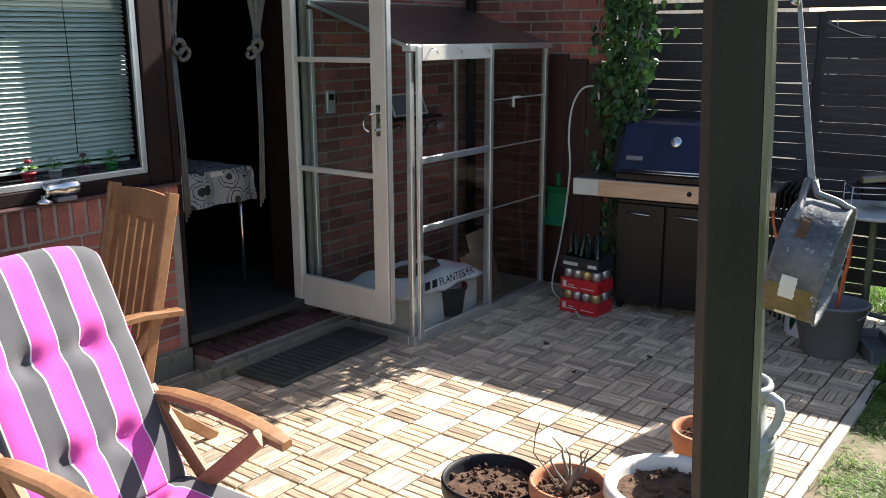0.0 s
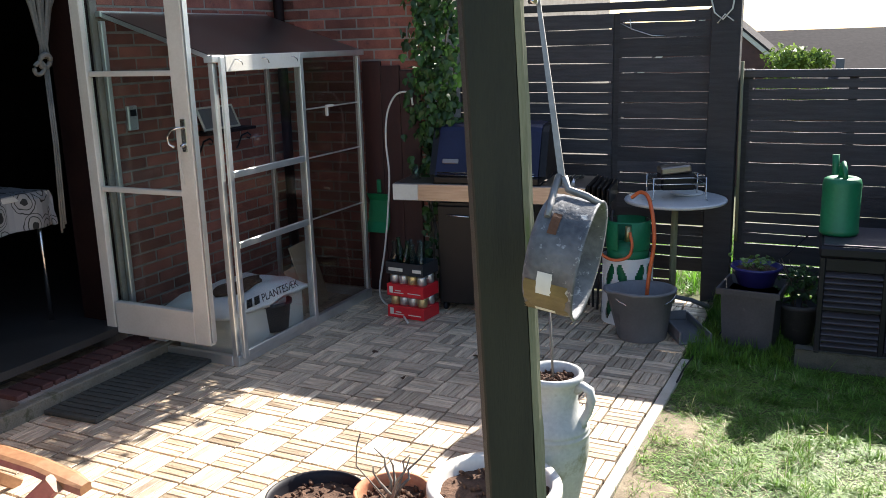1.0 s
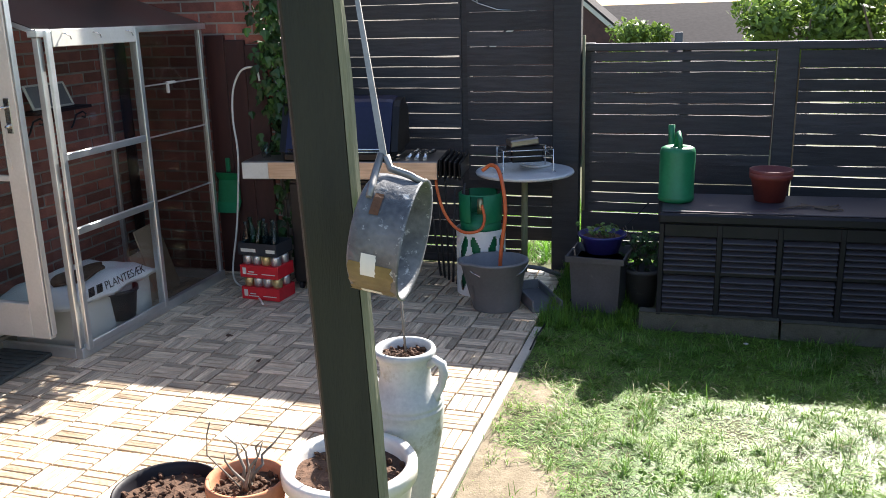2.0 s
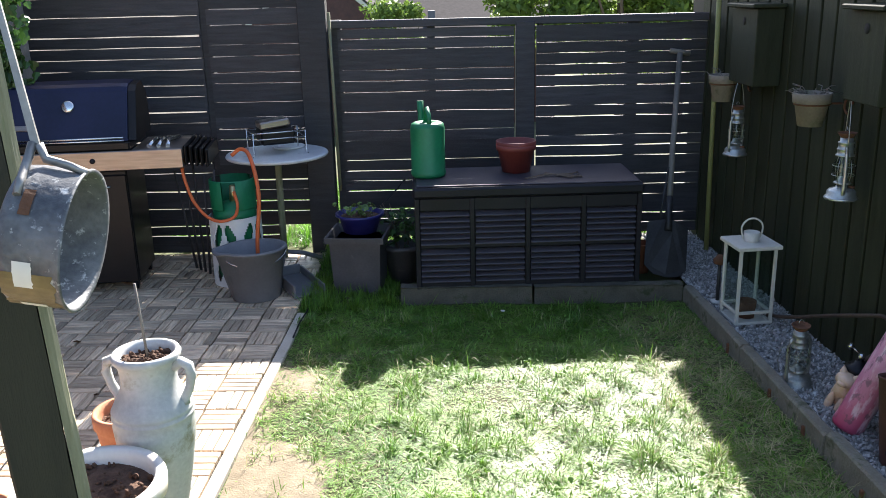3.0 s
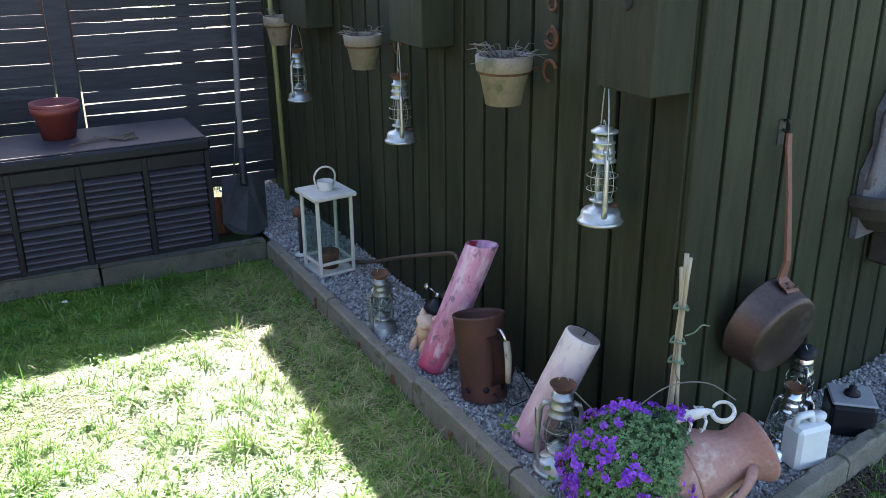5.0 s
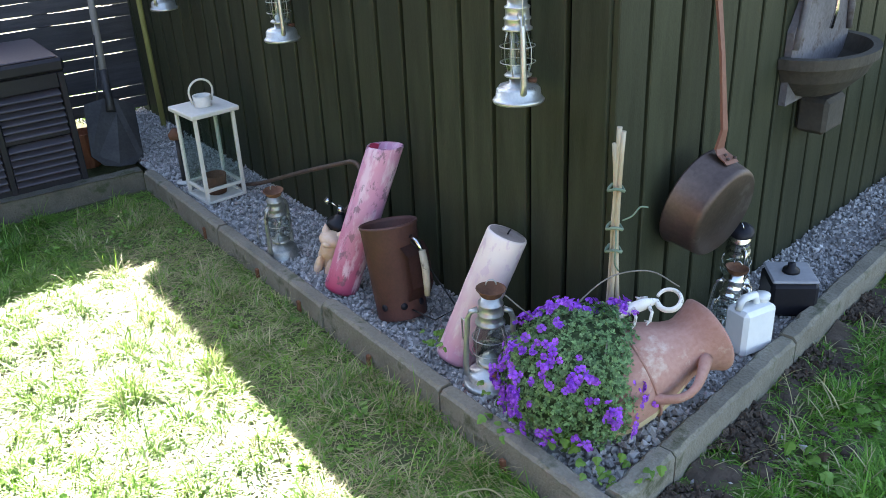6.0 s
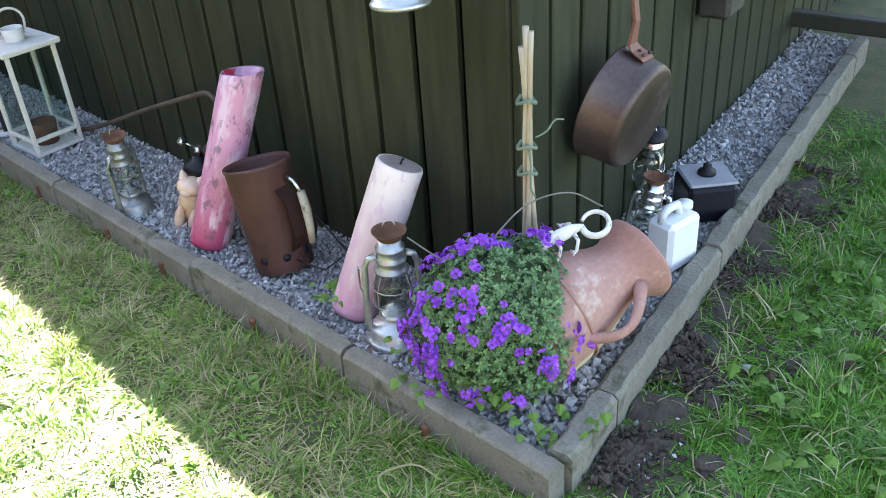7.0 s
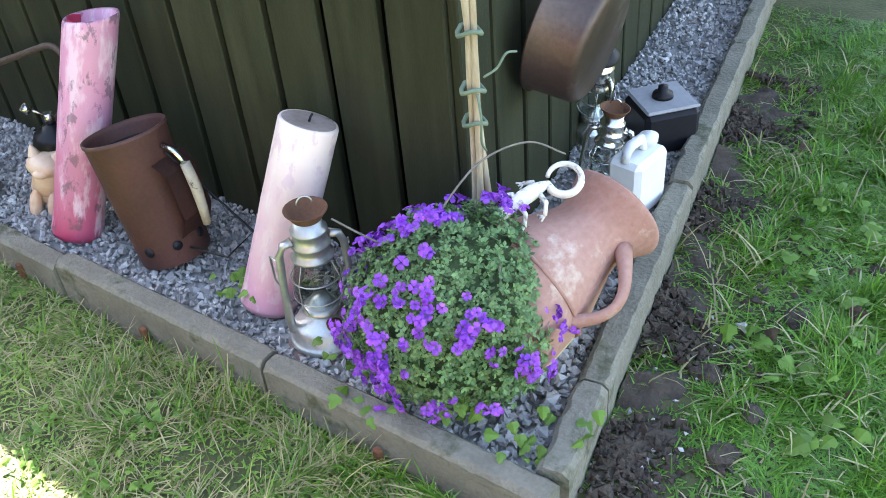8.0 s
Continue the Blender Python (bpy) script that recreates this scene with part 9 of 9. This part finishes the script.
rng = random.Random(14)
for row in range(42):
    z = 0.152 + row * BH if row < 41 else 2.84
    y = -1.2 + (BL / 2 if row % 2 else 0)
    while y < 5.03:
        in_open = (2.56 - BL + 0.02 < y < 3.44 and z < 2.15) or (1.0 < y < 2.56 and 0.80 < z < 2.15)
        mm = pose(WALL_X - 0.0115 + rng.uniform(-0.0015, 0.0015), y, z + rng.uniform(-0.001, 0.001))
        if not in_open and z < 2.75:
            if y + BL > 5.05:
                lay(half_me, mm, True)
            else:
                lay(brick_me, mm, y > 1.3 and z < 2.0)
        elif y < 2.56 and 0.15 < z < 0.80 and y + BL / 2 <= 2.57:
            lay(half_me, mm, True)
        elif 3.33 < y < 3.40 and z < 2.15:
            lay(half_me, pose(WALL_X - 0.0115, y + BL / 2, z), False)
        y += BL
# soldier course under the sill
for i in range(22):
    mm = pose(WALL_X - 0.0105, 1.0 + i * 0.0715, 0.81, 90, 0, 0) @ pose(0, 0, 0)
    o = pose(WALL_X - 0.0105, 1.0 + i * 0.0715 + 0.0667, 0.823, 90, 0, 0) @ Matrix.Diagonal((1, 0.62, 1, 1))
    lay(brick_me, o, True)
# the wing
for row in range(47):
    z = 0.02 + row * BH
    x = -3.38 + (0 if row % 2 else -BL / 2)
    while x < -2.27:
        mm = pose(x, 5.0635, z + rng.uniform(-0.001, 0.001), 0, 0, -90) @ pose(0, -0.0, 0)
        mm = pose(x, 5.062 + rng.uniform(-0.001, 0.001), z, 0, 0, -90)
        if x > -3.40 and x + BL < -2.25:
            lay(brick_me, mm, z > 1.5)
        elif x > -3.40 and x + BL / 2 < -2.25:
            lay(half_me, mm, z > 1.5)
        elif x + BL > -3.37:
            lay(half_me, pose(-3.37, 5.062, z, 0, 0, -90), z > 1.5)
        x += BL
me = bpy.data.meshes.new("bricks")
me.from_pydata(far_v, [], far_f)
me.materials.append(M_BRICK)
ob = new("bricks", me); ob.parent = house_wall; ob["kind"] = "stuff"
bm = B(); tube(bm, [(WALL_X + 0.05, 4.99, 0.05), (WALL_X + 0.05, 4.99, 2.8)], 0.034, 14)
dp = thing("drainpipe", H, "dark drainpipe in the corner of the house", "drainpipe"); part("pipe", bm, M_BROWN, dp)
